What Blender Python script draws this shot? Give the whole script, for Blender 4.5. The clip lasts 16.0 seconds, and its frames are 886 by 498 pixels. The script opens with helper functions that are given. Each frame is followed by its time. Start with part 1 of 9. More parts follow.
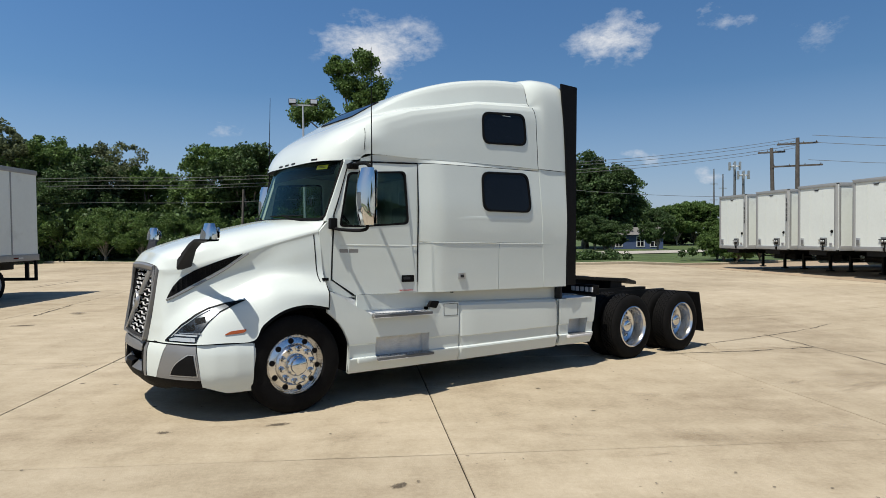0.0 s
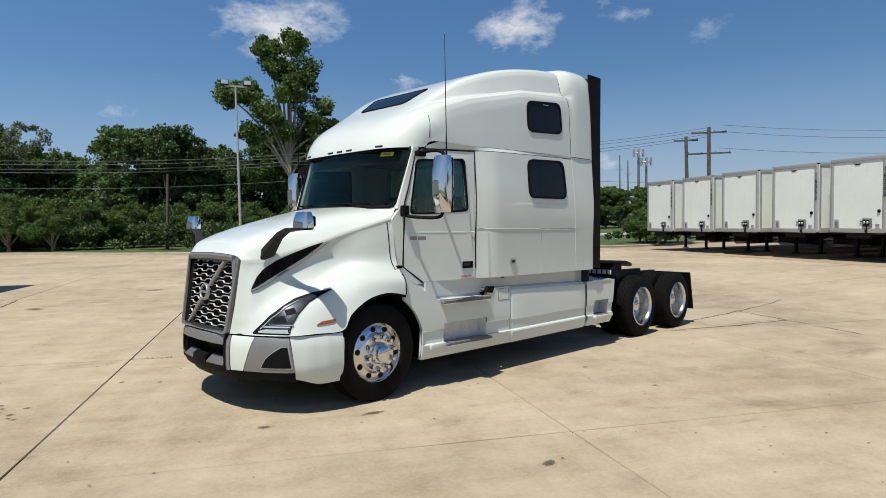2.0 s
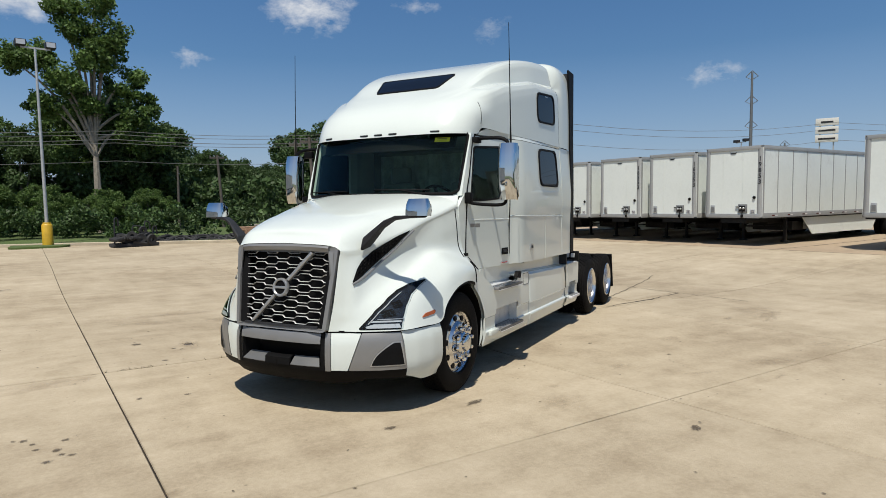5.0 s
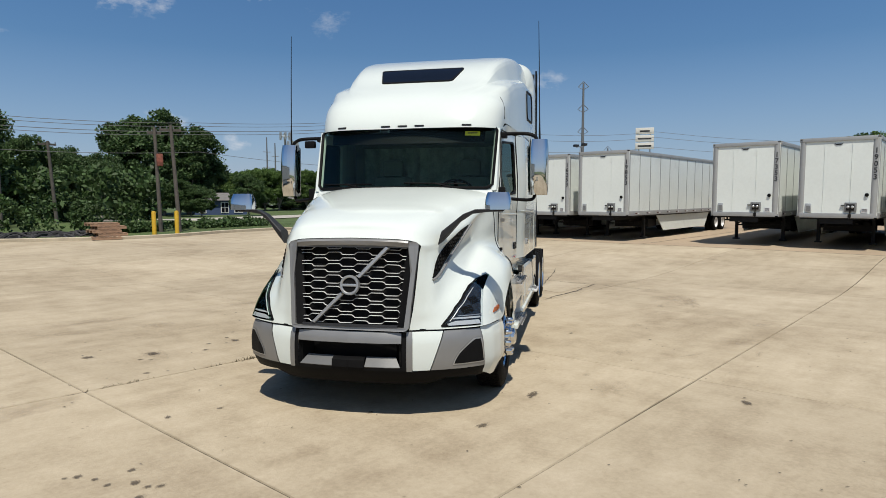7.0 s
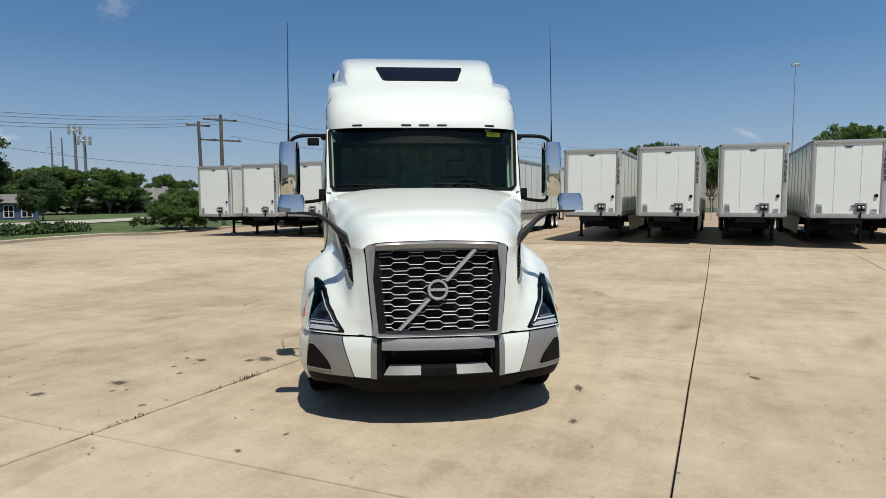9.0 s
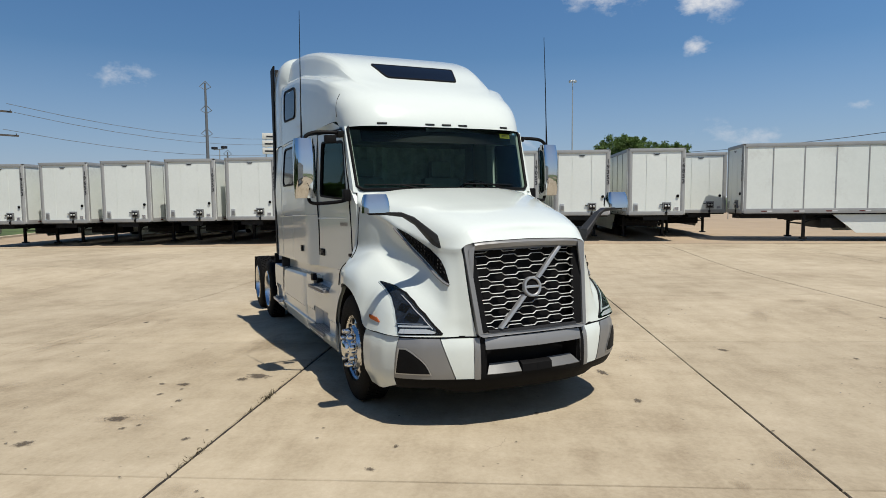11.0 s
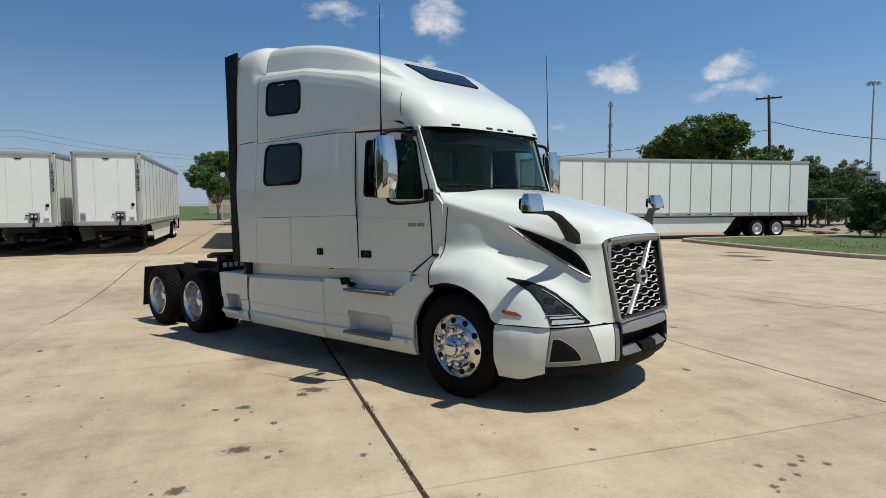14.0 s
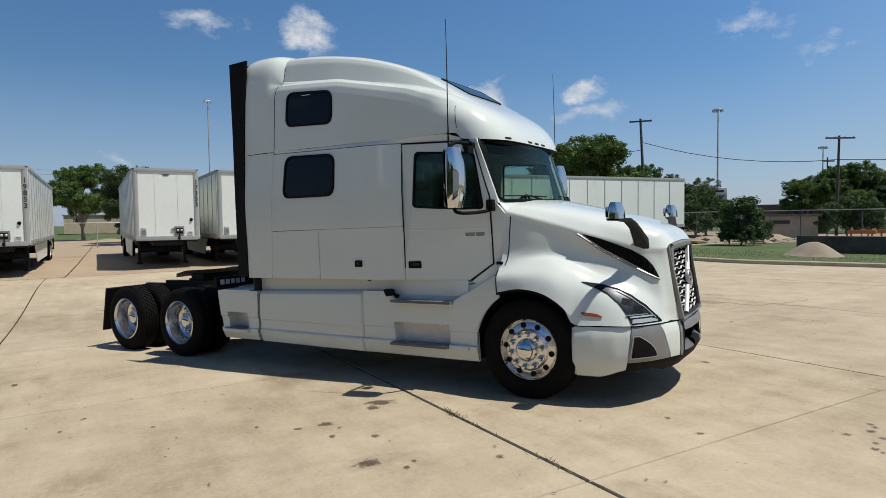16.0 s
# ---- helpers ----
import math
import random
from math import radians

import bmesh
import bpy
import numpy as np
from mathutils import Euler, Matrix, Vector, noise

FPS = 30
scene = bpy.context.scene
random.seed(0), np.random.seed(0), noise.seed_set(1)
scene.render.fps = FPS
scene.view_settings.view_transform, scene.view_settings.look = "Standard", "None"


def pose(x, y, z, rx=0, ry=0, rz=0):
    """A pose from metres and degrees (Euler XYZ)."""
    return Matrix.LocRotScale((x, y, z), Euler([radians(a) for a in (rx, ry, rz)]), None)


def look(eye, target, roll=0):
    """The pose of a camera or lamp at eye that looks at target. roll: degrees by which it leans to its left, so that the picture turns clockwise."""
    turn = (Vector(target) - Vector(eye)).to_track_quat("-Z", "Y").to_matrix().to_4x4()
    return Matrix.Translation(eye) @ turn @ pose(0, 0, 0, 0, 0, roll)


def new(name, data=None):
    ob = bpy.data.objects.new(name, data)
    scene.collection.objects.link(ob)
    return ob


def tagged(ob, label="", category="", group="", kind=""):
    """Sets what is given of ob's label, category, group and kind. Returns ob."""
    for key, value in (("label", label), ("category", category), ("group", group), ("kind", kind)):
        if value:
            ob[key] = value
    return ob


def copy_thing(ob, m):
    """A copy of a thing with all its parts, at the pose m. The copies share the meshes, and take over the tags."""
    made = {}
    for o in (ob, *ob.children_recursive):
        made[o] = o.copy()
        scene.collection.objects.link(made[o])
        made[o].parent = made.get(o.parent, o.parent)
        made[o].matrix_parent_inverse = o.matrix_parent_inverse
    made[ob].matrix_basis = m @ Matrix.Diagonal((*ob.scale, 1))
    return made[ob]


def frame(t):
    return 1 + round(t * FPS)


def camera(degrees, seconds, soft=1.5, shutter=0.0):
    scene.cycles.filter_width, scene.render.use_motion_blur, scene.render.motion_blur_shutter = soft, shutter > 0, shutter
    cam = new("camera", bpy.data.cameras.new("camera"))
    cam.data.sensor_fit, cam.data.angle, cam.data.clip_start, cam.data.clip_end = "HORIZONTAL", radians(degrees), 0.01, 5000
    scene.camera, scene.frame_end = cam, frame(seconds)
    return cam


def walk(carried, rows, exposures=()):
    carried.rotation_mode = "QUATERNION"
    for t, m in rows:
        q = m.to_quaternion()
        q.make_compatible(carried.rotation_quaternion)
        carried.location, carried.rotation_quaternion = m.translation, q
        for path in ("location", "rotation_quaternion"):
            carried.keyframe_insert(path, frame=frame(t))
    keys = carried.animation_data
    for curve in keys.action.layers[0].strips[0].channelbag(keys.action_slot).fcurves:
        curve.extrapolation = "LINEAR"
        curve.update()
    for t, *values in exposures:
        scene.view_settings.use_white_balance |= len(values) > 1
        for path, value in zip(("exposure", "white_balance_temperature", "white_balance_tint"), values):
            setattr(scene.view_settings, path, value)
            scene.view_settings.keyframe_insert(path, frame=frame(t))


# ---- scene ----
cam = camera(71.4, 16.0, soft=0.4)
# The slab round the truck falls away by about a degree; NEAR lays that plane into the level world.
PIVOT = Vector((-1.27, 6.96, 0.0))
NEAR = Matrix.Translation(PIVOT) @ pose(0, 0, 0, -0.9, 0, 0) @ pose(0, 0, 0, 0, 1.2, 0) @ Matrix.Translation(-PIVOT)
PATH = [
    (0, (-0.022, -0.532, 1.739), (0.235, 1.452, 1.726), 0.5),
    (0.5, (-0.421, -0.47, 1.75), (-0.114, 1.506, 1.73), 0.3),
    (1, (-0.876, -0.475, 1.758), (-0.509, 1.49, 1.724), 0.1),
    (1.5, (-1.311, -0.443, 1.762), (-0.867, 1.507, 1.713), -0.0),
    (2, (-1.745, -0.296, 1.749), (-1.207, 1.63, 1.689), -0.1),
    (2.5, (-2.16, -0.125, 1.744), (-1.513, 1.766, 1.675), -0.2),
    (3, (-2.567, 0.068, 1.764), (-1.812, 1.919, 1.688), -0.2),
    (3.5, (-2.924, 0.275, 1.746), (-2.07, 2.082, 1.663), -0.2),
    (4, (-3.343, 0.477, 1.747), (-2.4, 2.238, 1.659), -0.1),
    (4.2, (-3.555, 0.542, 1.773), (-2.578, 2.285, 1.681), -0.3),
    (6.3, (-5.264, 1.795, 1.767), (-3.885, 3.239, 1.653), 0.2),
    (6.5, (-5.412, 1.939, 1.767), (-3.995, 3.345, 1.653), 0.1),
    (7, (-5.774, 2.347, 1.747), (-4.268, 3.658, 1.629), -0.0),
    (7.5, (-6.127, 2.785, 1.766), (-4.533, 3.988, 1.648), -0.1),
    (8, (-6.384, 3.274, 1.765), (-4.706, 4.356, 1.647), -0.1),
    (8.5, (-6.665, 3.759, 1.758), (-4.911, 4.712, 1.64), -0.3),
    (9, (-6.89, 4.277, 1.751), (-5.067, 5.091, 1.636), -0.5),
    (9.2, (-6.92, 4.558, 1.727), (-5.069, 5.309, 1.615), -0.5),
    (11.3, (-7.591, 6.911, 1.775), (-5.597, 7.007, 1.659), -1.1),
    (11.5, (-7.615, 7.147, 1.787), (-5.618, 7.18, 1.673), -0.9),
    (12, (-7.593, 7.688, 1.788), (-5.599, 7.59, 1.67), -1.1),
    (12.5, (-7.585, 8.277, 1.778), (-5.602, 8.046, 1.658), -1.2),
    (13, (-7.536, 8.822, 1.785), (-5.572, 8.466, 1.664), -1.3),
    (13.5, (-7.417, 9.349, 1.78), (-5.48, 8.864, 1.661), -1.3),
    (14, (-7.348, 9.894, 1.776), (-5.446, 9.284, 1.66), -1.4),
    (14.5, (-7.219, 10.413, 1.765), (-5.36, 9.685, 1.655), -1.4),
    (15, (-7.067, 10.881, 1.775), (-5.248, 10.054, 1.674), -1.5),
    (15.5, (-6.942, 11.361, 1.785), (-5.163, 10.45, 1.696), -1.7),
    (16, (-6.732, 11.708, 1.762), (-4.99, 10.728, 1.688), -2.1),
]
walk(cam, [(t, NEAR @ look(eye, target, roll)) for t, eye, target, roll in PATH],
     [(0.0, 0.26), (3.5, 0.22), (7.0, 0.19), (9.0, 0.19), (12.5, 0.17), (16.0, 0.16)])

# ---- sky and sun ----
SUN_DIR = (NEAR.to_3x3() @ Vector((-0.3595, -0.337, 1.0))).normalized()
sun_data = bpy.data.lights.new("sun", "SUN")
sun_data.energy, sun_data.angle, sun_data.color = 5.0, radians(0.55), (1.0, 0.945, 0.85)
sun = new("sun", sun_data)
sun.matrix_world = Matrix.Translation((0, 0, 60)) @ SUN_DIR.to_track_quat("Z", "Y").to_matrix().to_4x4()

world = bpy.data.worlds.new("sky")
scene.world = world
world.use_nodes = True
wn, wl = world.node_tree.nodes, world.node_tree.links
wn.clear()
w_out = wn.new("ShaderNodeOutputWorld")
w_bg = wn.new("ShaderNodeBackground")
w_sky = wn.new("ShaderNodeTexSky")
w_sky.sky_type, w_sky.sun_disc = "NISHITA", False
w_sky.sun_elevation = math.asin(SUN_DIR.z)
w_sky.sun_rotation = math.atan2(SUN_DIR.x, SUN_DIR.y)
w_sky.air_density, w_sky.dust_density, w_sky.ozone_density = 1.0, 0.22, 5.0
w_bg.inputs["Strength"].default_value = 0.0725


def math_node(nodes, links, op, a, b=None, clamp=False):
    n = nodes.new("ShaderNodeMath")
    n.operation, n.use_clamp = op, clamp
    for slot, v in enumerate((a, b)):
        if v is None:
            continue
        if isinstance(v, (int, float)):
            n.inputs[slot].default_value = v
        else:
            links.new(v, n.inputs[slot])
    return n.outputs[0]


# Fair-weather clouds: azimuth from +y towards +x, elevation, half-width and half-height in degrees, strength
CLOUDS = [(1.2, 16.7, 5.4, 2.6, 0.85), (22.4, 16.2, 4.0, 2.3, 0.85), (-11.2, 8.9, 1.9, 0.8, 0.6), (32.5, 17.7, 2.2, 0.6, 0.5),
          (25.2, 6.9, 1.7, 0.6, 0.6), (30.6, 4.9, 2.0, 0.6, 0.65), (13.4, 11.9, 1.9, 0.7, 0.6), (57.6, 9.9, 2.8, 0.8, 0.6), (38.4, 15.3, 2.8, 1.0, 0.4),
          (92.3, 5.6, 2.1, 0.6, 0.55), (98.2, 16.9, 2.9, 1.5, 0.75), (106.8, 16.3, 2.6, 1.8, 0.85), (106.1, 12.1, 1.6, 1.0, 0.8), (123.4, 10.6, 2.3, 1.2, 0.9),
          (131.7, 11.0, 2.2, 1.0, 0.9), (132.1, 9.0, 2.6, 0.9, 0.65), (117.8, 6.6, 1.2, 0.4, 0.5), (111.0, 5.4, 4.0, 0.9, 0.5), (146.0, 15.5, 2.6, 1.0, 0.6), (152.0, 13.5, 3.4, 1.0, 0.6),
          (-20.0, 24.0, 6.0, 2.5, 0.6), (60.0, 30.0, 8.0, 3.0, 0.5), (170.0, 22.0, 7.0, 3.0, 0.6), (140.0, 28.0, 6.0, 2.5, 0.6)]
w_co = wn.new("ShaderNodeTexCoord")
w_sep = wn.new("ShaderNodeSeparateXYZ")
wl.new(w_co.outputs["Generated"], w_sep.inputs[0])
wx, wy, wz = w_sep.outputs
w_warp = wn.new("ShaderNodeTexNoise")
w_warp.inputs["Scale"].default_value, w_warp.inputs["Detail"].default_value, w_warp.inputs["Roughness"].default_value = 11.0, 5.0, 0.55
wl.new(w_co.outputs["Generated"], w_warp.inputs["Vector"])
w_wsep = wn.new("ShaderNodeSeparateXYZ")
wl.new(w_warp.outputs["Color"], w_wsep.inputs[0])
w_az = math_node(wn, wl, "ADD", math_node(wn, wl, "ARCTAN2", wx, wy), math_node(wn, wl, "MULTIPLY", math_node(wn, wl, "SUBTRACT", w_wsep.outputs[0], 0.5), 0.16))
w_el = math_node(wn, wl, "ADD", math_node(wn, wl, "ARCSINE", wz), math_node(wn, wl, "MULTIPLY", math_node(wn, wl, "SUBTRACT", w_wsep.outputs[1], 0.5), 0.10))
w_noise = wn.new("ShaderNodeTexNoise")
w_noise.inputs["Scale"].default_value, w_noise.inputs["Detail"].default_value, w_noise.inputs["Roughness"].default_value = 21.0, 10.0, 0.66
w_map = wn.new("ShaderNodeMapping")
w_map.inputs["Scale"].default_value = (1, 1, 1.9)
wl.new(w_co.outputs["Generated"], w_map.inputs[0])
wl.new(w_map.outputs[0], w_noise.inputs["Vector"])
w_sum = None
for az, el, hw, hh, strength in CLOUDS:
    da = math_node(wn, wl, "MULTIPLY", math_node(wn, wl, "SUBTRACT", w_az, radians(az)), 1 / radians(hw))
    de = math_node(wn, wl, "MULTIPLY", math_node(wn, wl, "SUBTRACT", w_el, radians(el)), 1 / radians(hh))
    r2 = math_node(wn, wl, "ADD", math_node(wn, wl, "MULTIPLY", da, da), math_node(wn, wl, "MULTIPLY", de, de))
    puff = math_node(wn, wl, "MULTIPLY", math_node(wn, wl, "SUBTRACT", 1.0, math_node(wn, wl, "MULTIPLY", r2, 0.55), clamp=True), strength)
    w_sum = puff if w_sum is None else math_node(wn, wl, "MAXIMUM", w_sum, puff)
w_body = math_node(wn, wl, "SUBTRACT", math_node(wn, wl, "ADD", math_node(wn, wl, "MULTIPLY", w_noise.outputs["Fac"], 2.2), w_sum), 1.42)
w_mask = math_node(wn, wl, "MULTIPLY", math_node(wn, wl, "MULTIPLY", w_body, 1.35, clamp=True), math_node(wn, wl, "MULTIPLY", w_sum, 1.3, clamp=True), clamp=True)
w_mix = wn.new("ShaderNodeMixRGB")
w_mix.inputs["Color2"].default_value = (8.2, 8.5, 9.0, 1)
wl.new(w_mask, w_mix.inputs["Fac"])
w_sat = wn.new("ShaderNodeHueSaturation")
w_sat.inputs["Saturation"].default_value = 1.16
wl.new(w_sky.outputs[0], w_sat.inputs["Color"])
# summer haze: paler towards the sun's side, clearer away from it and at the horizon
sun_h = Vector((SUN_DIR.x, SUN_DIR.y)).normalized()
w_toward = math_node(wn, wl, "ADD", math_node(wn, wl, "MULTIPLY", wx, sun_h.x), math_node(wn, wl, "MULTIPLY", wy, sun_h.y))
w_side = math_node(wn, wl, "ADD", math_node(wn, wl, "MULTIPLY", w_toward, 0.30), 1.16)
w_up = math_node(wn, wl, "MULTIPLY", math_node(wn, wl, "SUBTRACT", wz, 0.40, clamp=True), -0.85)
w_rise = math_node(wn, wl, "ADD", math_node(wn, wl, "ADD", math_node(wn, wl, "MULTIPLY", math_node(wn, wl, "MINIMUM", wz, 0.40), 0.95), 0.90), w_up)
w_haze = wn.new("ShaderNodeVectorMath")
w_haze.operation = "SCALE"
wl.new(w_sat.outputs[0], w_haze.inputs[0])
wl.new(math_node(wn, wl, "MULTIPLY", w_side, w_rise), w_haze.inputs["Scale"])
w_low = wn.new("ShaderNodeMixRGB")
w_low.inputs["Color2"].default_value = (3.9, 5.1, 8.0, 1)
wl.new(math_node(wn, wl, "MULTIPLY", math_node(wn, wl, "SUBTRACT", 1.0, math_node(wn, wl, "MULTIPLY", wz, 4.6), clamp=True), 0.6), w_low.inputs["Fac"])
wl.new(w_haze.outputs[0], w_low.inputs["Color1"])
w_pale = wn.new("ShaderNodeMixRGB")
w_pale.inputs["Color2"].default_value = (5.2, 5.9, 6.6, 1)
wl.new(math_node(wn, wl, "MULTIPLY", math_node(wn, wl, "MULTIPLY", math_node(wn, wl, "SUBTRACT", w_toward, 0.15), 1.3, clamp=True), 0.6), w_pale.inputs["Fac"])
wl.new(w_low.outputs[0], w_pale.inputs["Color1"])
wl.new(w_pale.outputs[0], w_mix.inputs["Color1"])
wl.new(w_mix.outputs[0], w_bg.inputs["Color"])
wl.new(w_bg.outputs[0], w_out.inputs["Surface"])

# ---- materials ----


def material(name, color, rough=0.5, metal=0.0, var=0.08, scale=6.0, fine=60.0, bump=0.0, bump_scale=80.0, spec=0.5, coat=0.0, dirt=None, dirt_scale=1.2, dirt_low=0.55, per_object=0.0, per_island=0.0, leaf=0.0):
    """A principled surface whose colour wanders at two scales, with fine relief and, if asked, dirt in patches."""
    m = bpy.data.materials.new(name)
    m.use_nodes = True
    nt, n, l = m.node_tree, m.node_tree.nodes, m.node_tree.links
    b = n["Principled BSDF"]
    b.inputs["Roughness"].default_value, b.inputs["Metallic"].default_value = rough, metal
    b.inputs["Specular IOR Level"].default_value, b.inputs["Coat Weight"].default_value = spec, coat
    b.inputs["Coat Roughness"].default_value = 0.03
    co = n.new("ShaderNodeTexCoord")
    big, small = n.new("ShaderNodeTexNoise"), n.new("ShaderNodeTexNoise")
    for tex, s in ((big, scale), (small, fine)):
        tex.inputs["Scale"].default_value, tex.inputs["Detail"].default_value, tex.inputs["Roughness"].default_value = s, 6.0, 0.6
        l.new(co.outputs["Object"], tex.inputs["Vector"])
    add = math_node(n, l, "ADD", math_node(n, l, "MULTIPLY", big.outputs["Fac"], 0.65), math_node(n, l, "MULTIPLY", small.outputs["Fac"], 0.35))
    ramp = n.new("ShaderNodeValToRGB")
    lo, hi = [max(0, c * (1 - 2.2 * var)) for c in color], [min(1, c * (1 + 2.2 * var)) for c in color]
    ramp.color_ramp.elements[0].position, ramp.color_ramp.elements[1].position = 0.3, 0.7
    ramp.color_ramp.elements[0].color, ramp.color_ramp.elements[1].color = (*lo, 1), (*hi, 1)
    l.new(add, ramp.inputs["Fac"])
    out = ramp.outputs["Color"]
    if dirt:
        dn, dr, mix = n.new("ShaderNodeTexNoise"), n.new("ShaderNodeValToRGB"), n.new("ShaderNodeMixRGB")
        dn.inputs["Scale"].default_value, dn.inputs["Detail"].default_value, dn.inputs["Roughness"].default_value = dirt_scale, 9.0, 0.68
        l.new(co.outputs["Object"], dn.inputs["Vector"])
        dr.color_ramp.elements[0].position, dr.color_ramp.elements[1].position = dirt_low, dirt_low + 0.22
        l.new(dn.outputs["Fac"], dr.inputs["Fac"])
        mix.inputs["Color2"].default_value = (*dirt, 1)
        l.new(dr.outputs["Color"], mix.inputs["Fac"])
        l.new(out, mix.inputs["Color1"])
        out = mix.outputs[0]
    if per_object or per_island:
        src = n.new("ShaderNodeObjectInfo").outputs["Random"] if per_object else n.new("ShaderNodeNewGeometry").outputs["Random Per Island"]
        hsv = n.new("ShaderNodeHueSaturation")
        amount = per_object or per_island
        l.new(math_node(n, l, "ADD", math_node(n, l, "MULTIPLY", src, 2 * amount), 1 - amount), hsv.inputs["Value"])
        l.new(out, hsv.inputs["Color"])
        out = hsv.outputs[0]
    l.new(out, b.inputs["Base Color"])
    if leaf:
        tr, mx, o = n.new("ShaderNodeBsdfTranslucent"), n.new("ShaderNodeMixShader"), n["Material Output"]
        mx.inputs["Fac"].default_value = leaf
        l.new(out, tr.inputs["Color"])
        l.new(b.outputs[0], mx.inputs[1])
        l.new(tr.outputs[0], mx.inputs[2])
        l.new(mx.outputs[0], o.inputs["Surface"])
    if bump:
        bt, bn = n.new("ShaderNodeTexNoise"), n.new("ShaderNodeBump")
        bt.inputs["Scale"].default_value, bt.inputs["Detail"].default_value = bump_scale, 5.0
        bn.inputs["Strength"].default_value, bn.inputs["Distance"].default_value = bump, 0.01
        l.new(co.outputs["Object"], bt.inputs["Vector"])
        l.new(bt.outputs["Fac"], bn.inputs["Height"])
        l.new(bn.outputs[0], b.inputs["Normal"])
    return m


def glass(name, tint, rough=0.0, ior=1.5):
    """Thin sheet glass: tinted see-through with a Fresnel gloss, greened to stand for reflected trees."""
    m = bpy.data.materials.new(name)
    m.use_nodes = True
    n, l = m.node_tree.nodes, m.node_tree.links
    n.remove(n["Principled BSDF"])
    t, g, f, mx = n.new("ShaderNodeBsdfTransparent"), n.new("ShaderNodeBsdfGlossy"), n.new("ShaderNodeFresnel"), n.new("ShaderNodeMixShader")
    t.inputs["Color"].default_value = (*tint, 1)
    g.inputs["Roughness"].default_value, g.inputs["Color"].default_value = rough, (0.46, 0.60, 0.54, 1)
    f.inputs["IOR"].default_value = ior
    l.new(f.outputs[0], mx.inputs["Fac"])
    l.new(t.outputs[0], mx.inputs[1])
    l.new(g.outputs[0], mx.inputs[2])
    l.new(mx.outputs[0], n["Material Output"].inputs["Surface"])
    return m


M_WHITE = material("white_paint", (0.546, 0.587, 0.556), 0.22, var=0.012, scale=1.5, fine=30, coat=0.6, spec=0.25)
M_TRAILER = material("trailer_white", (0.645, 0.68, 0.645), 0.38, var=0.03, scale=0.6, fine=9, dirt=(0.50, 0.51, 0.475), dirt_scale=0.9, dirt_low=0.56)
M_ALU_TRIM = material("trailer_aluminium", (0.31, 0.315, 0.31), 0.5, 0.3, var=0.05, scale=2, fine=40)
M_CHROME = material("chrome", (0.64, 0.64, 0.635), 0.05, 1.0, var=0.01)
M_POLISHED = material("polished_aluminium", (0.66, 0.655, 0.645), 0.23, 1.0, var=0.04, scale=14, fine=90)
M_SILVER = material("silver_paint", (0.215, 0.215, 0.212), 0.42, 0.45, var=0.03, scale=4, fine=200)
M_GRILLE = material("grille_silver", (0.42, 0.425, 0.425), 0.38, 0.75, var=0.03)
M_BARS = material("grille_bar_paint", (0.46, 0.465, 0.46), 0.42, 0.3, var=0.04, spec=0.4)
M_STRIP = material("grey_strip", (0.115, 0.117, 0.117), 0.42, 0.2, var=0.05, spec=0.3)
M_BLACK = material("black_plastic", (0.0035, 0.0035, 0.0038), 0.62, var=0.15, scale=9, fine=120, bump=0.15, bump_scale=300, spec=0.12)
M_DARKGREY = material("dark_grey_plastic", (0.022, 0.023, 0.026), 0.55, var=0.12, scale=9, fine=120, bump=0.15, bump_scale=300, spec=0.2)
M_RUBBER = material("tyre_rubber", (0.0055, 0.0053, 0.0052), 0.78, var=0.2, scale=7, fine=60, bump=0.3, bump_scale=120, spec=0.1, dirt=(0.017, 0.015, 0.013), dirt_scale=5, dirt_low=0.6)
M_STEEL = material("black_steel", (0.010, 0.010, 0.010), 0.55, 0.3, var=0.25, scale=6, fine=50, spec=0.25, dirt=(0.035, 0.028, 0.02), dirt_scale=4, dirt_low=0.6)
M_PLATE = material("tread_aluminium", (0.55, 0.56, 0.55), 0.42, 0.25, var=0.08, scale=9, fine=80, bump=0.6, bump_scale=60)
M_TREAD = material("worn_tread", (0.19, 0.19, 0.19), 0.5, 0.4, var=0.2, scale=14, fine=90, bump=0.6, bump_scale=90)
M_CONNECTOR = material("dull_grey_paint", (0.16, 0.165, 0.165), 0.55, 0.2, var=0.15, scale=8, fine=60)
M_AMBER = material("amber_lens", (0.266, 0.0605, 0.00967), 0.18, var=0.06)
M_RED = material("red_lens", (0.10, 0.016, 0.013), 0.2, var=0.06)
M_REFLECT = material("pale_reflector", (0.564, 0.564, 0.564), 0.3, var=0.03)
M_REDPRINT = material("red_print", (0.45, 0.06, 0.05), 0.5, var=0.05)
M_PRINT = material("black_print", (0.02, 0.02, 0.022), 0.5, var=0.1)
M_YELLOWTAG = material("yellow_tag", (0.443, 0.5, 0.0161), 0.5, var=0.05)
M_INTERIOR = material("grey_trim", (0.15, 0.18, 0.175), 0.7, var=0.12, scale=5, fine=60)
M_CURTAIN = material("grey_curtain", (0.28, 0.34, 0.325), 0.85, var=0.15, scale=8, fine=40)
M_LAMPBOWL = material("lamp_bowl", (0.030, 0.034, 0.040), 0.25, 0.4, var=0.3, scale=18, fine=90)
M_LAMPWHITE = material("lamp_reflector", (0.48, 0.49, 0.50), 0.28, 0.3, var=0.02)
# windscreen tint pushed to green as well, for the trees it would mirror
M_GLASS = glass("windscreen_glass", (0.62, 0.80, 0.70), ior=1.42)
M_DOORGLASS = glass("door_glass", (0.70, 0.77, 0.75))
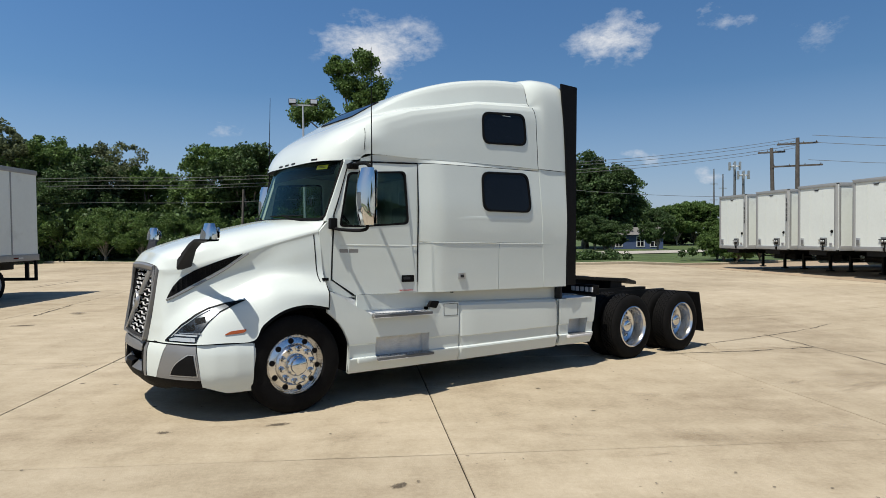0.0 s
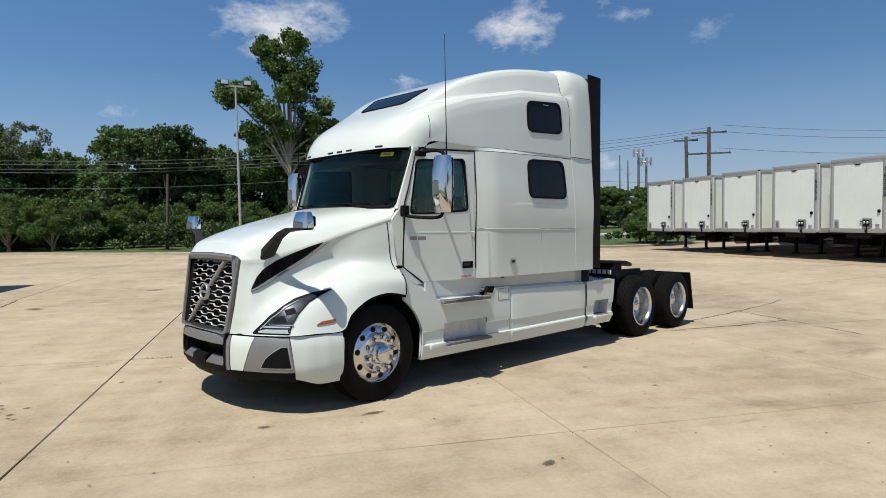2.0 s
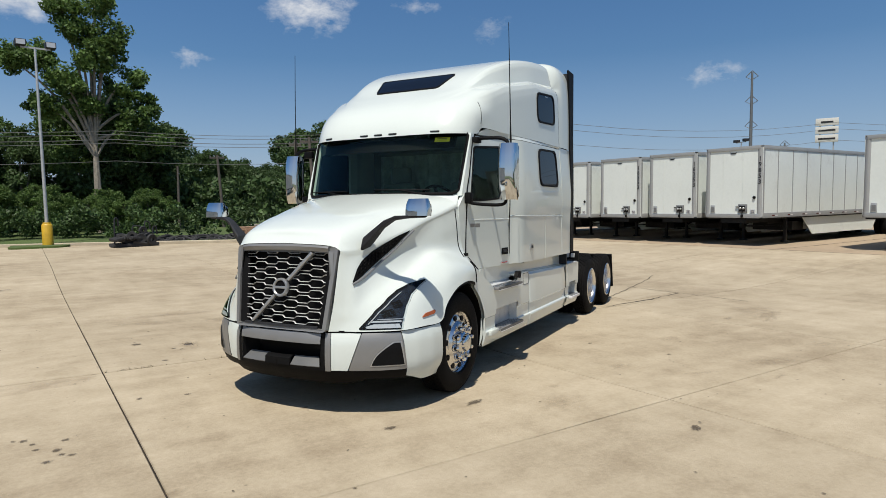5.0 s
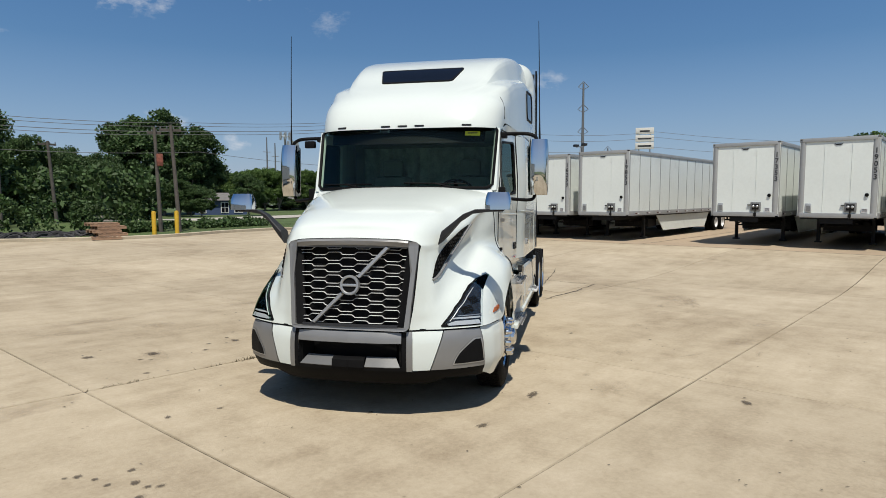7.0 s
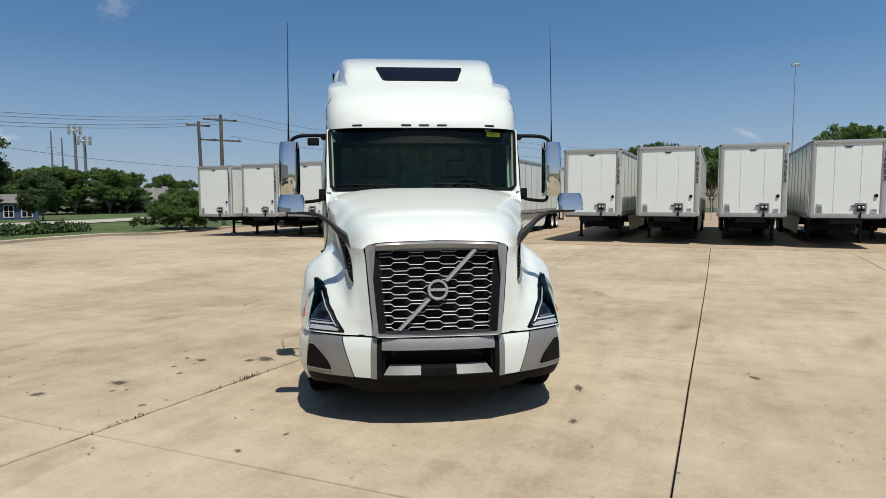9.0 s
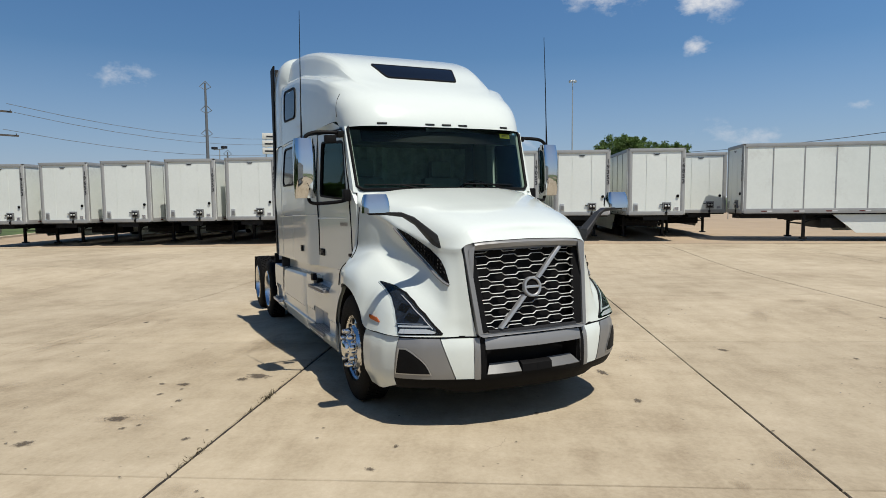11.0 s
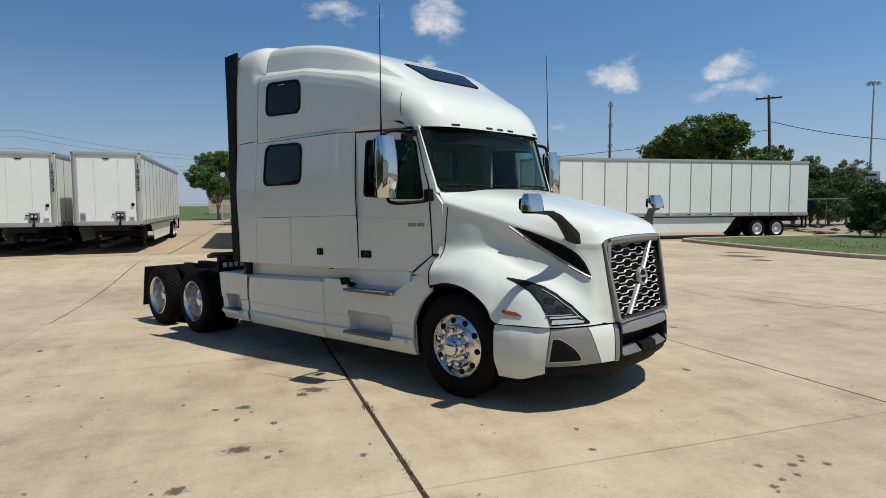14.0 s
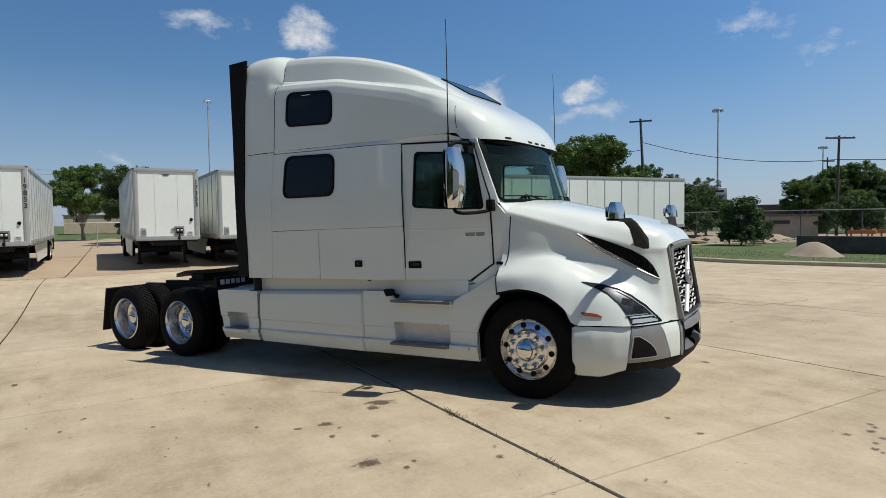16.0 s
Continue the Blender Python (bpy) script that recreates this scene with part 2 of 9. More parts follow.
M_LENS = glass("clear_lens", (0.90, 0.92, 0.94), ior=1.2)
M_TINT = material("dark_tinted_glass", (0.005, 0.006, 0.009), 0.035, var=0.05, spec=0.20)


def concrete(name, pale, mid, dark, per_slab):
    """Weathered cast concrete: broad blotches, mottling, drag streaks, grain, pits and a few hairline cracks."""
    m = bpy.data.materials.new(name)
    m.use_nodes = True
    n, l = m.node_tree.nodes, m.node_tree.links
    b = n["Principled BSDF"]
    b.inputs["Roughness"].default_value, b.inputs["Specular IOR Level"].default_value = 0.84, 0.22
    co = n.new("ShaderNodeTexCoord").outputs["Object"]

    def tex(scale, detail, rough, stretch=None, turn=0.0):
        t = n.new("ShaderNodeTexNoise")
        t.inputs["Scale"].default_value, t.inputs["Detail"].default_value, t.inputs["Roughness"].default_value = scale, detail, rough
        src = co
        if stretch:
            mp = n.new("ShaderNodeMapping")
            mp.inputs["Scale"].default_value, mp.inputs["Rotation"].default_value = stretch, (0, 0, turn)
            l.new(co, mp.inputs[0])
            src = mp.outputs[0]
        l.new(src, t.inputs["Vector"])
        return t.outputs["Fac"]

    def scaled(v, k):
        return math_node(n, l, "MULTIPLY", math_node(n, l, "SUBTRACT", v, 0.5), k)

    def total(*vs):
        out = vs[0]
        for v in vs[1:]:
            out = math_node(n, l, "ADD", out, v)
        return out

    broad, mottle, grain = tex(0.28, 5, 0.6), tex(1.9, 9, 0.72), tex(26, 6, 0.65)
    drag, sweep = tex(1.0, 7, 0.6, (0.5, 3.6, 1), 0.35), tex(1.0, 7, 0.6, (2.6, 0.45, 1), -0.15)
    tone = total(scaled(broad, 0.9), scaled(mottle, 0.75), scaled(grain, 0.42), scaled(drag, 0.34), scaled(sweep, 0.26))
    ramp = n.new("ShaderNodeValToRGB")
    e = ramp.color_ramp.elements
    e[0].position, e[0].color = 0.12, (*dark, 1)
    e[1].position, e[1].color = 0.92, (*pale, 1)
    k = e.new(0.52)
    k.color = (*mid, 1)
    l.new(math_node(n, l, "ADD", tone, 0.52), ramp.inputs["Fac"])
    pit = n.new("ShaderNodeTexVoronoi")
    pit.inputs["Scale"].default_value = 9.0
    l.new(co, pit.inputs["Vector"])
    spot = math_node(n, l, "MULTIPLY", math_node(n, l, "SUBTRACT", 0.13, pit.outputs["Distance"]), 14.0, clamp=True)
    spots = math_node(n, l, "MULTIPLY", spot, math_node(n, l, "MULTIPLY", math_node(n, l, "SUBTRACT", tex(1.3, 3, 0.5), 0.52), 6.0, clamp=True))
    warp = n.new("ShaderNodeTexNoise")
    warp.inputs["Scale"].default_value, warp.inputs["Detail"].default_value = 1.4, 6.0
    l.new(co, warp.inputs["Vector"])
    mixv = n.new("ShaderNodeVectorMath")
    mixv.operation = "MULTIPLY_ADD"
    mixv.inputs[1].default_value = (0.9, 0.9, 0.0)
    l.new(warp.outputs["Color"], mixv.inputs[0])
    l.new(co, mixv.inputs[2])
    cell = n.new("ShaderNodeTexVoronoi")
    cell.feature = "DISTANCE_TO_EDGE"
    cell.inputs["Scale"].default_value = 0.21
    l.new(mixv.outputs[0], cell.inputs["Vector"])
    hair = math_node(n, l, "MULTIPLY", math_node(n, l, "SUBTRACT", 0.0011, cell.outputs["Distance"]), 1400.0, clamp=True)
    hairs = math_node(n, l, "MULTIPLY", hair, math_node(n, l, "MULTIPLY", math_node(n, l, "SUBTRACT", tex(0.55, 4, 0.6), 0.64), 9.0, clamp=True))
    mix = n.new("ShaderNodeMixRGB")
    mix.inputs["Color2"].default_value = (0.075, 0.055, 0.036, 1)
    l.new(math_node(n, l, "MULTIPLY", math_node(n, l, "MAXIMUM", spots, hairs), 0.55), mix.inputs["Fac"])
    l.new(ramp.outputs[0], mix.inputs["Color1"])
    hsv = n.new("ShaderNodeHueSaturation")
    l.new(math_node(n, l, "ADD", math_node(n, l, "MULTIPLY", n.new("ShaderNodeObjectInfo").outputs["Random"], 2 * per_slab), 1 - per_slab), hsv.inputs["Value"])
    l.new(mix.outputs[0], hsv.inputs["Color"])
    l.new(hsv.outputs[0], b.inputs["Base Color"])
    bn = n.new("ShaderNodeBump")
    bn.inputs["Strength"].default_value, bn.inputs["Distance"].default_value = 0.45, 0.01
    l.new(total(math_node(n, l, "MULTIPLY", tex(42, 6, 0.7), 1.0), math_node(n, l, "MULTIPLY", mottle, 0.5)), bn.inputs["Height"])
    l.new(bn.outputs[0], b.inputs["Normal"])
    return m


M_CONCRETE = concrete("concrete_slab", (0.450, 0.384, 0.284), (0.340, 0.285, 0.201), (0.195, 0.150, 0.097), 0.04)
M_PATCH = concrete("patch_concrete", (0.43, 0.37, 0.275), (0.36, 0.305, 0.218), (0.22, 0.17, 0.115), 0.0)
# brown dirt, its colour darkened for the shade of joints cut too shallow
M_JOINT = material("shaded_joint_dirt", (0.020, 0.0155, 0.011), 0.95, var=0.3, scale=8, fine=60, bump=0.5, bump_scale=60)
M_APRON = material("old_concrete", (0.305, 0.238, 0.165), 0.85, var=0.07, scale=0.5, fine=12, bump=0.15, bump_scale=40, spec=0.2, dirt=(0.20, 0.15, 0.10), dirt_scale=0.25, dirt_low=0.54, per_object=0.05)
M_KERB = material("kerb_concrete", (0.363, 0.31, 0.226), 0.85, var=0.1, scale=2, fine=20, bump=0.2)
M_GRASS = material("grass", (0.052, 0.080, 0.018), 0.9, var=0.25, scale=0.35, fine=5, bump=0.6, bump_scale=25, dirt=(0.085, 0.078, 0.034), dirt_scale=0.5, dirt_low=0.58)
M_BLADE = material("grass_blade", (0.068, 0.105, 0.024), 0.8, var=0.2, per_island=0.3, leaf=0.3)
M_WEED = material("dry_weed", (0.085, 0.068, 0.036), 0.85, var=0.2, per_island=0.35, leaf=0.25)
M_ROAD = material("road", (0.322, 0.298, 0.258), 0.9, var=0.1, scale=0.6, fine=10)
M_LEAF = material("leaf_green", (0.082, 0.138, 0.034), 0.6, var=0.18, scale=0.6, fine=5, per_island=0.42, leaf=0.28, spec=0.3)
M_LEAF_D = material("leaf_dark", (0.048, 0.085, 0.026), 0.6, var=0.18, scale=0.6, fine=5, per_island=0.42, leaf=0.22, spec=0.3)
M_LEAF_G = material("leaf_greyish", (0.105, 0.126, 0.058), 0.65, var=0.18, scale=0.6, fine=5, per_island=0.36, leaf=0.25, spec=0.3)
M_BARK = material("bark", (0.218, 0.193, 0.157), 0.95, var=0.25, scale=3, fine=25, bump=0.8, bump_scale=18)
M_POLE = material("pole_wood", (0.075, 0.066, 0.056), 0.9, var=0.2, scale=3, fine=40, bump=0.4, bump_scale=40)
M_GALV = material("galvanised_steel", (0.42, 0.43, 0.43), 0.5, 0.6, var=0.08, scale=5, fine=50)
M_PYLON = material("dull_steel", (0.13, 0.135, 0.14), 0.6, 0.3, var=0.08, scale=5, fine=50)
M_YELLOW = material("yellow_paint", (0.467, 0.29, 0.0161), 0.5, var=0.1, scale=3, fine=30, dirt=(0.282, 0.193, 0.0645), dirt_scale=3, dirt_low=0.6)
M_WIRE = material("cable", (0.129, 0.129, 0.125), 0.6)
M_BLUE = material("blue_siding", (0.0363, 0.0605, 0.129), 0.7, var=0.08, scale=2, fine=20)
M_ROOF = material("grey_shingle", (0.129, 0.125, 0.121), 0.9, var=0.15, scale=3, fine=30)
M_HOUSEWHITE = material("white_siding", (0.548, 0.548, 0.532), 0.7, var=0.05)
M_TAN = material("tan_metal", (0.363, 0.306, 0.218), 0.6, var=0.07, scale=1, fine=12, dirt=(0.258, 0.202, 0.129), dirt_scale=0.8)
M_PALLET = material("pallet_wood", (0.242, 0.153, 0.0967), 0.9, var=0.2, scale=3, fine=30, per_island=0.25)
M_RUST = material("rusty_paint", (0.19, 0.062, 0.040), 0.8, var=0.3, scale=6, fine=40)
M_TARP = material("black_scrap", (0.018, 0.018, 0.019), 0.8, var=0.3, scale=3, fine=30, per_island=0.4)
M_ORANGE = material("orange_plastic", (0.443, 0.129, 0.0322), 0.6, var=0.1)
M_SAND = material("sand", (0.235, 0.195, 0.145), 0.95, var=0.12, scale=1.5, fine=30, bump=0.5, bump_scale=30)
M_OLDWALL = material("dark_block", (0.062, 0.055, 0.047), 0.95, var=0.25, scale=1.5, fine=14, bump=0.4, bump_scale=30)
M_BROWNWALL = material("brown_cladding", (0.17, 0.125, 0.085), 0.8, var=0.12, scale=1, fine=12)
M_DIRT = material("bare_earth", (0.215, 0.168, 0.118), 0.95, var=0.25, scale=0.4, fine=8)
M_SIGNWHITE = material("sign_white", (0.548, 0.532, 0.484), 0.6, var=0.05)

# ---- building helpers ----
from mathutils.geometry import tessellate_polygon


def finish(bm, name, mat, smooth=True, angle=35):
    me = bpy.data.meshes.new(name)
    bmesh.ops.recalc_face_normals(bm, faces=bm.faces)
    bm.to_mesh(me)
    bm.free()
    me.materials.append(mat)
    if smooth:
        me.shade_smooth()
        me.set_sharp_from_angle(angle=radians(angle))
    return me


def part(name, bm, mat, parent, label="", smooth=True, angle=35):
    """Links a bmesh as ONE mesh object under a thing or a part."""
    ob = new(name, finish(bm, name, mat, smooth, angle))
    ob.parent = parent
    return tagged(ob, label=label)


def thing(name, bm, mat, label, category, group="", kind="", m=None, smooth=True, angle=35):
    ob = new(name, finish(bm, name, mat, smooth, angle))
    if m is not None:
        ob.matrix_world = m
    return tagged(ob, label, category, group, kind)


def base(name, m, label, category, group="", kind=""):
    ob = new(name)
    ob.empty_display_size = 0.2
    ob.matrix_world = m
    return tagged(ob, label, category, group, kind)


def box(bm, lo, hi, bevel=0.0, m=None):
    r = bmesh.ops.create_cube(bm, size=1.0)
    c, d = (Vector(lo) + Vector(hi)) / 2, Vector(hi) - Vector(lo)
    t = Matrix.Translation(c) @ Matrix.Diagonal((*d, 1))
    bmesh.ops.transform(bm, matrix=(m @ t) if m is not None else t, verts=r["verts"])
    if bevel:
        es = {e for v in r["verts"] for e in v.link_edges}
        bmesh.ops.bevel(bm, geom=list(es), offset=bevel, segments=2, affect="EDGES", profile=0.6)
    return bm


def boxes(*specs, bevel=0.0):
    bm = bmesh.new()
    for lo, hi in specs:
        box(bm, lo, hi)
    if bevel:
        bmesh.ops.bevel(bm, geom=list(bm.edges), offset=bevel, segments=2, affect="EDGES", profile=0.6)
    return bm


def tube(bm, pts, r, n=8, caps=True):
    """A round bar along pts; r is one radius or one for each point."""
    pts = [Vector(p) for p in pts]
    rs = r if isinstance(r, (list, tuple)) else [r] * len(pts)
    rings, side = [], None
    for i, p in enumerate(pts):
        d = (pts[min(i + 1, len(pts) - 1)] - pts[max(i - 1, 0)]).normalized()
        if side is None:
            side = d.orthogonal().normalized()
        side = (side - d * side.dot(d)).normalized()
        up = d.cross(side)
        rings.append([bm.verts.new(p + (side * math.cos(a) + up * math.sin(a)) * rs[i]) for a in [2 * math.pi * k / n for k in range(n)]])
    for a, b in zip(rings, rings[1:]):
        for k in range(n):
            bm.faces.new((a[k], a[(k + 1) % n], b[(k + 1) % n], b[k]))
    if caps:
        bm.faces.new(rings[0][::-1])
        bm.faces.new(rings[-1])
    return bm


def lathe(bm, prof, n=32, m=None):
    """Turns (radius, height) points about z; radius 0 closes an end."""
    m = m if m is not None else Matrix()
    rings = []
    for r, h in prof:
        if r <= 1e-6:
            rings.append([bm.verts.new(m @ Vector((0, 0, h)))])
        else:
            rings.append([bm.verts.new(m @ Vector((r * math.cos(a), r * math.sin(a), h))) for a in [2 * math.pi * k / n for k in range(n)]])
    for a, b in zip(rings, rings[1:]):
        for k in range(n):
            if len(a) == 1 and len(b) == 1:
                continue
            q = (a[0], b[(k + 1) % n], b[k]) if len(a) == 1 else (a[k], a[(k + 1) % n], b[0]) if len(b) == 1 else (a[k], a[(k + 1) % n], b[(k + 1) % n], b[k])
            bm.faces.new(q)
    return bm


def sheet(bm, rows, thick=None):
    """A skin over rows of points; thick, a vector function or a vector, gives it a back."""
    g = [[bm.verts.new(p) for p in r] for r in rows]
    for a, b in zip(g, g[1:]):
        for k in range(len(a) - 1):
            bm.faces.new((a[k], a[k + 1], b[k + 1], b[k]))
    if thick is not None:
        h = [[bm.verts.new(Vector(p) + Vector(thick)) for p in r] for r in rows]
        for a, b in zip(h, h[1:]):
            for k in range(len(a) - 1):
                bm.faces.new((a[k], b[k], b[k + 1], a[k + 1]))
        rim = [(i, 0) for i in range(len(g))] + [(len(g) - 1, k) for k in range(1, len(g[0]))] + [(i, len(g[0]) - 1) for i in range(len(g) - 2, -1, -1)] + [(0, k) for k in range(len(g[0]) - 2, 0, -1)]
        for (i, j), (p, q) in zip(rim, rim[1:] + rim[:1]):
            bm.faces.new((g[i][j], g[p][q], h[p][q], h[i][j]))
    return bm


def rounded(pts, r, n=4):
    """A polygon with its corners rounded."""
    out = []
    pts = [Vector(p) for p in pts]
    for i, p in enumerate(pts):
        a, b = pts[i - 1] - p, pts[(i + 1) % len(pts)] - p
        k = min(r, a.length * 0.45, b.length * 0.45)
        s, e = p + a.normalized() * k, p + b.normalized() * k
        for j in range(n + 1):
            t = j / n
            out.append((1 - t) ** 2 * s + 2 * t * (1 - t) * p + t * t * e)
    return out


def panel(bm, outer, holes, to3d, thick):
    """A plate with an outline and holes in (u, v); to3d(u, v, depth) lays it into space, depth 0 outside."""
    loops = [[Vector((p[0], p[1], 0)) for p in lp] for lp in (outer, *holes)]
    flat = [p for lp in loops for p in lp]
    from_tess = tessellate_polygon(loops)
    front = [bm.verts.new(to3d(p.x, p.y, 0.0)) for p in flat]
    back = [bm.verts.new(to3d(p.x, p.y, thick)) for p in flat]
    for a, b, c in from_tess:
        bm.faces.new((front[a], front[b], front[c]))
        bm.faces.new((back[c], back[b], back[a]))
    i = 0
    for lp in loops:
        n = len(lp)
        for k in range(n):
            a, b = i + k, i + (k + 1) % n
            bm.faces.new((front[a], front[b], back[b], back[a]))
        i += n
    return bm


def ring_panel(bm, outline, width, to3d, thick):
    """A frame of even width along the inside of an outline."""
    c = sum((Vector(p[:2]) for p in outline), Vector((0, 0))) / len(outline)
    inner = []
    for p in outline:
        d = Vector(p[:2]) - c
        inner.append(c + Vector((d.x * max(0, 1 - width / max(abs(d.x), 1e-3)) if abs(d.x) > width else 0, d.y * max(0, 1 - width / max(abs(d.y), 1e-3)) if abs(d.y) > width else 0)))
    return panel(bm, outline, [inner], to3d, thick)


def spline(pts, n):
    """Catmull-Rom through the points, n steps for each span."""
    P = [Vector(p) for p in pts]
    out = []
    for i in range(len(P) - 1):
        a, b, c, d = P[max(i - 1, 0)], P[i], P[i + 1], P[min(i + 2, len(P) - 1)]
        for k in range(n):
            t = k / n
            out.append(0.5 * (2 * b + (c - a) * t + (2 * a - 5 * b + 4 * c - d) * t * t + (3 * b - a - 3 * c + d) * t ** 3))
    return out + [P[-1]]


def lerp(table, x):
    """Linear in a table of (x, y), x rising."""
    return float(np.interp(x, [a for a, _ in table], [b for _, b in table]))


def text_mesh(words, size, depth=0.004, spacing=1.0):
    cu = bpy.data.curves.new("lettering", "FONT")
    cu.body, cu.size, cu.extrude, cu.align_x, cu.align_y = words, size, depth, "CENTER", "CENTER"
    cu.space_line = spacing
    cu.resolution_u, cu.offset = 2, 0.022 * size
    ob = bpy.data.objects.new("lettering", cu)
    me = bpy.data.meshes.new_from_object(ob)
    bpy.data.objects.remove(ob)
    return me


def smoothstep(a, b, x):
    t = min(1, max(0, (x - a) / (b - a)))
    return t * t * (3 - 2 * t)

# ---- the truck: x ahead, y to its left, z up from the slab under the front axle ----
TRUCK = NEAR @ Matrix.Translation((-1.269, 6.959, 0)) @ pose(0, 0, 0, 0, 0, 180 + 29.1)
truck = base("semi_truck", TRUCK, "white sleeper-cab semi tractor parked alone on the concrete yard", "truck")

SIDE = [(-3.99, 1.245), (-2.4, 1.235), (-1.85, 1.232), (-1.74, 1.222), (-1.66, 1.192), (-1.59, 1.158), (-1.52, 1.150), (-1.4, 1.145), (-0.6, 1.065), (-0.30, 1.03)]


def side_y(x, z):
    return lerp(SIDE, x) - 0.035 * max(0, z - 2.2) / 0.55 - 0.012 * smoothstep(1.95, 1.60, z)


def on_side(s, proud=0.0):
    return lambda u, v, d: Vector((u, s * (side_y(u, v) + proud - d), v))


def side_grid(bm, s, x0, x1, z0, z1, nx, nz, proud=0.0, thick=0.03):
    """A curved body panel; x0, x1, z0, z1 may be functions of the other coordinate's fraction."""
    rows = []
    for j in range(nz + 1):
        v = j / nz
        a, b = (x0(v) if callable(x0) else x0), (x1(v) if callable(x1) else x1)
        row = []
        for i in range(nx + 1):
            u = i / nx
            x = a + (b - a) * u
            zl, zh = (z0(x) if callable(z0) else z0), (z1(x) if callable(z1) else z1)
            z = zl + (zh - zl) * v
            row.append((x, s * (side_y(x, z) + proud), z))
        rows.append(row)
    return sheet(bm, rows, (0, -s * thick, 0))


def seam_z(x):
    return lerp([(-4.2, 2.765), (-3.53, 2.75), (-1.5, 2.70), (-0.6, 2.66)], x)


# -- hood with fenders
HOOD = [
    [(-0.12, 0, 2.015), (-0.17, 0.5, 2.01), (-0.27, 0.87, 1.965), (-0.31, 1.01, 1.875), (-0.335, 1.03, 1.70), (-0.35, 1.045, 1.46), (-0.36, 1.11, 1.315), (-0.36, 1.19, 1.215), (-0.345, 1.215, 1.07)],
    [(0.02, 0, 1.985), (0.0, 0.5, 1.975), (-0.04, 0.83, 1.925), (-0.06, 0.975, 1.805), (-0.06, 0.985, 1.62), (-0.08, 1.0, 1.45), (-0.09, 1.06, 1.368), (-0.09, 1.20, 1.245), (-0.085, 1.24, 1.112)],
    [(0.25, 0, 1.93), (0.25, 0.5, 1.915), (0.23, 0.77, 1.86), (0.2, 0.905, 1.72), (0.2, 0.905, 1.55), (0.19, 0.93, 1.43), (0.17, 1.035, 1.37), (0.165, 1.18, 1.232), (0.16, 1.232, 1.065)],
    [(0.47, 0, 1.875), (0.47, 0.48, 1.86), (0.46, 0.73, 1.80), (0.43, 0.868, 1.64), (0.42, 0.855, 1.46), (0.40, 0.90, 1.345), (0.385, 1.02, 1.275), (0.37, 1.155, 1.125), (0.36, 1.218, 0.93)],
    [(0.62, 0, 1.835), (0.62, 0.47, 1.82), (0.60, 0.70, 1.76), (0.58, 0.825, 1.59), (0.56, 0.82, 1.41), (0.56, 0.875, 1.27), (0.56, 0.98, 1.20), (0.52, 1.11, 1.07), (0.45, 1.205, 0.785)],
    [(0.80, 0, 1.785), (0.80, 0.46, 1.77), (0.79, 0.67, 1.71), (0.77, 0.775, 1.53), (0.76, 0.775, 1.33), (0.77, 0.84, 1.20), (0.785, 0.94, 1.115), (0.77, 1.075, 0.975), (0.72, 1.165, 0.778)],
    [(1.00, 0, 1.715), (1.00, 0.45, 1.70), (0.98, 0.625, 1.645), (0.95, 0.725, 1.47), (0.97, 0.735, 1.27), (0.97, 0.79, 1.125), (0.972, 0.885, 1.02), (0.968, 1.0, 0.885), (0.96, 1.07, 0.772)],
    [(1.15, 0, 1.655), (1.14, 0.43, 1.64), (1.11, 0.58, 1.60), (1.06, 0.675, 1.45), (1.11, 0.695, 1.22), (1.14, 0.715, 1.02), (1.155, 0.735, 0.93), (1.165, 0.76, 0.85), (1.18, 0.787, 0.77)],
    [(1.26, 0, 1.60), (1.25, 0.41, 1.587), (1.205, 0.54, 1.56), (1.165, 0.625, 1.45), (1.22, 0.625, 1.2), (1.245, 0.625, 1.0), (1.26, 0.625, 0.91), (1.265, 0.625, 0.84), (1.28, 0.62, 0.77)],
    [(1.325, 0, 1.535), (1.31, 0.4, 1.525), (1.268, 0.53, 1.508), (1.24, 0.588, 1.455), (1.28, 0.568, 1.2), (1.305, 0.55, 1.0), (1.32, 0.538, 0.91), (1.33, 0.527, 0.84), (1.342, 0.516, 0.77)],
]
def crisp(st):
    """Tightens the shoulder of a section round its fourth point."""
    p = [Vector(q) for q in st]
    k = p[3]
    a, b = p[2] - k, p[4] - k
    return p[:3] + [k + a * 0.22 + Vector((0, 0.012, 0.012)), k + Vector((0, 0.006, 0)), k + b * 0.22] + p[4:]


def drawn_in(q):
    """The nose is blunt: the foremost sections lie further back, most of all in the middle."""
    x, y, z = q
    return (x - smoothstep(1.10, 1.30, x) * (0.062 + 0.040 * max(0.0, 1 - (y / 0.55) ** 2)), y, z)


HOOD = [[drawn_in(q) for q in st] for st in HOOD]
cols = [spline(crisp(st), 4) for st in HOOD]
hood_rows = list(zip(*[spline(line, 5) for line in zip(*cols)]))
half = [list(r) for r in hood_rows]
full = [[Vector((p.x, -p.y, p.z)) for p in r[::-1][:-1]] + r for r in half]


def dense_points(rows, keep, k=3):
    """Rows of points, filled in k times finer, as an array."""
    g = np.array([[tuple(p) for p in r] for r in rows])
    for axis in (0, 1):
        n = g.shape[axis]
        t = np.linspace(0, n - 1, (n - 1) * k + 1)
        i = np.minimum(t.astype(int), n - 2)
        f = (t - i).reshape((-1, 1, 1) if axis == 0 else (1, -1, 1))
        g = np.take(g, i, axis) * (1 - f) + np.take(g, i + 1, axis) * f
    g = g.reshape(-1, 3)
    return g[keep(g)]


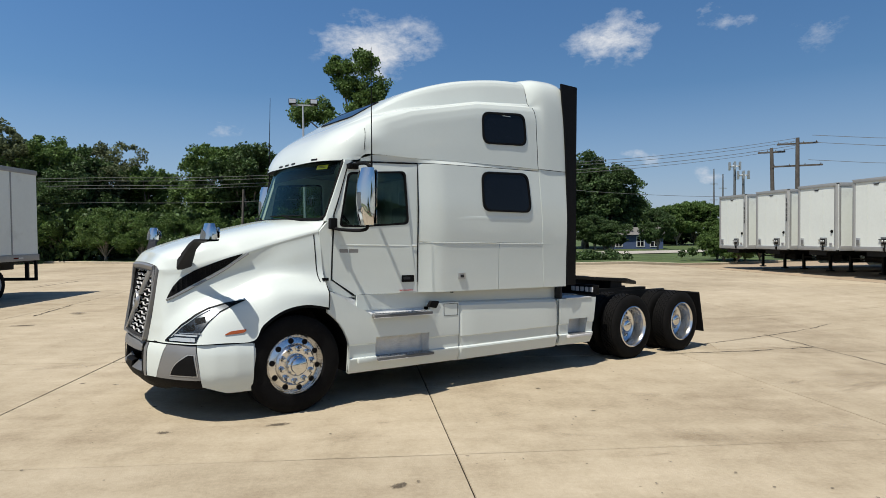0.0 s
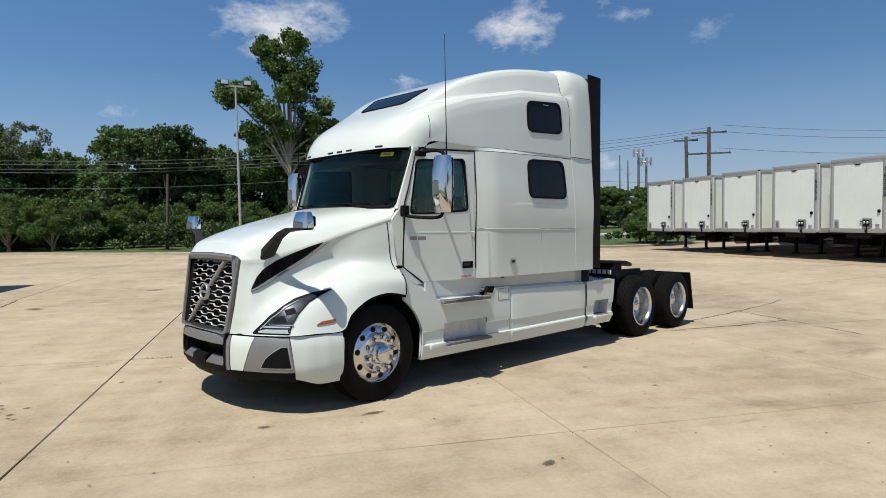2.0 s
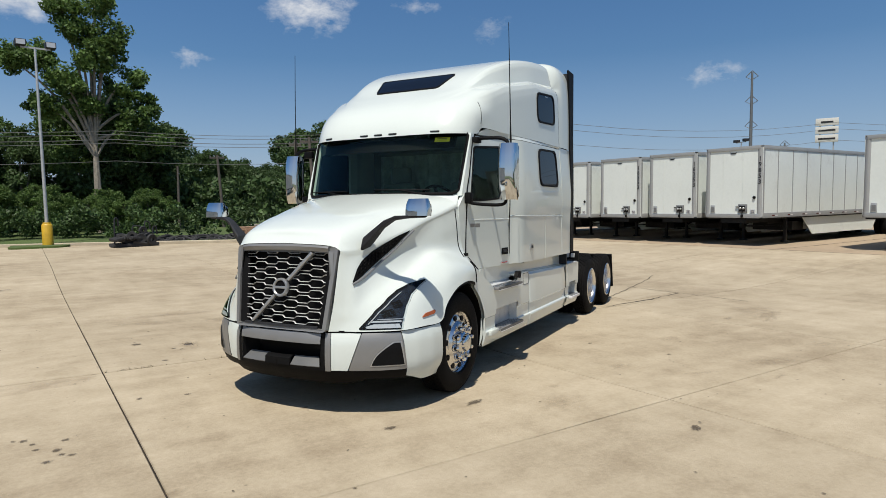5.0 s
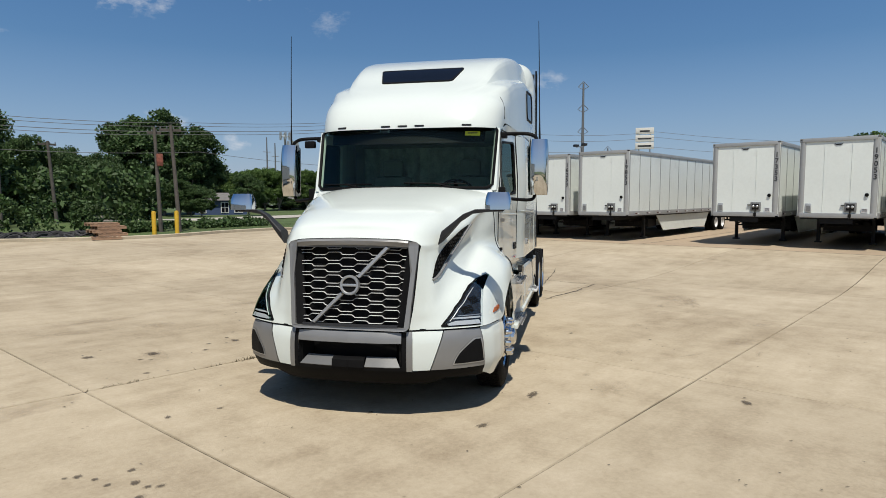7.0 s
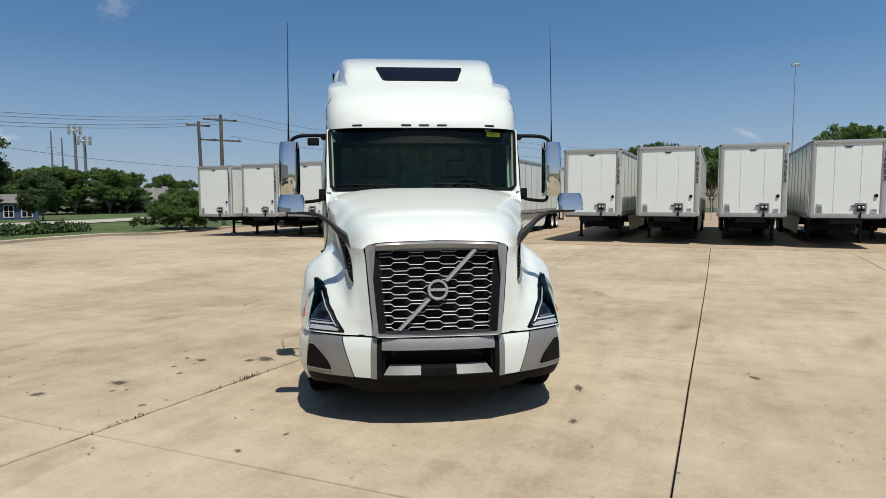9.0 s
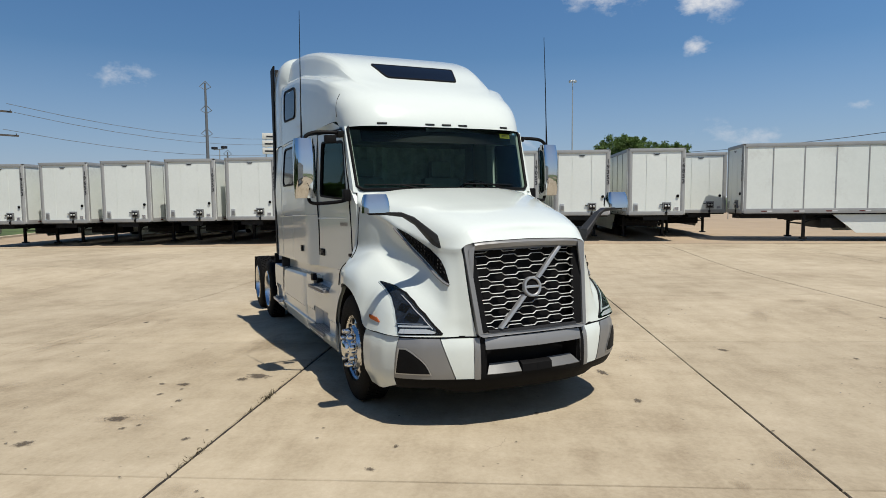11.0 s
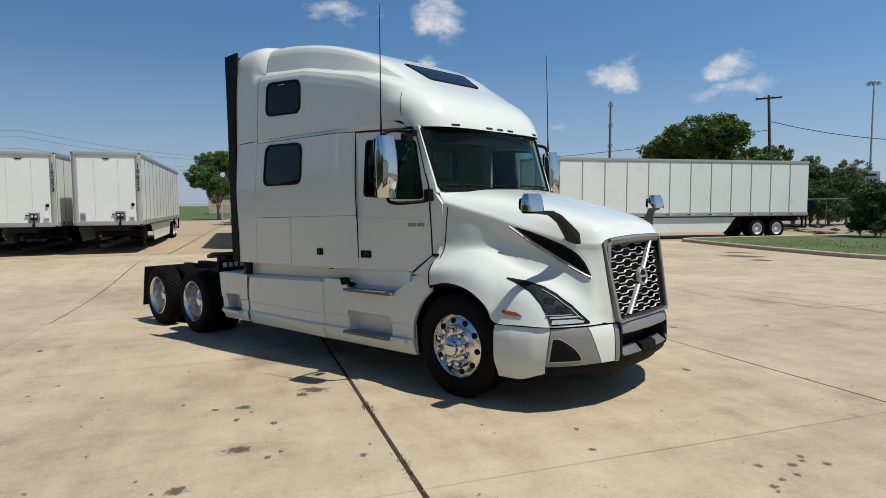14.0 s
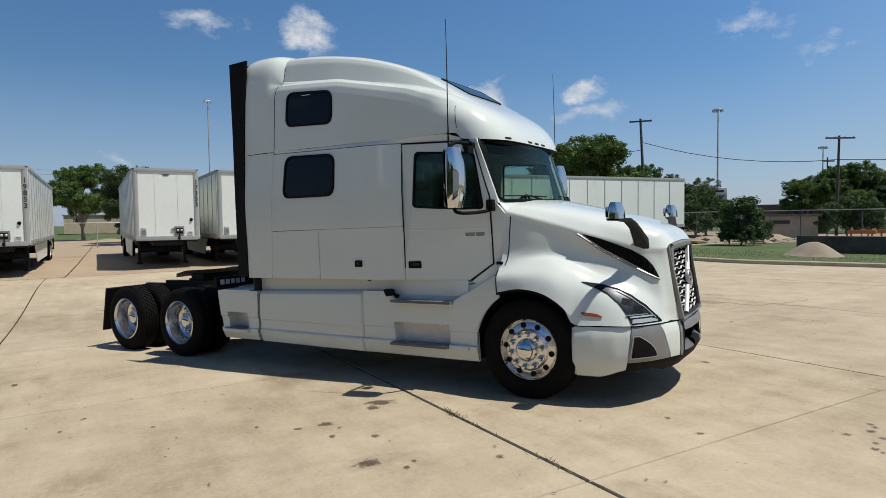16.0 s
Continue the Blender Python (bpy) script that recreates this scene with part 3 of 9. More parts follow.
def flank(points):
    """y over (x, z) from scattered points of a body side, by a plane through the nearest."""
    def f(x, z):
        d = (points[:, 0] - x) ** 2 + (points[:, 2] - z) ** 2
        i = np.argpartition(d, 9)[:9]
        q = points[i]
        w = 1 / (d[i] + 1e-4)
        A = np.stack([np.ones(9), q[:, 0] - x, q[:, 2] - z], 1)
        M = A.T @ (A * w[:, None]) + np.diag([0, 1e-2, 1e-2]) * w.sum() * 1e-3
        return float(np.linalg.solve(M, A.T @ (w * q[:, 1]))[0])
    return f


HOOD_Y = flank(dense_points([r[13:] for r in half], lambda g: g[:, 0] > -0.4))


def on_hood(s, proud):
    """Lays (x, z) on the flank of the hood or fender, from outside."""
    return lambda u, v, d: Vector((u, s * (HOOD_Y(u, v) + proud - d), v))


def flank_sheet(bm, s, xs, lo, hi, n, proud, thick=0.02, y=None):
    y = y or HOOD_Y
    rows = []
    for x in xs:
        a, b = lerp(lo, x), lerp(hi, x)
        rows.append([Vector((x, s * (y(x, a + (b - a) * k / n) + proud), a + (b - a) * k / n)) for k in range(n + 1)])
    return sheet(bm, rows, (-0.35 * thick, -s * thick, 0))


bm = bmesh.new()
sheet(bm, full)
part("hood", bm, M_WHITE, truck, "glossy white sloping hood with flared fenders", angle=60)
bm = bmesh.new()
inner = [[p + Vector((-0.02, -0.02 if p.y > 0.1 else 0.02 if p.y < -0.1 else 0, -0.03)) for p in r] for r in full]
sheet(bm, inner)
part("hood_liner", bm, M_BLACK, truck)

# -- grille
def on_grille(u, v, d):
    """u across (metres), v from the lower edge (0) to the upper (1)."""
    k = 1 - (u / 0.6) ** 2
    x = 1.300 - 0.115 * v + 0.035 * k + 0.005 * v ** 4
    return Vector((x - d, u, 0.765 + 0.735 * v + 0.032 * v ** 3 * k))


def grille_half(v):
    return 0.515 + 0.068 * v


out_loop = rounded([(-grille_half(0), 0), (grille_half(0), 0), (grille_half(1), 1.0), (-grille_half(1), 1.0)], 0.05, 5)
in_loop = rounded([(-grille_half(0) + 0.035, 0.035), (grille_half(0) - 0.035, 0.035), (grille_half(1) - 0.042, 0.925), (-grille_half(1) + 0.042, 0.925)], 0.02, 4)
bm = bmesh.new()
panel(bm, out_loop, [in_loop], lambda u, v, d: on_grille(u, v, d - 0.012), 0.05)
grille = part("grille", bm, M_SILVER, truck, "satin silver surround of the radiator grille")
bm = bmesh.new()
sheet(bm, [[on_grille(grille_half(v) * t * 0.98, v, 0.13) for t in np.linspace(-1, 1, 9)] for v in np.linspace(0.01, 0.97, 5)], (-0.02, 0, 0))
part("grille_backing", bm, M_BLACK, grille, "black backing behind the grille bars")
for sy in (-1, 1):
    bm = bmesh.new()
    sheet(bm, [[on_grille(sy * (grille_half(v) - w), v, 0.012 + k) for w, k in ((0.036, -0.004), (0.112, 0.026))] for v in np.linspace(0.03, 0.94, 7)], (-0.02, 0, 0))
    part("side_trim", bm, M_BLACK, grille, "dark trim strip beside the bars")
bm = sheet(bmesh.new(), [[on_grille(u, v, 0.0) for u in np.linspace(-0.42, 0.42, 9)] for v in (0.036, 0.062)], (-0.02, 0, 0))
part("lower_trim", bm, M_DARKGREY, grille)
ROWS_OF_BARS, PERIOD = 14, 0.262
for k in range(ROWS_OF_BARS):
    v = 0.085 + 0.815 * k / (ROWS_OF_BARS - 1)
    w = grille_half(v) - 0.100
    pts = []
    for u in np.linspace(-w, w, 61):
        ph = ((u / PERIOD) + (0.5 if k % 2 else 0.0)) % 1.0
        bend = smoothstep(0.06, 0.16, ph) - smoothstep(0.56, 0.66, ph)
        pts.append((u, v + 0.020 * (bend - 0.5) / 0.735))
    bm = bmesh.new()
    rows = []
    for u, vv in pts:
        p = on_grille(u, vv, 0.030)
        rows.append([p + Vector((-0.012, 0, -0.0030)), p + Vector((0.001, 0, -0.0026)), p + Vector((0.004, 0, 0)), p + Vector((0.001, 0, 0.0026)), p + Vector((-0.012, 0, 0.0030))])
    sheet(bm, rows)
    part("grille_bar", bm, M_BARS, grille)
# diagonal bar and round badge
for a, b in (((-0.315, 0.075), (-0.07, 0.405)), ((0.07, 0.59), (0.315, 0.915))):
    bm = bmesh.new()
    pts = [(a[0] + (b[0] - a[0]) * t, a[1] + (b[1] - a[1]) * t) for t in np.linspace(0, 1, 6)]
    sheet(bm, [[on_grille(u - 0.015, v + 0.009, -0.004), on_grille(u - 0.009, v + 0.006, -0.012), on_grille(u + 0.009, v - 0.006, -0.012), on_grille(u + 0.015, v - 0.009, -0.004)] for u, v in pts], (-0.03, 0, 0))
    part("diagonal_bar", bm, M_GRILLE, grille, "brushed silver diagonal bar")
BADGE = Matrix.Translation(on_grille(0.0, 0.5, -0.01)) @ pose(0, 0, 0, 0, 82, 0)
bm = lathe(bmesh.new(), [(0.062, -0.02), (0.062, 0.010), (0.068, 0.016), (0.080, 0.016), (0.085, 0.008), (0.085, -0.02)], 36, BADGE)
badge = part("badge_ring", bm, M_GRILLE, grille, "round silver ring badge")
bm = lathe(bmesh.new(), [(0.063, 0.0), (0.0, 0.002)], 24, BADGE)
part("badge_disc", bm, M_BLACK, grille)
bm = bmesh.new()
box(bm, (-0.011, -0.066, 0.004), (0.011, 0.066, 0.012), 0.003, BADGE)
part("badge_bar", bm, M_GRILLE, grille)

hood_edge = sorted([(p.y, p.x, p.z) for p in full[-1]])
edge_x = lambda y: float(np.interp(y, [q[0] for q in hood_edge], [q[1] for q in hood_edge]))
edge_z = lambda y: float(np.interp(y, [q[0] for q in hood_edge], [q[2] for q in hood_edge]))
rows = []
for u in np.linspace(-0.545, 0.545, 23):
    a, b = Vector((edge_x(u) - 0.006, u, edge_z(u) - 0.004)), on_grille(u, 0.93, -0.013)
    rows.append([a, a + Vector((0.016, 0, -0.006)), a.lerp(b, 0.45) + Vector((0.020, 0, 0.006)), b + Vector((0.004, 0, 0.012)), b, b + Vector((-0.03, 0, 0))])
bm = sheet(bmesh.new(), rows)
part("grille_brow", bm, M_SILVER, grille, "rounded satin silver top edge of the grille surround")

# -- bumper
PLAN = [(0.45, 1.205), (0.62, 1.195), (0.80, 1.15), (0.965, 1.07), (1.085, 0.93), (1.167, 0.788), (1.228, 0.66), (1.287, 0.515), (1.325, 0.3), (1.338, 0.0)]
plan = [Vector((a, b)) for a, b in PLAN]
along = [0.0]
for a, b in zip(plan, plan[1:]):
    along.append(along[-1] + (b - a).length)


def on_bumper(s, proud=0.0):
    """u: metres along the bumper from its end behind the headlamp; v: height."""
    def f(u, v, d):
        x, y = float(np.interp(u, along, [p.x for p in plan])), float(np.interp(u, along, [p.y for p in plan]))
        x2, y2 = float(np.interp(u + 0.02, along, [p.x for p in plan])), float(np.interp(u + 0.02, along, [p.y for p in plan]))
        x1, y1 = float(np.interp(u - 0.02, along, [p.x for p in plan])), float(np.interp(u - 0.02, along, [p.y for p in plan]))
        n = Vector((y1 - y2, x2 - x1)).normalized()
        tuck = 0.075 * smoothstep(0.52, 0.27, v) ** 2 - 0.012 * smoothstep(0.76, 0.6, v) + 0.02 * smoothstep(0.70, 0.77, v)
        k = proud - d - tuck
        return Vector((x + n.x * k, s * (y + n.y * k), v))
    return f


U_F, U_D, U_B = along[3], along[5], along[7]


def bumper_skin(s, u0, u1, z0, z1, nu, nz, proud=0.0, thick=0.03):
    f = on_bumper(s, proud)
    rows = []
    for j in range(nz + 1):
        t = j / nz
        row = []
        for i in range(nu + 1):
            k = i / nu
            a, b = (u0(t) if callable(u0) else u0), (u1(t) if callable(u1) else u1)
            u = a + (b - a) * k
            zl, zh = (z0(u) if callable(z0) else z0), (z1(u) if callable(z1) else z1)
            row.append(f(u, zl + (zh - zl) * t, 0))
        rows.append(row)
    bm = sheet(bmesh.new(), rows)
    back = [[p - Vector((thick, s * thick, 0)) for p in r] for r in rows]
    sheet(bm, back)
    return bm


low = lambda u: lerp([(0, 0.285), (0.25, 0.285), (U_F - 0.06, 0.36), (U_F, 0.425), (3, 0.425)], u)
for s in (1, -1):
    part("bumper_end", bumper_skin(s, 0.0, lambda t: U_F - 0.008 - 0.055 * (1 - t), low, 0.762, 14, 8), M_WHITE, truck, "white bumper end cap")
    grey = part("bumper_insert", bumper_skin(s, lambda t: U_F - 0.055 * (1 - t), lambda t: U_D + 0.12 * (1 - t) - 0.004, 0.43, 0.755, 12, 8, 0.002), M_SILVER, truck, "satin silver bumper insert with a black fog-lamp panel")
    inner_u = lambda t: U_D - 0.085 - 0.20 * (0.35 * t + 0.65 * t ** 2.4)
    bm = bumper_skin(s, lambda t: U_F - 0.018 + 0.030 * t - 0.012, lambda t: inner_u(t) + 0.012, 0.466, 0.678, 8, 10, 0.006)
    part("fog_rim", bm, M_GRILLE, grey, "thin pale rim")
    bm = bumper_skin(s, lambda t: U_F - 0.006 + 0.030 * t - 0.012, inner_u, 0.475, 0.669, 8, 10, 0.009)
    part("fog_panel", bm, M_BLACK, grey, "black fog-lamp blank")
    part("bumper_cheek", bumper_skin(s, lambda t: U_D + 0.12 * (1 - t) + 0.004, U_B - 0.03, 0.43, 0.755, 6, 6, 0.0), M_WHITE, truck, "white bumper section beside the air intake")
    part("bumper_post", bumper_skin(s, U_B - 0.026, U_B + 0.02, 0.425, 0.757, 2, 6, 0.006), M_SILVER, truck)
    part("bumper_line", bumper_skin(s, 0.0, U_B + 0.02, 0.755, 0.776, 24, 1, -0.002), M_BLACK, truck)
    part("lower_valance", bumper_skin(s, U_F - 0.10, along[-1], lambda u: lerp([(0, 0.335), (U_F, 0.338), (U_D, 0.352), (U_B, 0.368), (3, 0.375)], u), 0.428, 20, 4, -0.004, 0.04), M_BLACK, truck, "black plastic lower valance")
    part("chin", bumper_skin(s, U_D - 0.05, along[-1], lambda u: lerp([(U_D - 0.05, 0.335), (U_D + 0.12, 0.292), (3, 0.300)], u), 0.378, 14, 3, -0.045, 0.04), M_BLACK, truck, "recessed black chin under the bumper")
    bm = bumper_skin(s, U_B + 0.062, along[-1], 0.662, 0.750, 6, 3, 0.012)
    part("bumper_bar", bm, M_SILVER, truck, "satin silver crossbar under the grille")
    bm = bumper_skin(s, U_B + 0.02, along[-1], 0.43, 0.75, 6, 3, -0.16)
    part("intake_back", bm, M_BLACK, truck)
    bm = bumper_skin(s, U_B + 0.022, U_B + 0.058, 0.43, 0.752, 3, 3, 0.008)
    part("intake_post", bm, M_BLACK, truck, "black upright beside the air intake")
    f0, f1 = on_bumper(s, 0.008), on_bumper(s, -0.15)
    bm = sheet(bmesh.new(), [[f0(U_B + 0.058, 0.43, 0), f0(U_B + 0.058, 0.752, 0)], [f1(U_B + 0.115, 0.51, 0), f1(U_B + 0.115, 0.70, 0)]])
    part("intake_cheek", bm, M_BLACK, truck)
    us = np.linspace(0, 1, 6)
    lower, upper = on_bumper(s, 0.006), on_bumper(s, -0.07)
    bm = sheet(bmesh.new(), [[lower(U_B + 0.075 + (along[-1] - 0.145 - U_B - 0.075) * k, 0.462, 0) for k in us], [upper(U_B + 0.115 + (along[-1] - 0.145 - U_B - 0.115) * k, 0.532, 0) for k in us]], (-0.01, 0, -0.02))
    part("lower_strip", bm, M_STRIP, truck, "pale silver strip in the lower intake")
    bm = sheet(bmesh.new(), [[on_bumper(s, 0.004)(u, z, 0) for u in np.linspace(U_B + 0.02, along[-1], 6)] for z in (0.428, 0.462)], (-0.02, 0, 0))
    part("intake_lip", bm, M_BLACK, truck)
    # unseen sheet added to stop sun leaking down between valance and chin
    bm = sheet(bmesh.new(), [[on_bumper(s, k)(u, 0.432, 0) for u in np.linspace(U_F, along[-1], 16)] for k in (-0.02, -0.30)], (0, 0, -0.012))
    part("intake_floor", bm, M_BLACK, truck)
    bm = sheet(bmesh.new(), [[on_bumper(s, k)(u, z, 0) for u in np.linspace(along[-1] - 0.140, along[-1], 4)] for z, k in ((0.455, 0.014), (0.515, 0.006), (0.535, -0.03))], (-0.02, 0, 0))
    part("plate_holder", bm, M_BLACK, truck, "empty black plate holder")

# -- headlamps, vents, side markers, hood mirrors
for s in (1, -1):
    HI = [(0.490, 1.180), (0.664, 1.152), (0.813, 1.106), (0.927, 1.046), (1.046, 0.950), (1.10, 0.885), (1.144, 0.830), (1.168, 0.794)]
    LO = [(0.490, 1.172), (0.597, 1.126), (0.729, 1.062), (0.838, 0.970), (0.910, 0.880), (0.945, 0.818), (0.958, 0.784), (1.168, 0.784)]
    f = on_hood(s, 0.020)
    xs = np.linspace(0.490, 1.166, 41)
    bm = flank_sheet(bmesh.new(), s, xs, LO, HI, 10, 0.006)
    lamp = part("headlamp", bm, M_BLACK, truck, "large swept-back headlamp with a clear lens over a dark housing")
    inset = lambda line, k: [(x, z + k) for x, z in line]
    bm = flank_sheet(bmesh.new(), s, np.linspace(0.64, 1.135, 29), inset(LO, 0.012), inset(HI, -0.014), 8, 0.013)
    part("lamp_bowl", bm, M_LAMPBOWL, lamp, "smoky blue-grey reflector housing")
    bm = flank_sheet(bmesh.new(), s, np.linspace(0.968, 1.140, 9), [(0.9, 0.797), (1.2, 0.797)], [(0.9, 0.831), (1.10, 0.831), (1.15, 0.806)], 3, 0.022, 0.012)
    part("running_light", bm, M_LAMPWHITE, lamp, "pale running-light block")
    bm = flank_sheet(bmesh.new(), s, np.linspace(0.946, 1.108, 9), [(0.9, 0.845), (1.2, 0.847)], [(0.9, 0.857), (1.08, 0.860), (1.12, 0.852)], 3, 0.022, 0.012)
    part("running_light", bm, M_LAMPWHITE, lamp, "thin pale light bar")
    bm = bmesh.new()
    tube(bm, [f(u, v, 0) for u, v in [(x, lerp(HI, x) - 0.022) for x in np.linspace(0.80, 1.125, 13)]], [0.002] + [0.0045] * 12, 6)
    part("light_guide", bm, M_LAMPWHITE, lamp, "chrome light guide")
    for x0, x1, z0, z1 in ((0.955, 1.035, 0.880, 0.935), (0.860, 0.940, 0.955, 1.005)):
        bm = flank_sheet(bmesh.new(), s, np.linspace(x0, x1, 5), [(x0, z0 + 0.02), (x1, z0)], [(x0, z1 + 0.02), (x1, z1)], 3, 0.017, 0.008)
        part("lamp_module", bm, M_BLACK, lamp, "glossy dark lamp module")
    bm = flank_sheet(bmesh.new(), s, np.linspace(0.915, 1.07, 7), [(0.9, 0.868), (1.08, 0.868)], [(0.9, 0.874), (1.08, 0.874)], 2, 0.020, 0.010)
    part("module_trim", bm, M_GRILLE, lamp)
    bm = flank_sheet(bmesh.new(), s, np.linspace(0.494, 1.164, 37), LO, HI, 8, 0.026, 0.003)
    lens = part("lens", bm, M_LENS, lamp, "clear lens")
    lens.visible_shadow = False
    # black vent in the flank of the hood
    VHI = [(0.455, 1.634), (0.60, 1.587), (0.72, 1.540), (0.90, 1.462), (1.02, 1.385), (1.09, 1.300), (1.135, 1.20)]
    VLO = [(0.455, 1.628), (0.50, 1.585), (0.62, 1.492), (0.80, 1.385), (0.98, 1.283), (1.135, 1.19)]
    bm = flank_sheet(bmesh.new(), s, np.linspace(0.455, 1.135, 27), VLO, VHI, 6, 0.005)
    vent = part("hood_vent", bm, M_BLACK, truck, "black honeycomb air vent in the hood flank")
    bm = bmesh.new()
    for k in range(15):
        u0 = 0.52 + 0.043 * k
        for r in range(6):
            v0 = 1.62 - 0.42 * (u0 - 0.50) - 0.030 * r - 0.015 * (k % 2)
            if lerp(VLO, u0) + 0.02 < v0 < lerp(VHI, u0) - 0.02:
                c = on_hood(s, 0.006)(u0, v0, 0)
                lathe(bm, [(0.015, -0.004), (0.015, 0.006), (0.020, 0.006), (0.020, -0.004)], 6, Matrix.Translation(c) @ pose(0, 0, 0, -90 * s, 0, 0))
    tagged(part("vent_mesh", bm, M_BLACK, vent), kind="stuff")
    bm = bmesh.new()
    g = on_hood(s, 0.010)
    tube(bm, [g(p.x, p.y, 0) for p in spline([(1.14, 1.178, 0), (0.98, 1.262, 0), (0.80, 1.362, 0), (0.62, 1.468, 0), (0.50, 1.562, 0), (0.40, 1.635, 0)], 3)], 0.011, 6)
    part("vent_trim", bm, M_SILVER, vent, "silver trim along the lower edge of the vent")
    # amber marker
    bm = flank_sheet(bmesh.new(), s, np.linspace(0.515, 0.712, 8), [(0.515, 0.884), (0.53, 0.868), (0.712, 0.853)], [(0.515, 0.900), (0.66, 0.886), (0.712, 0.860)], 3, 0.010)
    part("side_marker", bm, M_AMBER, truck, "small amber side marker lamp")
    # mirror on the hood
    bm = bmesh.new()
    prof = [(0.985, 0.725, 1.53), (0.975, 0.80, 1.60), (0.955, 0.90, 1.70), (0.93, 1.0, 1.755), (0.895, 1.12, 1.765), (0.86, 1.25, 1.768)]
    rows = []
    for k, (x, y, z) in enumerate(prof):
        h = (0.058, 0.050, 0.034, 0.020, 0.013, 0.012)[k]
        w = (0.070, 0.058, 0.042, 0.042, 0.055, 0.055)[k]
        rows.append([Vector((x + w * cx, s * (y + 0.015 * cz), z + h * cz)) for cx, cz in ((1, 0.7), (0.85, 1), (-0.85, 1), (-1, 0.7), (-1, -0.7), (-0.85, -1), (0.85, -1), (1, -0.7), (1, 0.7))])
    sheet(bm, rows)
    bm.faces.new([v for v in bm.verts][:8])
    arm = part("hood_mirror", bm, M_DARKGREY, truck, "chrome hood mirror on a dark grey arm")
    bm = bmesh.new()
    rows = []
    for k, t in enumerate(np.linspace(0, 1, 7)):
        z = 1.772 + 0.150 * t
        sc = 1 - 0.46 * t ** 2.6
        cx, cy = 0.885 - 0.005 * t, 1.205
        rows.append([Vector((cx + 0.064 * sc * math.copysign(abs(math.cos(a)) ** 0.6, math.cos(a)), s * (cy + 0.115 * (1 - 0.2 * t ** 3) * math.copysign(abs(math.sin(a)) ** 0.5, math.sin(a))), z)) for a in np.linspace(0, 2 * math.pi, 25)])
    sheet(bm, rows)
    bm.faces.new([v for v in bm.verts][-25:-1])
    part("mirror_shell", bm, M_CHROME, arm, "chrome shell")
    bm = bmesh.new()
    panel(bm, rounded([(1.105, 1.785), (1.30, 1.785), (1.295, 1.885), (1.115, 1.885)], 0.025, 3), [], lambda u, v, d: Vector((0.811 + d, s * u, v)), 0.004)
    part("mirror_glass", bm, M_CHROME, arm, "mirror glass")

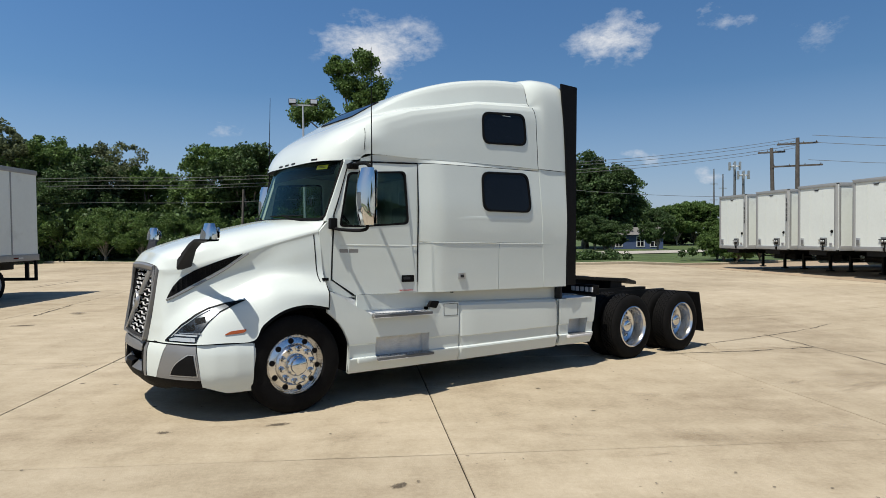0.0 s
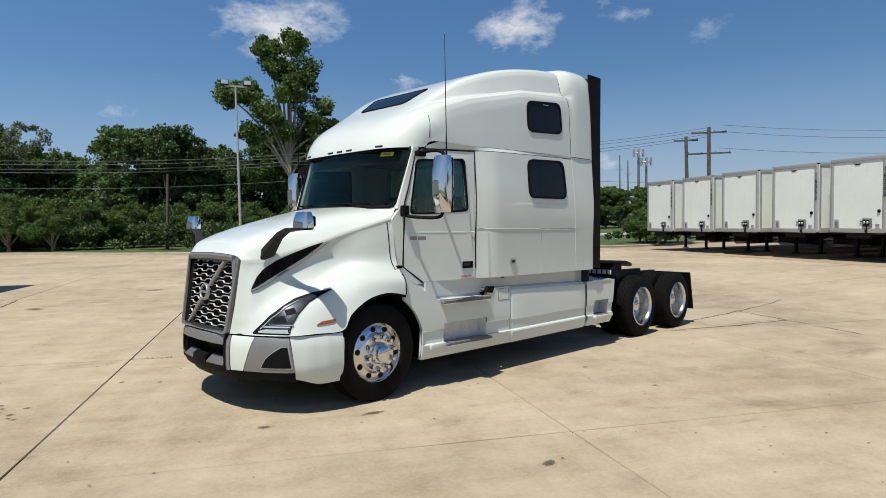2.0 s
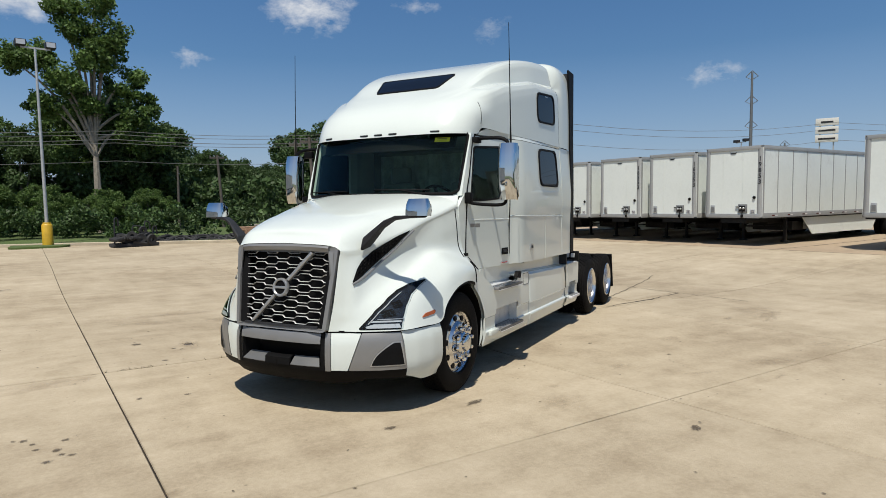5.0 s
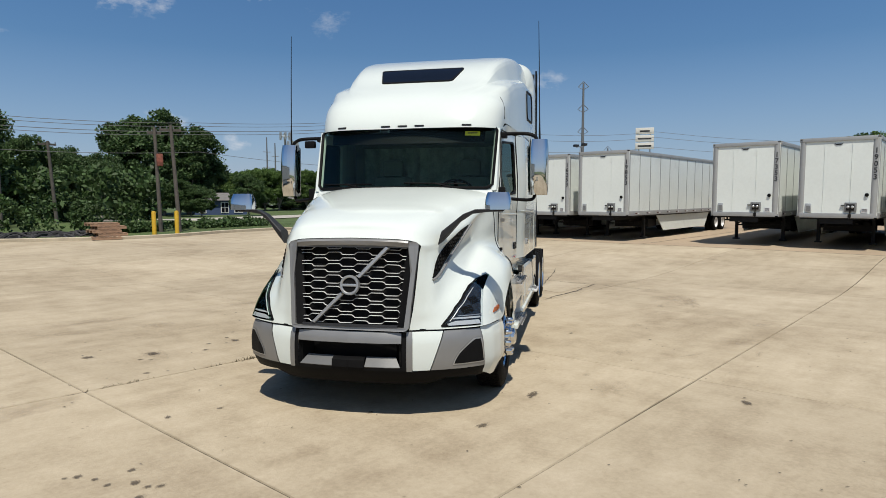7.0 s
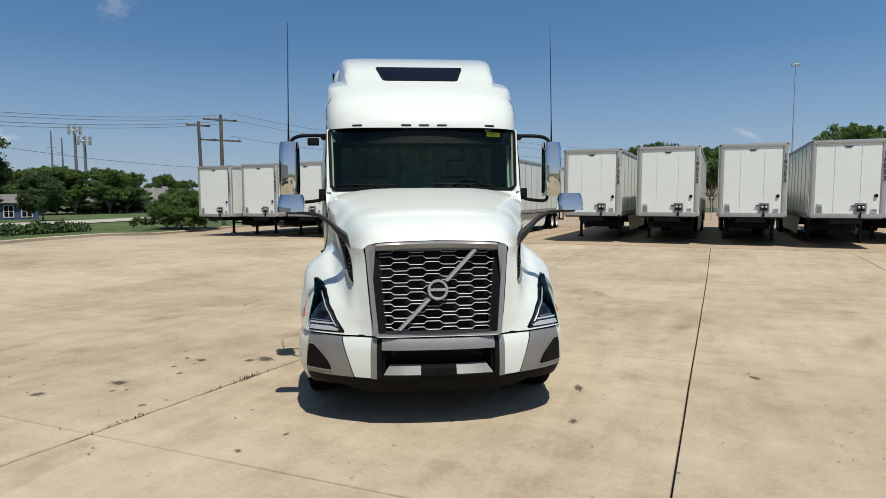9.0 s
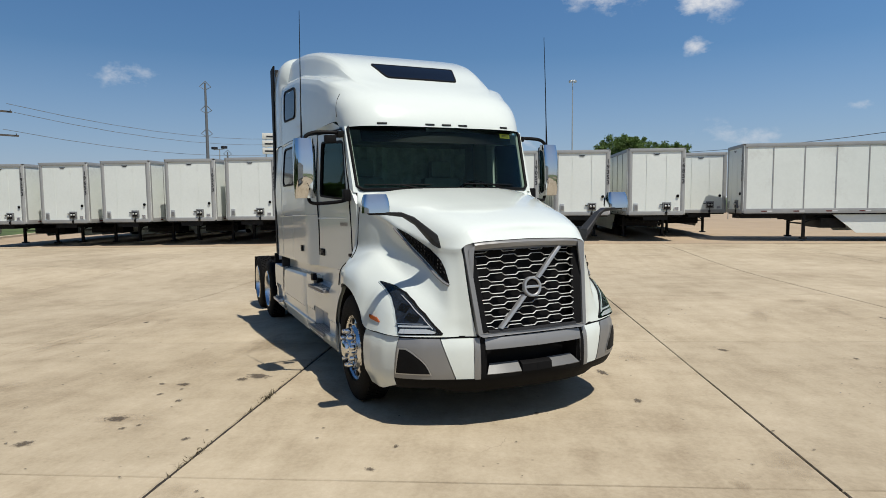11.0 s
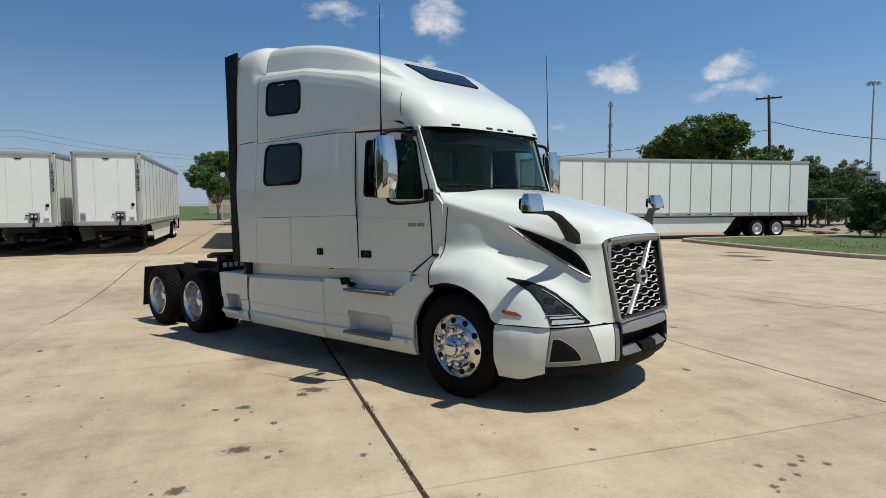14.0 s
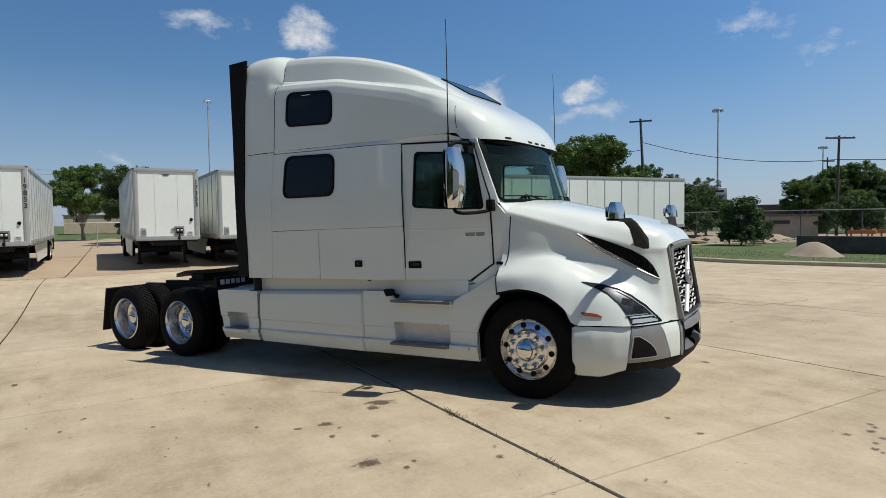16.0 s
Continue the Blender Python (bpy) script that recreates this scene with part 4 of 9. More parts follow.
# -- cab sides
for s in (1, -1):
    door_out = [(-0.72, 1.178), (-0.462, 1.352), (-0.478, 2.06), (-0.648, 2.625), (-0.72, 2.655), (-1.517, 2.69), (-1.517, 1.178)]
    win = rounded([(-0.535, 1.925), (-0.640, 2.535), (-1.355, 2.595), (-1.39, 1.975), (-0.80, 1.93)], 0.06, 4)
    bm = bmesh.new()
    panel(bm, rounded(door_out, 0.015, 2), [win], on_side(s, 0.004), 0.05)
    ring = []
    for p, q in zip(door_out, door_out[1:]):
        steps = max(1, int(math.dist(p, q) / 0.12))
        ring += [(p[0] + (q[0] - p[0]) * k / steps, p[1] + (q[1] - p[1]) * k / steps) for k in range(steps)]
    ring = [Vector((x, s * (side_y(x, z) + 0.0035), z)) for x, z in ring]
    part("door_seal", tube(bmesh.new(), ring, 0.0066, 6, False), M_BLACK, truck, "black rubber seal round the door")
    door = part("door", bm, M_WHITE, truck, "white cab door with a dark side window")
    bm = bmesh.new()
    ring_panel(bm, win, 0.022, on_side(s, 0.007), 0.02)
    part("window_seal", bm, M_BLACK, door, "black rubber window seal")
    bm = bmesh.new()
    panel(bm, win, [], on_side(s, -0.012), 0.004)
    pane = part("window", bm, M_DOORGLASS, door, "tinted door glass")
    pane.visible_shadow = False
    bm = bmesh.new()
    panel(bm, rounded([(-1.31, 1.305), (-1.31, 1.385), (-1.47, 1.385), (-1.47, 1.305)], 0.012, 3), [], on_side(s, 0.010), 0.02)
    part("handle_plate", bm, M_BLACK, door, "black recessed door handle")
    bm = bmesh.new()
    panel(bm, rounded([(-1.33, 1.335), (-1.33, 1.365), (-1.41, 1.365), (-1.41, 1.335)], 0.008, 2), [], on_side(s, 0.022), 0.015)
    part("handle", bm, M_DARKGREY, door)
    bm = bmesh.new()
    panel(bm, rounded([(-0.545, 1.645), (-0.545, 1.685), (-0.645, 1.685), (-0.645, 1.645)], 0.004, 2), [], on_side(s, 0.009), 0.01)
    part("nameplate", bm, M_SILVER, door, "small silver nameplate")
    bm = bmesh.new()
    panel(bm, rounded([(-0.655, 1.645), (-0.655, 1.685), (-0.765, 1.685), (-0.765, 1.645)], 0.004, 2), [], on_side(s, 0.009), 0.01)
    part("nameplate", bm, M_SILVER, door, "small silver nameplate")
    bm = bmesh.new()
    sheet(bm, [[(x, s * (side_y(x, z) + 0.0045 + k), z) for z, k in ((1.718, 0), (1.728, 0.006), (1.742, 0))] for x in np.linspace(-0.55, -1.50, 6)])
    part("crease_line", bm, M_WHITE, door)
    if s > 0:
        bm = bmesh.new()
        panel(bm, [(-1.28, 1.197), (-1.28, 1.222), (-1.50, 1.222), (-1.50, 1.197)], [], on_side(s, 0.006), 0.003)
        sticker = part("sticker", bm, M_REFLECT, door, "small sticker with red lettering")
        me = text_mesh("FIRE EXTINGUISHER INSIDE", 0.019, 0.0008)
        ob = new("sticker_lettering", me)
        me.materials.append(M_REDPRINT)
        ob.parent = sticker
        ob.matrix_local = Matrix.Translation((-1.39, s * (side_y(-1.39, 1.21) + 0.0075), 1.21)) @ pose(0, 0, 0, 90, 0, 180)
    # cowl panel between door and hood
    bm = bmesh.new()
    panel(bm, [(-0.315, 1.87), (-0.466, 2.05), (-0.450, 1.335), (-0.44, 1.25), (-0.345, 1.25), (-0.345, 1.46), (-0.33, 1.70)], [], on_side(s, 0.0), 0.04)
    part("cowl_panel", bm, M_WHITE, truck)
    gap = [Vector((lerp([(1.33, -0.305), (1.40, -0.290), (1.84, -0.262)], z), s * (HOOD_Y(lerp([(1.33, -0.305), (1.40, -0.290), (1.84, -0.262)], z), z) + 0.001), z)) for z in np.linspace(1.335, 1.84, 18)]
    part("hood_gap", tube(bmesh.new(), gap, 0.0055, 6), M_BLACK, truck, "dark gap between hood and cowl")
    rear_low = [Vector((p.x - 0.004, s * (p.y + 0.003), p.z)) for p in half[0] if 1.065 < p.z < 1.30]
    part("fender_gap", tube(bmesh.new(), rear_low, 0.0065, 6), M_BLACK, truck, "dark gap between fender and step fairing")
    bm = bmesh.new()
    panel(bm, [(-0.34, 1.36), (-0.455, 1.338), (-0.715, 1.162), (-0.77, 1.145), (-0.64, 1.155), (-0.34, 1.27)], [], lambda u, v, d: Vector((u, s * (1.062 - d), v)), 0.04)
    part("sill_panel", bm, M_WHITE, truck)
    bm = boxes(((-0.40, s * 1.06 if s > 0 else -1.10, 1.345), (-0.33, s * 1.06 + 0.04 if s > 0 else -1.06, 1.375)), bevel=0.004)
    part("hood_latch", bm, M_BLACK, truck, "black rubber hood latch")
    # sleeper panels
    low_edge = lambda x: 1.178
    xs = lambda v: lerp([(1.18, -3.535), (2.76, -3.425)], 1.18 + 1.57 * v)
    bm = side_grid(bmesh.new(), s, -1.524, -2.716, 1.178, lambda x: 1.772, 14, 4, 0.002)
    part("sleeper_lower_panel", bm, M_WHITE, truck)
    bm = side_grid(bmesh.new(), s, -2.724, -3.53, 1.178, lambda x: 1.772, 6, 4, 0.003)
    part("locker_door", bm, M_WHITE, truck, "white luggage locker door")
    bm = side_grid(bmesh.new(), s, -1.524, lambda v: -3.53 + 0.09 * v, 1.7765, lambda x: seam_z(x) - 0.004, 16, 8, 0.002)
    part("sleeper_side", bm, M_WHITE, truck, "white sleeper side panel")
    bm = side_grid(bmesh.new(), s, lambda v: -3.537 + 0.10 * v, -3.965, 1.178, lambda x: 2.770, 6, 8, 0.006)
    part("rear_side_panel", bm, M_WHITE, truck)
    # raised belt line over the lower panels
    line = [Vector((x, s * (side_y(x, 1.77) + 0.001), 1.769 if x > -2.72 else 1.766)) for x in np.linspace(-1.53, -3.70, 30)]
    part("belt_ridge", tube(bmesh.new(), line, 0.0062, 6), M_WHITE, truck)
    # styling crease under the lower window
    bm = bmesh.new()
    pts = spline([(-1.75, 2.055, 0), (-2.3, 2.085, 0), (-2.95, 2.10, 0), (-3.23, 2.11, 0), (-3.31, 2.16, 0)], 4)
    sheet(bm, [[(p.x, s * (side_y(p.x, p.y) + 0.0025 - 0.004 * smoothstep(-2.3, -1.8, p.x) + k * smoothstep(-1.75, -2.3, p.x)), p.y + dz) for dz, k in ((-0.05, -0.002), (0.0, 0.0035), (0.02, -0.002))] for p in pts])
    part("side_crease", bm, M_WHITE, truck)
    # vent hatch
    bm = bmesh.new()
    panel(bm, rounded([(-2.065, 1.325), (-2.065, 1.40), (-2.165, 1.40), (-2.165, 1.325)], 0.008, 2), [], on_side(s, 0.018), 0.03)
    hatch = part("side_latch", bm, M_GRILLE if s > 0 else M_BLACK, truck, "small square metal locker latch")
    bm = bmesh.new()
    panel(bm, rounded([(-2.09, 1.345), (-2.09, 1.38), (-2.14, 1.38), (-2.14, 1.345)], 0.006, 2), [], on_side(s, 0.024), 0.01)
    part("latch_knob", bm, M_DARKGREY, hatch)
    # lower window
    for corners, name in (([(-2.435, 2.165), (-2.425, 2.668), (-3.225, 2.70), (-3.275, 2.175)], "lower"),):
        o = rounded(corners, 0.125, 6)
        bm = bmesh.new()
        panel(bm, o, [], on_side(s, 0.008), 0.02)
        w = part("sleeper_window", bm, M_TINT, truck, "dark tinted sleeper window in a black rubber frame")
        bm = bmesh.new()
        ring_panel(bm, o, 0.024, on_side(s, 0.018), 0.02)
        part("window_frame", bm, M_BLACK, w)
    # rocker below the cab
    bm = bmesh.new()
    box(bm, (-3.98, s * 1.055 - 0.03, 1.0), (-0.75, s * 1.055 + 0.03, 1.176))
    part("rocker", bm, M_WHITE, truck)
    # black rubber side extender
    bm = bmesh.new()
    rows = []
    for z in np.linspace(1.19, 3.985, 12):
        xf = lerp([(1.19, -3.968), (2.75, -3.955), (3.4, -3.90), (3.985, -3.825)], z)
        y = 1.252 - 0.010 * smoothstep(2.2, 3.0, z)
        rows.append([(xf, s * y, z), (-4.16, s * (y - 0.01), z)])
    sheet(bm, rows, (0, -s * 0.025, 0))
    part("side_extender", bm, M_BLACK, truck, "black rubber side extender behind the sleeper")

# -- roof fairing
ROOF = [(-0.80, 1.05, 2.700, -0.365, 2.660), (-0.82, 1.055, 2.725, -0.385, 2.735), (-0.85, 1.06, 2.748, -0.435, 2.835), (-0.90, 1.07, 2.758, -0.51, 2.935),
        (-0.97, 1.08, 2.76, -0.60, 3.018), (-1.05, 1.09, 2.76, -0.70, 3.092), (-1.15, 1.10, 2.757, -0.83, 3.175), (-1.30, 1.115, 2.755, -1.02, 3.29), (-1.5, 1.135, 2.752, -1.35, 3.505),
        (-1.72, 1.155, 2.754, -1.70, 3.67), (-2.1, 1.18, 2.76, -2.2, 3.825), (-2.6, 1.2, 2.765, -2.75, 3.925), (-3.0, 1.21, 2.77, -3.05, 3.96), (-3.42, 1.215, 2.772, -3.20, 3.965)]
CAP = [(-3.43, 1.223, 2.775, -3.21, 3.985), (-3.55, 1.226, 2.776, -3.36, 4.035), (-3.75, 1.226, 2.776, -3.62, 4.06), (-3.90, 1.224, 2.776, -3.82, 4.055), (-3.97, 1.218, 2.778, -3.92, 4.02)]


def crease_z(x):
    return lerp([(-3.3, 3.61), (-2.4, 3.535), (-1.45, 3.325), (-1.1, 3.20), (-0.9, 3.12), (-0.7, 3.03)], x)


def deck_half(x):
    return lerp([(-3.4, 1.125), (-2.5, 1.075), (-1.8, 0.995), (-1.35, 0.91), (-1.05, 0.81), (-0.8, 0.70)], x)


def even(line, n):
    """A polyline cut into n equal steps."""
    d = np.r_[0, np.cumsum([math.dist(a, b) for a, b in zip(line, line[1:])])]
    t = np.linspace(0, d[-1], n + 1)
    return list(zip(np.interp(t, d, [p[0] for p in line]), np.interp(t, d, [p[1] for p in line])))


def cut(line, counts):
    """A polyline cut into a number of equal steps for each of its legs."""
    out = [line[0]]
    for a, b, n in zip(line, line[1:], counts):
        out += [(a[0] + (b[0] - a[0]) * i / n, a[1] + (b[1] - a[1]) * i / n) for i in range(1, n + 1)]
    return out


def roof_section(st, deck=True, n=60):
    xb, yb, zb, xc, zc = st
    ell = []
    for k in range(121):
        a = math.pi / 2 * k / 120
        e = 0.32 if deck else 0.22
        ell.append((yb * max(math.cos(a), 0) ** e, zb + (zc - zb) * max(math.sin(a), 0) ** e))
    ell = even(ell, n)
    k = smoothstep(-0.60, -0.98, xc) if deck else 0.0
    if k > 0:
        xm = 0.6 * xb + 0.4 * xc
        zr, yd = min(crease_z(xm), zc - 0.035), deck_half(xm)
        h = zc - zr
        prof = [(yb, zb), (yb - 0.002, zb + 0.3 * (zr - zb)), (yb - 0.010, zr - 0.16), (yb - 0.022, zr - 0.07), (yb - 0.042, zr - 0.018), (yb - 0.075, zr + 0.002), (yd + 0.012, zr + 0.010 + 0.08 * min(h, 0.15)), (yd, zr + 0.018 + 0.12 * min(h, 0.15)),
                (yd - 0.04 * min(1, h / 0.2), zr + 0.70 * h), (yd - 0.06, zr + 0.84 * h), (yd - 0.095, zr + 0.93 * h), (yd - 0.15, zr + 0.97 * h), (yd - 0.32, zr + 0.993 * h), (0, zc)]
        prof = cut(prof, (5, 6, 5, 4, 3, 4, 3, 8, 4, 5, 4, 4, 5))
        ell = [(p[0] * (1 - k) + q[0] * k, p[1] * (1 - k) + q[1] * k) for p, q in zip(ell, prof)]
    return [Vector((xb + (xc - xb) * math.sqrt(max(0.0, 1 - min(1.0, y / yb) ** 5)), y, z)) for y, z in ell]


def mirror_row(r):
    return [Vector((p.x, -p.y, p.z)) for p in r[:-1]] + r[::-1]


dense = list(zip(spline([st[:3] for st in ROOF], 4), spline([(st[3], st[4], 0) for st in ROOF], 4)))
roof_rows = [mirror_row(roof_section((a.x, a.y, a.z, b.x, b.y))) for a, b in dense]
bm = bmesh.new()
sheet(bm, roof_rows)
ROOF_Y = flank(dense_points([r[62:] for r in roof_rows], lambda g: (g[:, 1] > 0.95) & (g[:, 2] < 3.7), 2))
part("roof_fairing", bm, M_WHITE, truck, "tall white aerodynamic roof fairing with a sun visor lip", angle=28)
bm = bmesh.new()
cap_d = list(zip(spline([st[:3] for st in CAP], 3), spline([(st[3], st[4], 0) for st in CAP], 3)))
cap_rows = [mirror_row(roof_section((a.x, a.y, a.z, b.x, b.y), False)) for a, b in cap_d]
joint = [p + Vector((-0.010, 0, 0)) for p in roof_rows[-1]]
for k, f in ((0, 0.0), (1, 0.45), (2, 0.8), (3, 0.95)):
    cap_rows[k] = [Vector((q.x, j.y + (q.y - j.y) * f, j.z + (q.z - j.z) * f)) if k else j for j, q in zip(joint, cap_rows[k])]
sheet(bm, cap_rows)
part("roof_rear_cap", bm, M_WHITE, truck, "white rear cap of the roof", angle=50)
bm = bmesh.new()
sheet(bm, [[(x, y, z) for y in (-1.2, 1.2)] for x, z in ((-3.9, 1.0), (-3.9, 3.95))], (-0.03, 0, 0))
part("cab_back_wall", bm, M_DARKGREY, truck)
# ledge under the fairing
for s in (1, -1):
    bm = bmesh.new()
    sheet(bm, [[(x, s * lerp([(-3.42, 1.215), (-2.1, 1.18), (-1.3, 1.115), (-0.8, 1.05)], x), lerp([(-3.42, 2.772), (-1.5, 2.752), (-0.97, 2.76), (-0.8, 2.70)], x)), (x, s * (side_y(x, 2.7) - 0.005), seam_z(x) + 0.004)] for x in np.linspace(-0.80, -3.42, 16)], (0, -s * 0.03, 0))
    part("roof_ledge", bm, M_WHITE, truck)
    line = [Vector((x, s * (ROOF_Y(x, z) + 0.001), z)) for x, z in ((-0.838, 2.80), (-0.842, 2.86), (-0.850, 2.93), (-0.862, 3.00), (-0.872, 3.05))]
    part("visor_joint", tube(bmesh.new(), line, 0.0038, 6), M_BLACK, truck, "dark joint between visor and roof side")
    # upper sleeper window
    def on_roof(u, v, d, s=s):
        return Vector((u, s * (ROOF_Y(u, v) - d), v))
    o = rounded([(-2.46, 3.02), (-2.445, 3.425), (-3.165, 3.485), (-3.205, 3.06)], 0.115, 6)
    bm = bmesh.new()
    panel(bm, o, [], lambda u, v, d: on_roof(u, v, d - 0.004), 0.03)
    w = part("upper_window", bm, M_TINT, truck, "dark tinted upper bunk window in a black rubber frame")
    bm = bmesh.new()
    ring_panel(bm, o, 0.024, lambda u, v, d: on_roof(u, v, d - 0.012), 0.03)
    part("window_frame", bm, M_BLACK, w)
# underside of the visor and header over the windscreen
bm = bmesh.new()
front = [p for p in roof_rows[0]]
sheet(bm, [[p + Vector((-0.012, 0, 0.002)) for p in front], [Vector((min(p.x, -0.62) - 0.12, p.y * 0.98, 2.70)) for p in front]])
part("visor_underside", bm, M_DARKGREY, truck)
def lip_x(y, z):
    """Where the front of the fairing stands at a height just over the lip."""
    pts = []
    for r in roof_rows[:9]:
        i = min(range(60, len(r)), key=lambda j: abs(r[j].y - abs(y)))
        pts.append((r[i].z, r[i].x))
    pts.sort()
    return float(np.interp(z, [q[0] for q in pts], [q[1] for q in pts]))


for y in (-0.705, -0.19, 0.0, 0.19, 0.705):
    x, dx = lip_x(y, 2.686), lip_x(abs(y) + 0.05, 2.686) - lip_x(abs(y) - 0.05, 2.686) if y else 0.0
    turn = Matrix.Translation((x, y, 2.686)) @ pose(0, 0, 0, 0, 0, math.degrees(math.atan2(-dx, 0.1)) * (1 if y > 0 else -1))
    bm = box(bmesh.new(), (-0.03, -0.052, -0.010), (0.006, 0.052, 0.010), 0.004, turn)
    lamp = part("marker_lamp", bm, M_BLACK, truck, "small roof marker lamp")
    bm = box(bmesh.new(), (0.006, -0.042, -0.005), (0.009, 0.042, 0.005), 0.0, turn)
    part("lens", bm, M_DARKGREY, lamp)

# -- skylight
sky_line = rounded([(-1.005, -0.43), (-1.005, 0.43), (-1.345, 0.525), (-1.345, -0.525)], 0.05, 5)
deck_pts = np.array([(p.x, p.z, p.y) for r in roof_rows for p in r if abs(p.y) < 0.75 and -1.7 < p.x < -0.7])
deck_z = flank(deck_pts)
bm = bmesh.new()
rows = []
for t in np.linspace(0, 1, 9):
    x = -1.005 - 0.34 * t
    hw = (0.43 + 0.095 * t) - 0.022 * max(0.0, abs(2 * t - 1) - 0.7) / 0.3
    rows.append([Vector((x, hw * k, deck_z(x, hw * k) + 0.012)) for k in np.linspace(-1, 1, 13)])
sheet(bm, rows, (-0.02, 0, -0.03))
skylight = part("skylight", bm, M_TINT, truck, "wide dark skylight in the roof fairing")
bm = bmesh.new()
ring_panel(bm, sky_line, 0.012, lambda u, v, d: Vector((u, v, deck_z(u, v) + 0.016 - d)), 0.03)
part("skylight_seal", bm, M_BLACK, skylight)

# -- windscreen, pillars and wipers
def on_screen(t, q, proud=0.0):
    """t across -1..1, q from the lower edge 0 to the upper 1."""
    bulge = 1 - abs(t) ** 2.4
    x = (-0.41 - 0.215 * q) + (0.27 - 0.04 * q) * bulge
    return Vector((x + proud, t * (1.0 + 0.03 * q), 2.015 + 0.675 * q + 0.01 * proud))


bm = sheet(bmesh.new(), [[on_screen(t, q) for t in np.linspace(-0.97, 0.97, 25)] for q in np.linspace(0.0, 1.0, 6)])
screen = part("windscreen", bm, M_GLASS, truck, "large one-piece windscreen in a black seal")
screen.visible_shadow = False
bm = bmesh.new()
rim = [on_screen(t, -0.01, 0.006) for t in np.linspace(-0.93, 0.93, 21)] + [on_screen(0.985, q, 0.004) for q in np.linspace(0.05, 0.93, 8)] + [on_screen(t, 0.985, -0.016) for t in np.linspace(0.96, -0.96, 21)] + [on_screen(-0.985, q, 0.004) for q in np.linspace(0.93, 0.05, 8)]
tube(bm, rim + rim[:1], 0.017, 6, False)
part("windscreen_seal", bm, M_BLACK, screen, "black rubber seal")
bm = bmesh.new()
sheet(bm, [[on_screen(t, q - 0.02 + 0.05 * abs(t) ** 3, -0.05) for t in np.linspace(-0.86, 0.86, 15)] for q in (0.735, 0.80, 0.92)], (-0.006, 0, 0))
part("visor_band", bm, M_BLACK, screen, "dark sun visor behind the top of the glass")
bm = bmesh.new()
sheet(bm, [[on_screen(t, q, 0.004) for t in (0.665, 0.815)] for q in (0.835, 0.905)], (-0.003, 0, 0))
part("windscreen_tag", bm, M_YELLOWTAG, screen, "yellow stock tag with illegible marks")
bm = bmesh.new()
for q in (0.858, 0.880):
    sheet(bm, [[on_screen(t, q + dq, 0.008) for t in (0.69, 0.79)] for dq in (0, 0.009)], (-0.003, 0, 0))
part("tag_marks", bm, M_PRINT, screen)
for s in (1, -1):
    bm = bmesh.new()
    rows = []
    for q in np.linspace(-0.05, 0.965, 9):
        a = on_screen(s * 0.975, q)
        b = Vector((lerp([(-0.05, -0.455), (0.1, -0.475), (1.02, -0.70)], q), s * lerp([(-0.05, 1.05), (1.02, 1.045)], q), a.z + 0.01))
        mid = (a + b) / 2 + Vector((0.03, s * 0.018, 0))
        rows.append([a, mid, b])
    sheet(bm, rows, (-0.03, -s * 0.02, 0))
    part("screen_pillar", bm, M_WHITE, truck, "white windscreen pillar")
    bm = bmesh.new()
    pv = on_screen(0.50 * s + 0.12, -0.01, 0.02)
    tip = on_screen(0.50 * s - 0.42, 0.045, 0.022)
    mid = on_screen(0.50 * s - 0.10, 0.06, 0.03)
    tube(bm, [pv, mid], 0.010, 6)
    tube(bm, [on_screen(0.50 * s + t, 0.055 - 0.02 * t, 0.016) for t in np.linspace(0.22, -0.42, 9)], 0.007, 5)
    part("wiper", bm, M_BLACK, truck, "black wiper at the foot of the windscreen")

rear_edge = [p for p in full[0] if abs(p.y) < 1.02 and p.z > 1.84]
bm = sheet(bmesh.new(), [[p + Vector((0.01, 0, -0.010)) for p in rear_edge], [(p + on_screen(max(-0.985, min(0.985, p.y)), -0.02)) / 2 + Vector((0, 0, -0.012)) for p in rear_edge], [on_screen(max(-0.985, min(0.985, p.y)), -0.02, -0.01) for p in rear_edge]])
part("scuttle", bm, M_WHITE, truck)

# -- cab interior
cabin = part("cabin_shell", sheet(sheet(bmesh.new(), [[(x, y, 1.15) for y in (-1.02, 1.02)] for x in (-0.42, -3.9)]), [[(-2.05, y, z) for y in (-1.15, 1.15)] for z in (1.15, 2.70)]), M_INTERIOR, truck)
bm = sheet(bmesh.new(), [[(x, y, 2.66) for y in (-1.03, 1.03)] for x in (-0.75, -2.1)])
part("headliner", bm, M_INTERIOR, cabin)
bm = bmesh.new()
rows = [[(-2.0 + 0.03 * math.sin(k * 1.1), y, z) for k, y in enumerate(np.linspace(-1.0, 1.0, 61))] for z in (1.2, 2.62)]
sheet(bm, rows)
part("sleeper_curtain", bm, M_CURTAIN, cabin, "grey pleated sleeper curtain")
bm = bmesh.new()
sheet(bm, [[Vector((x + (0.24 * (1 - (y / 1.05) ** 2) if k < 2 else 0.1 * (1 - (y / 1.05) ** 2)), y, z)) for y in np.linspace(-0.97, 0.97, 11)] for k, (x, z) in enumerate(((-0.44, 1.98), (-0.66, 2.0), (-0.80, 1.94), (-0.82, 1.55)))])
part("dashboard", bm, M_INTERIOR, cabin, "dark grey dashboard")
bm = bmesh.new()
wheel_m = Matrix.Translation((-0.86, 0.52, 1.93)) @ pose(0, 0, 0, 0, -58, 0)
tube(bm, [wheel_m @ Vector((0.22 * math.cos(a), 0.22 * math.sin(a), 0)) for a in np.linspace(0, 2 * math.pi, 29)], 0.016, 6, False)
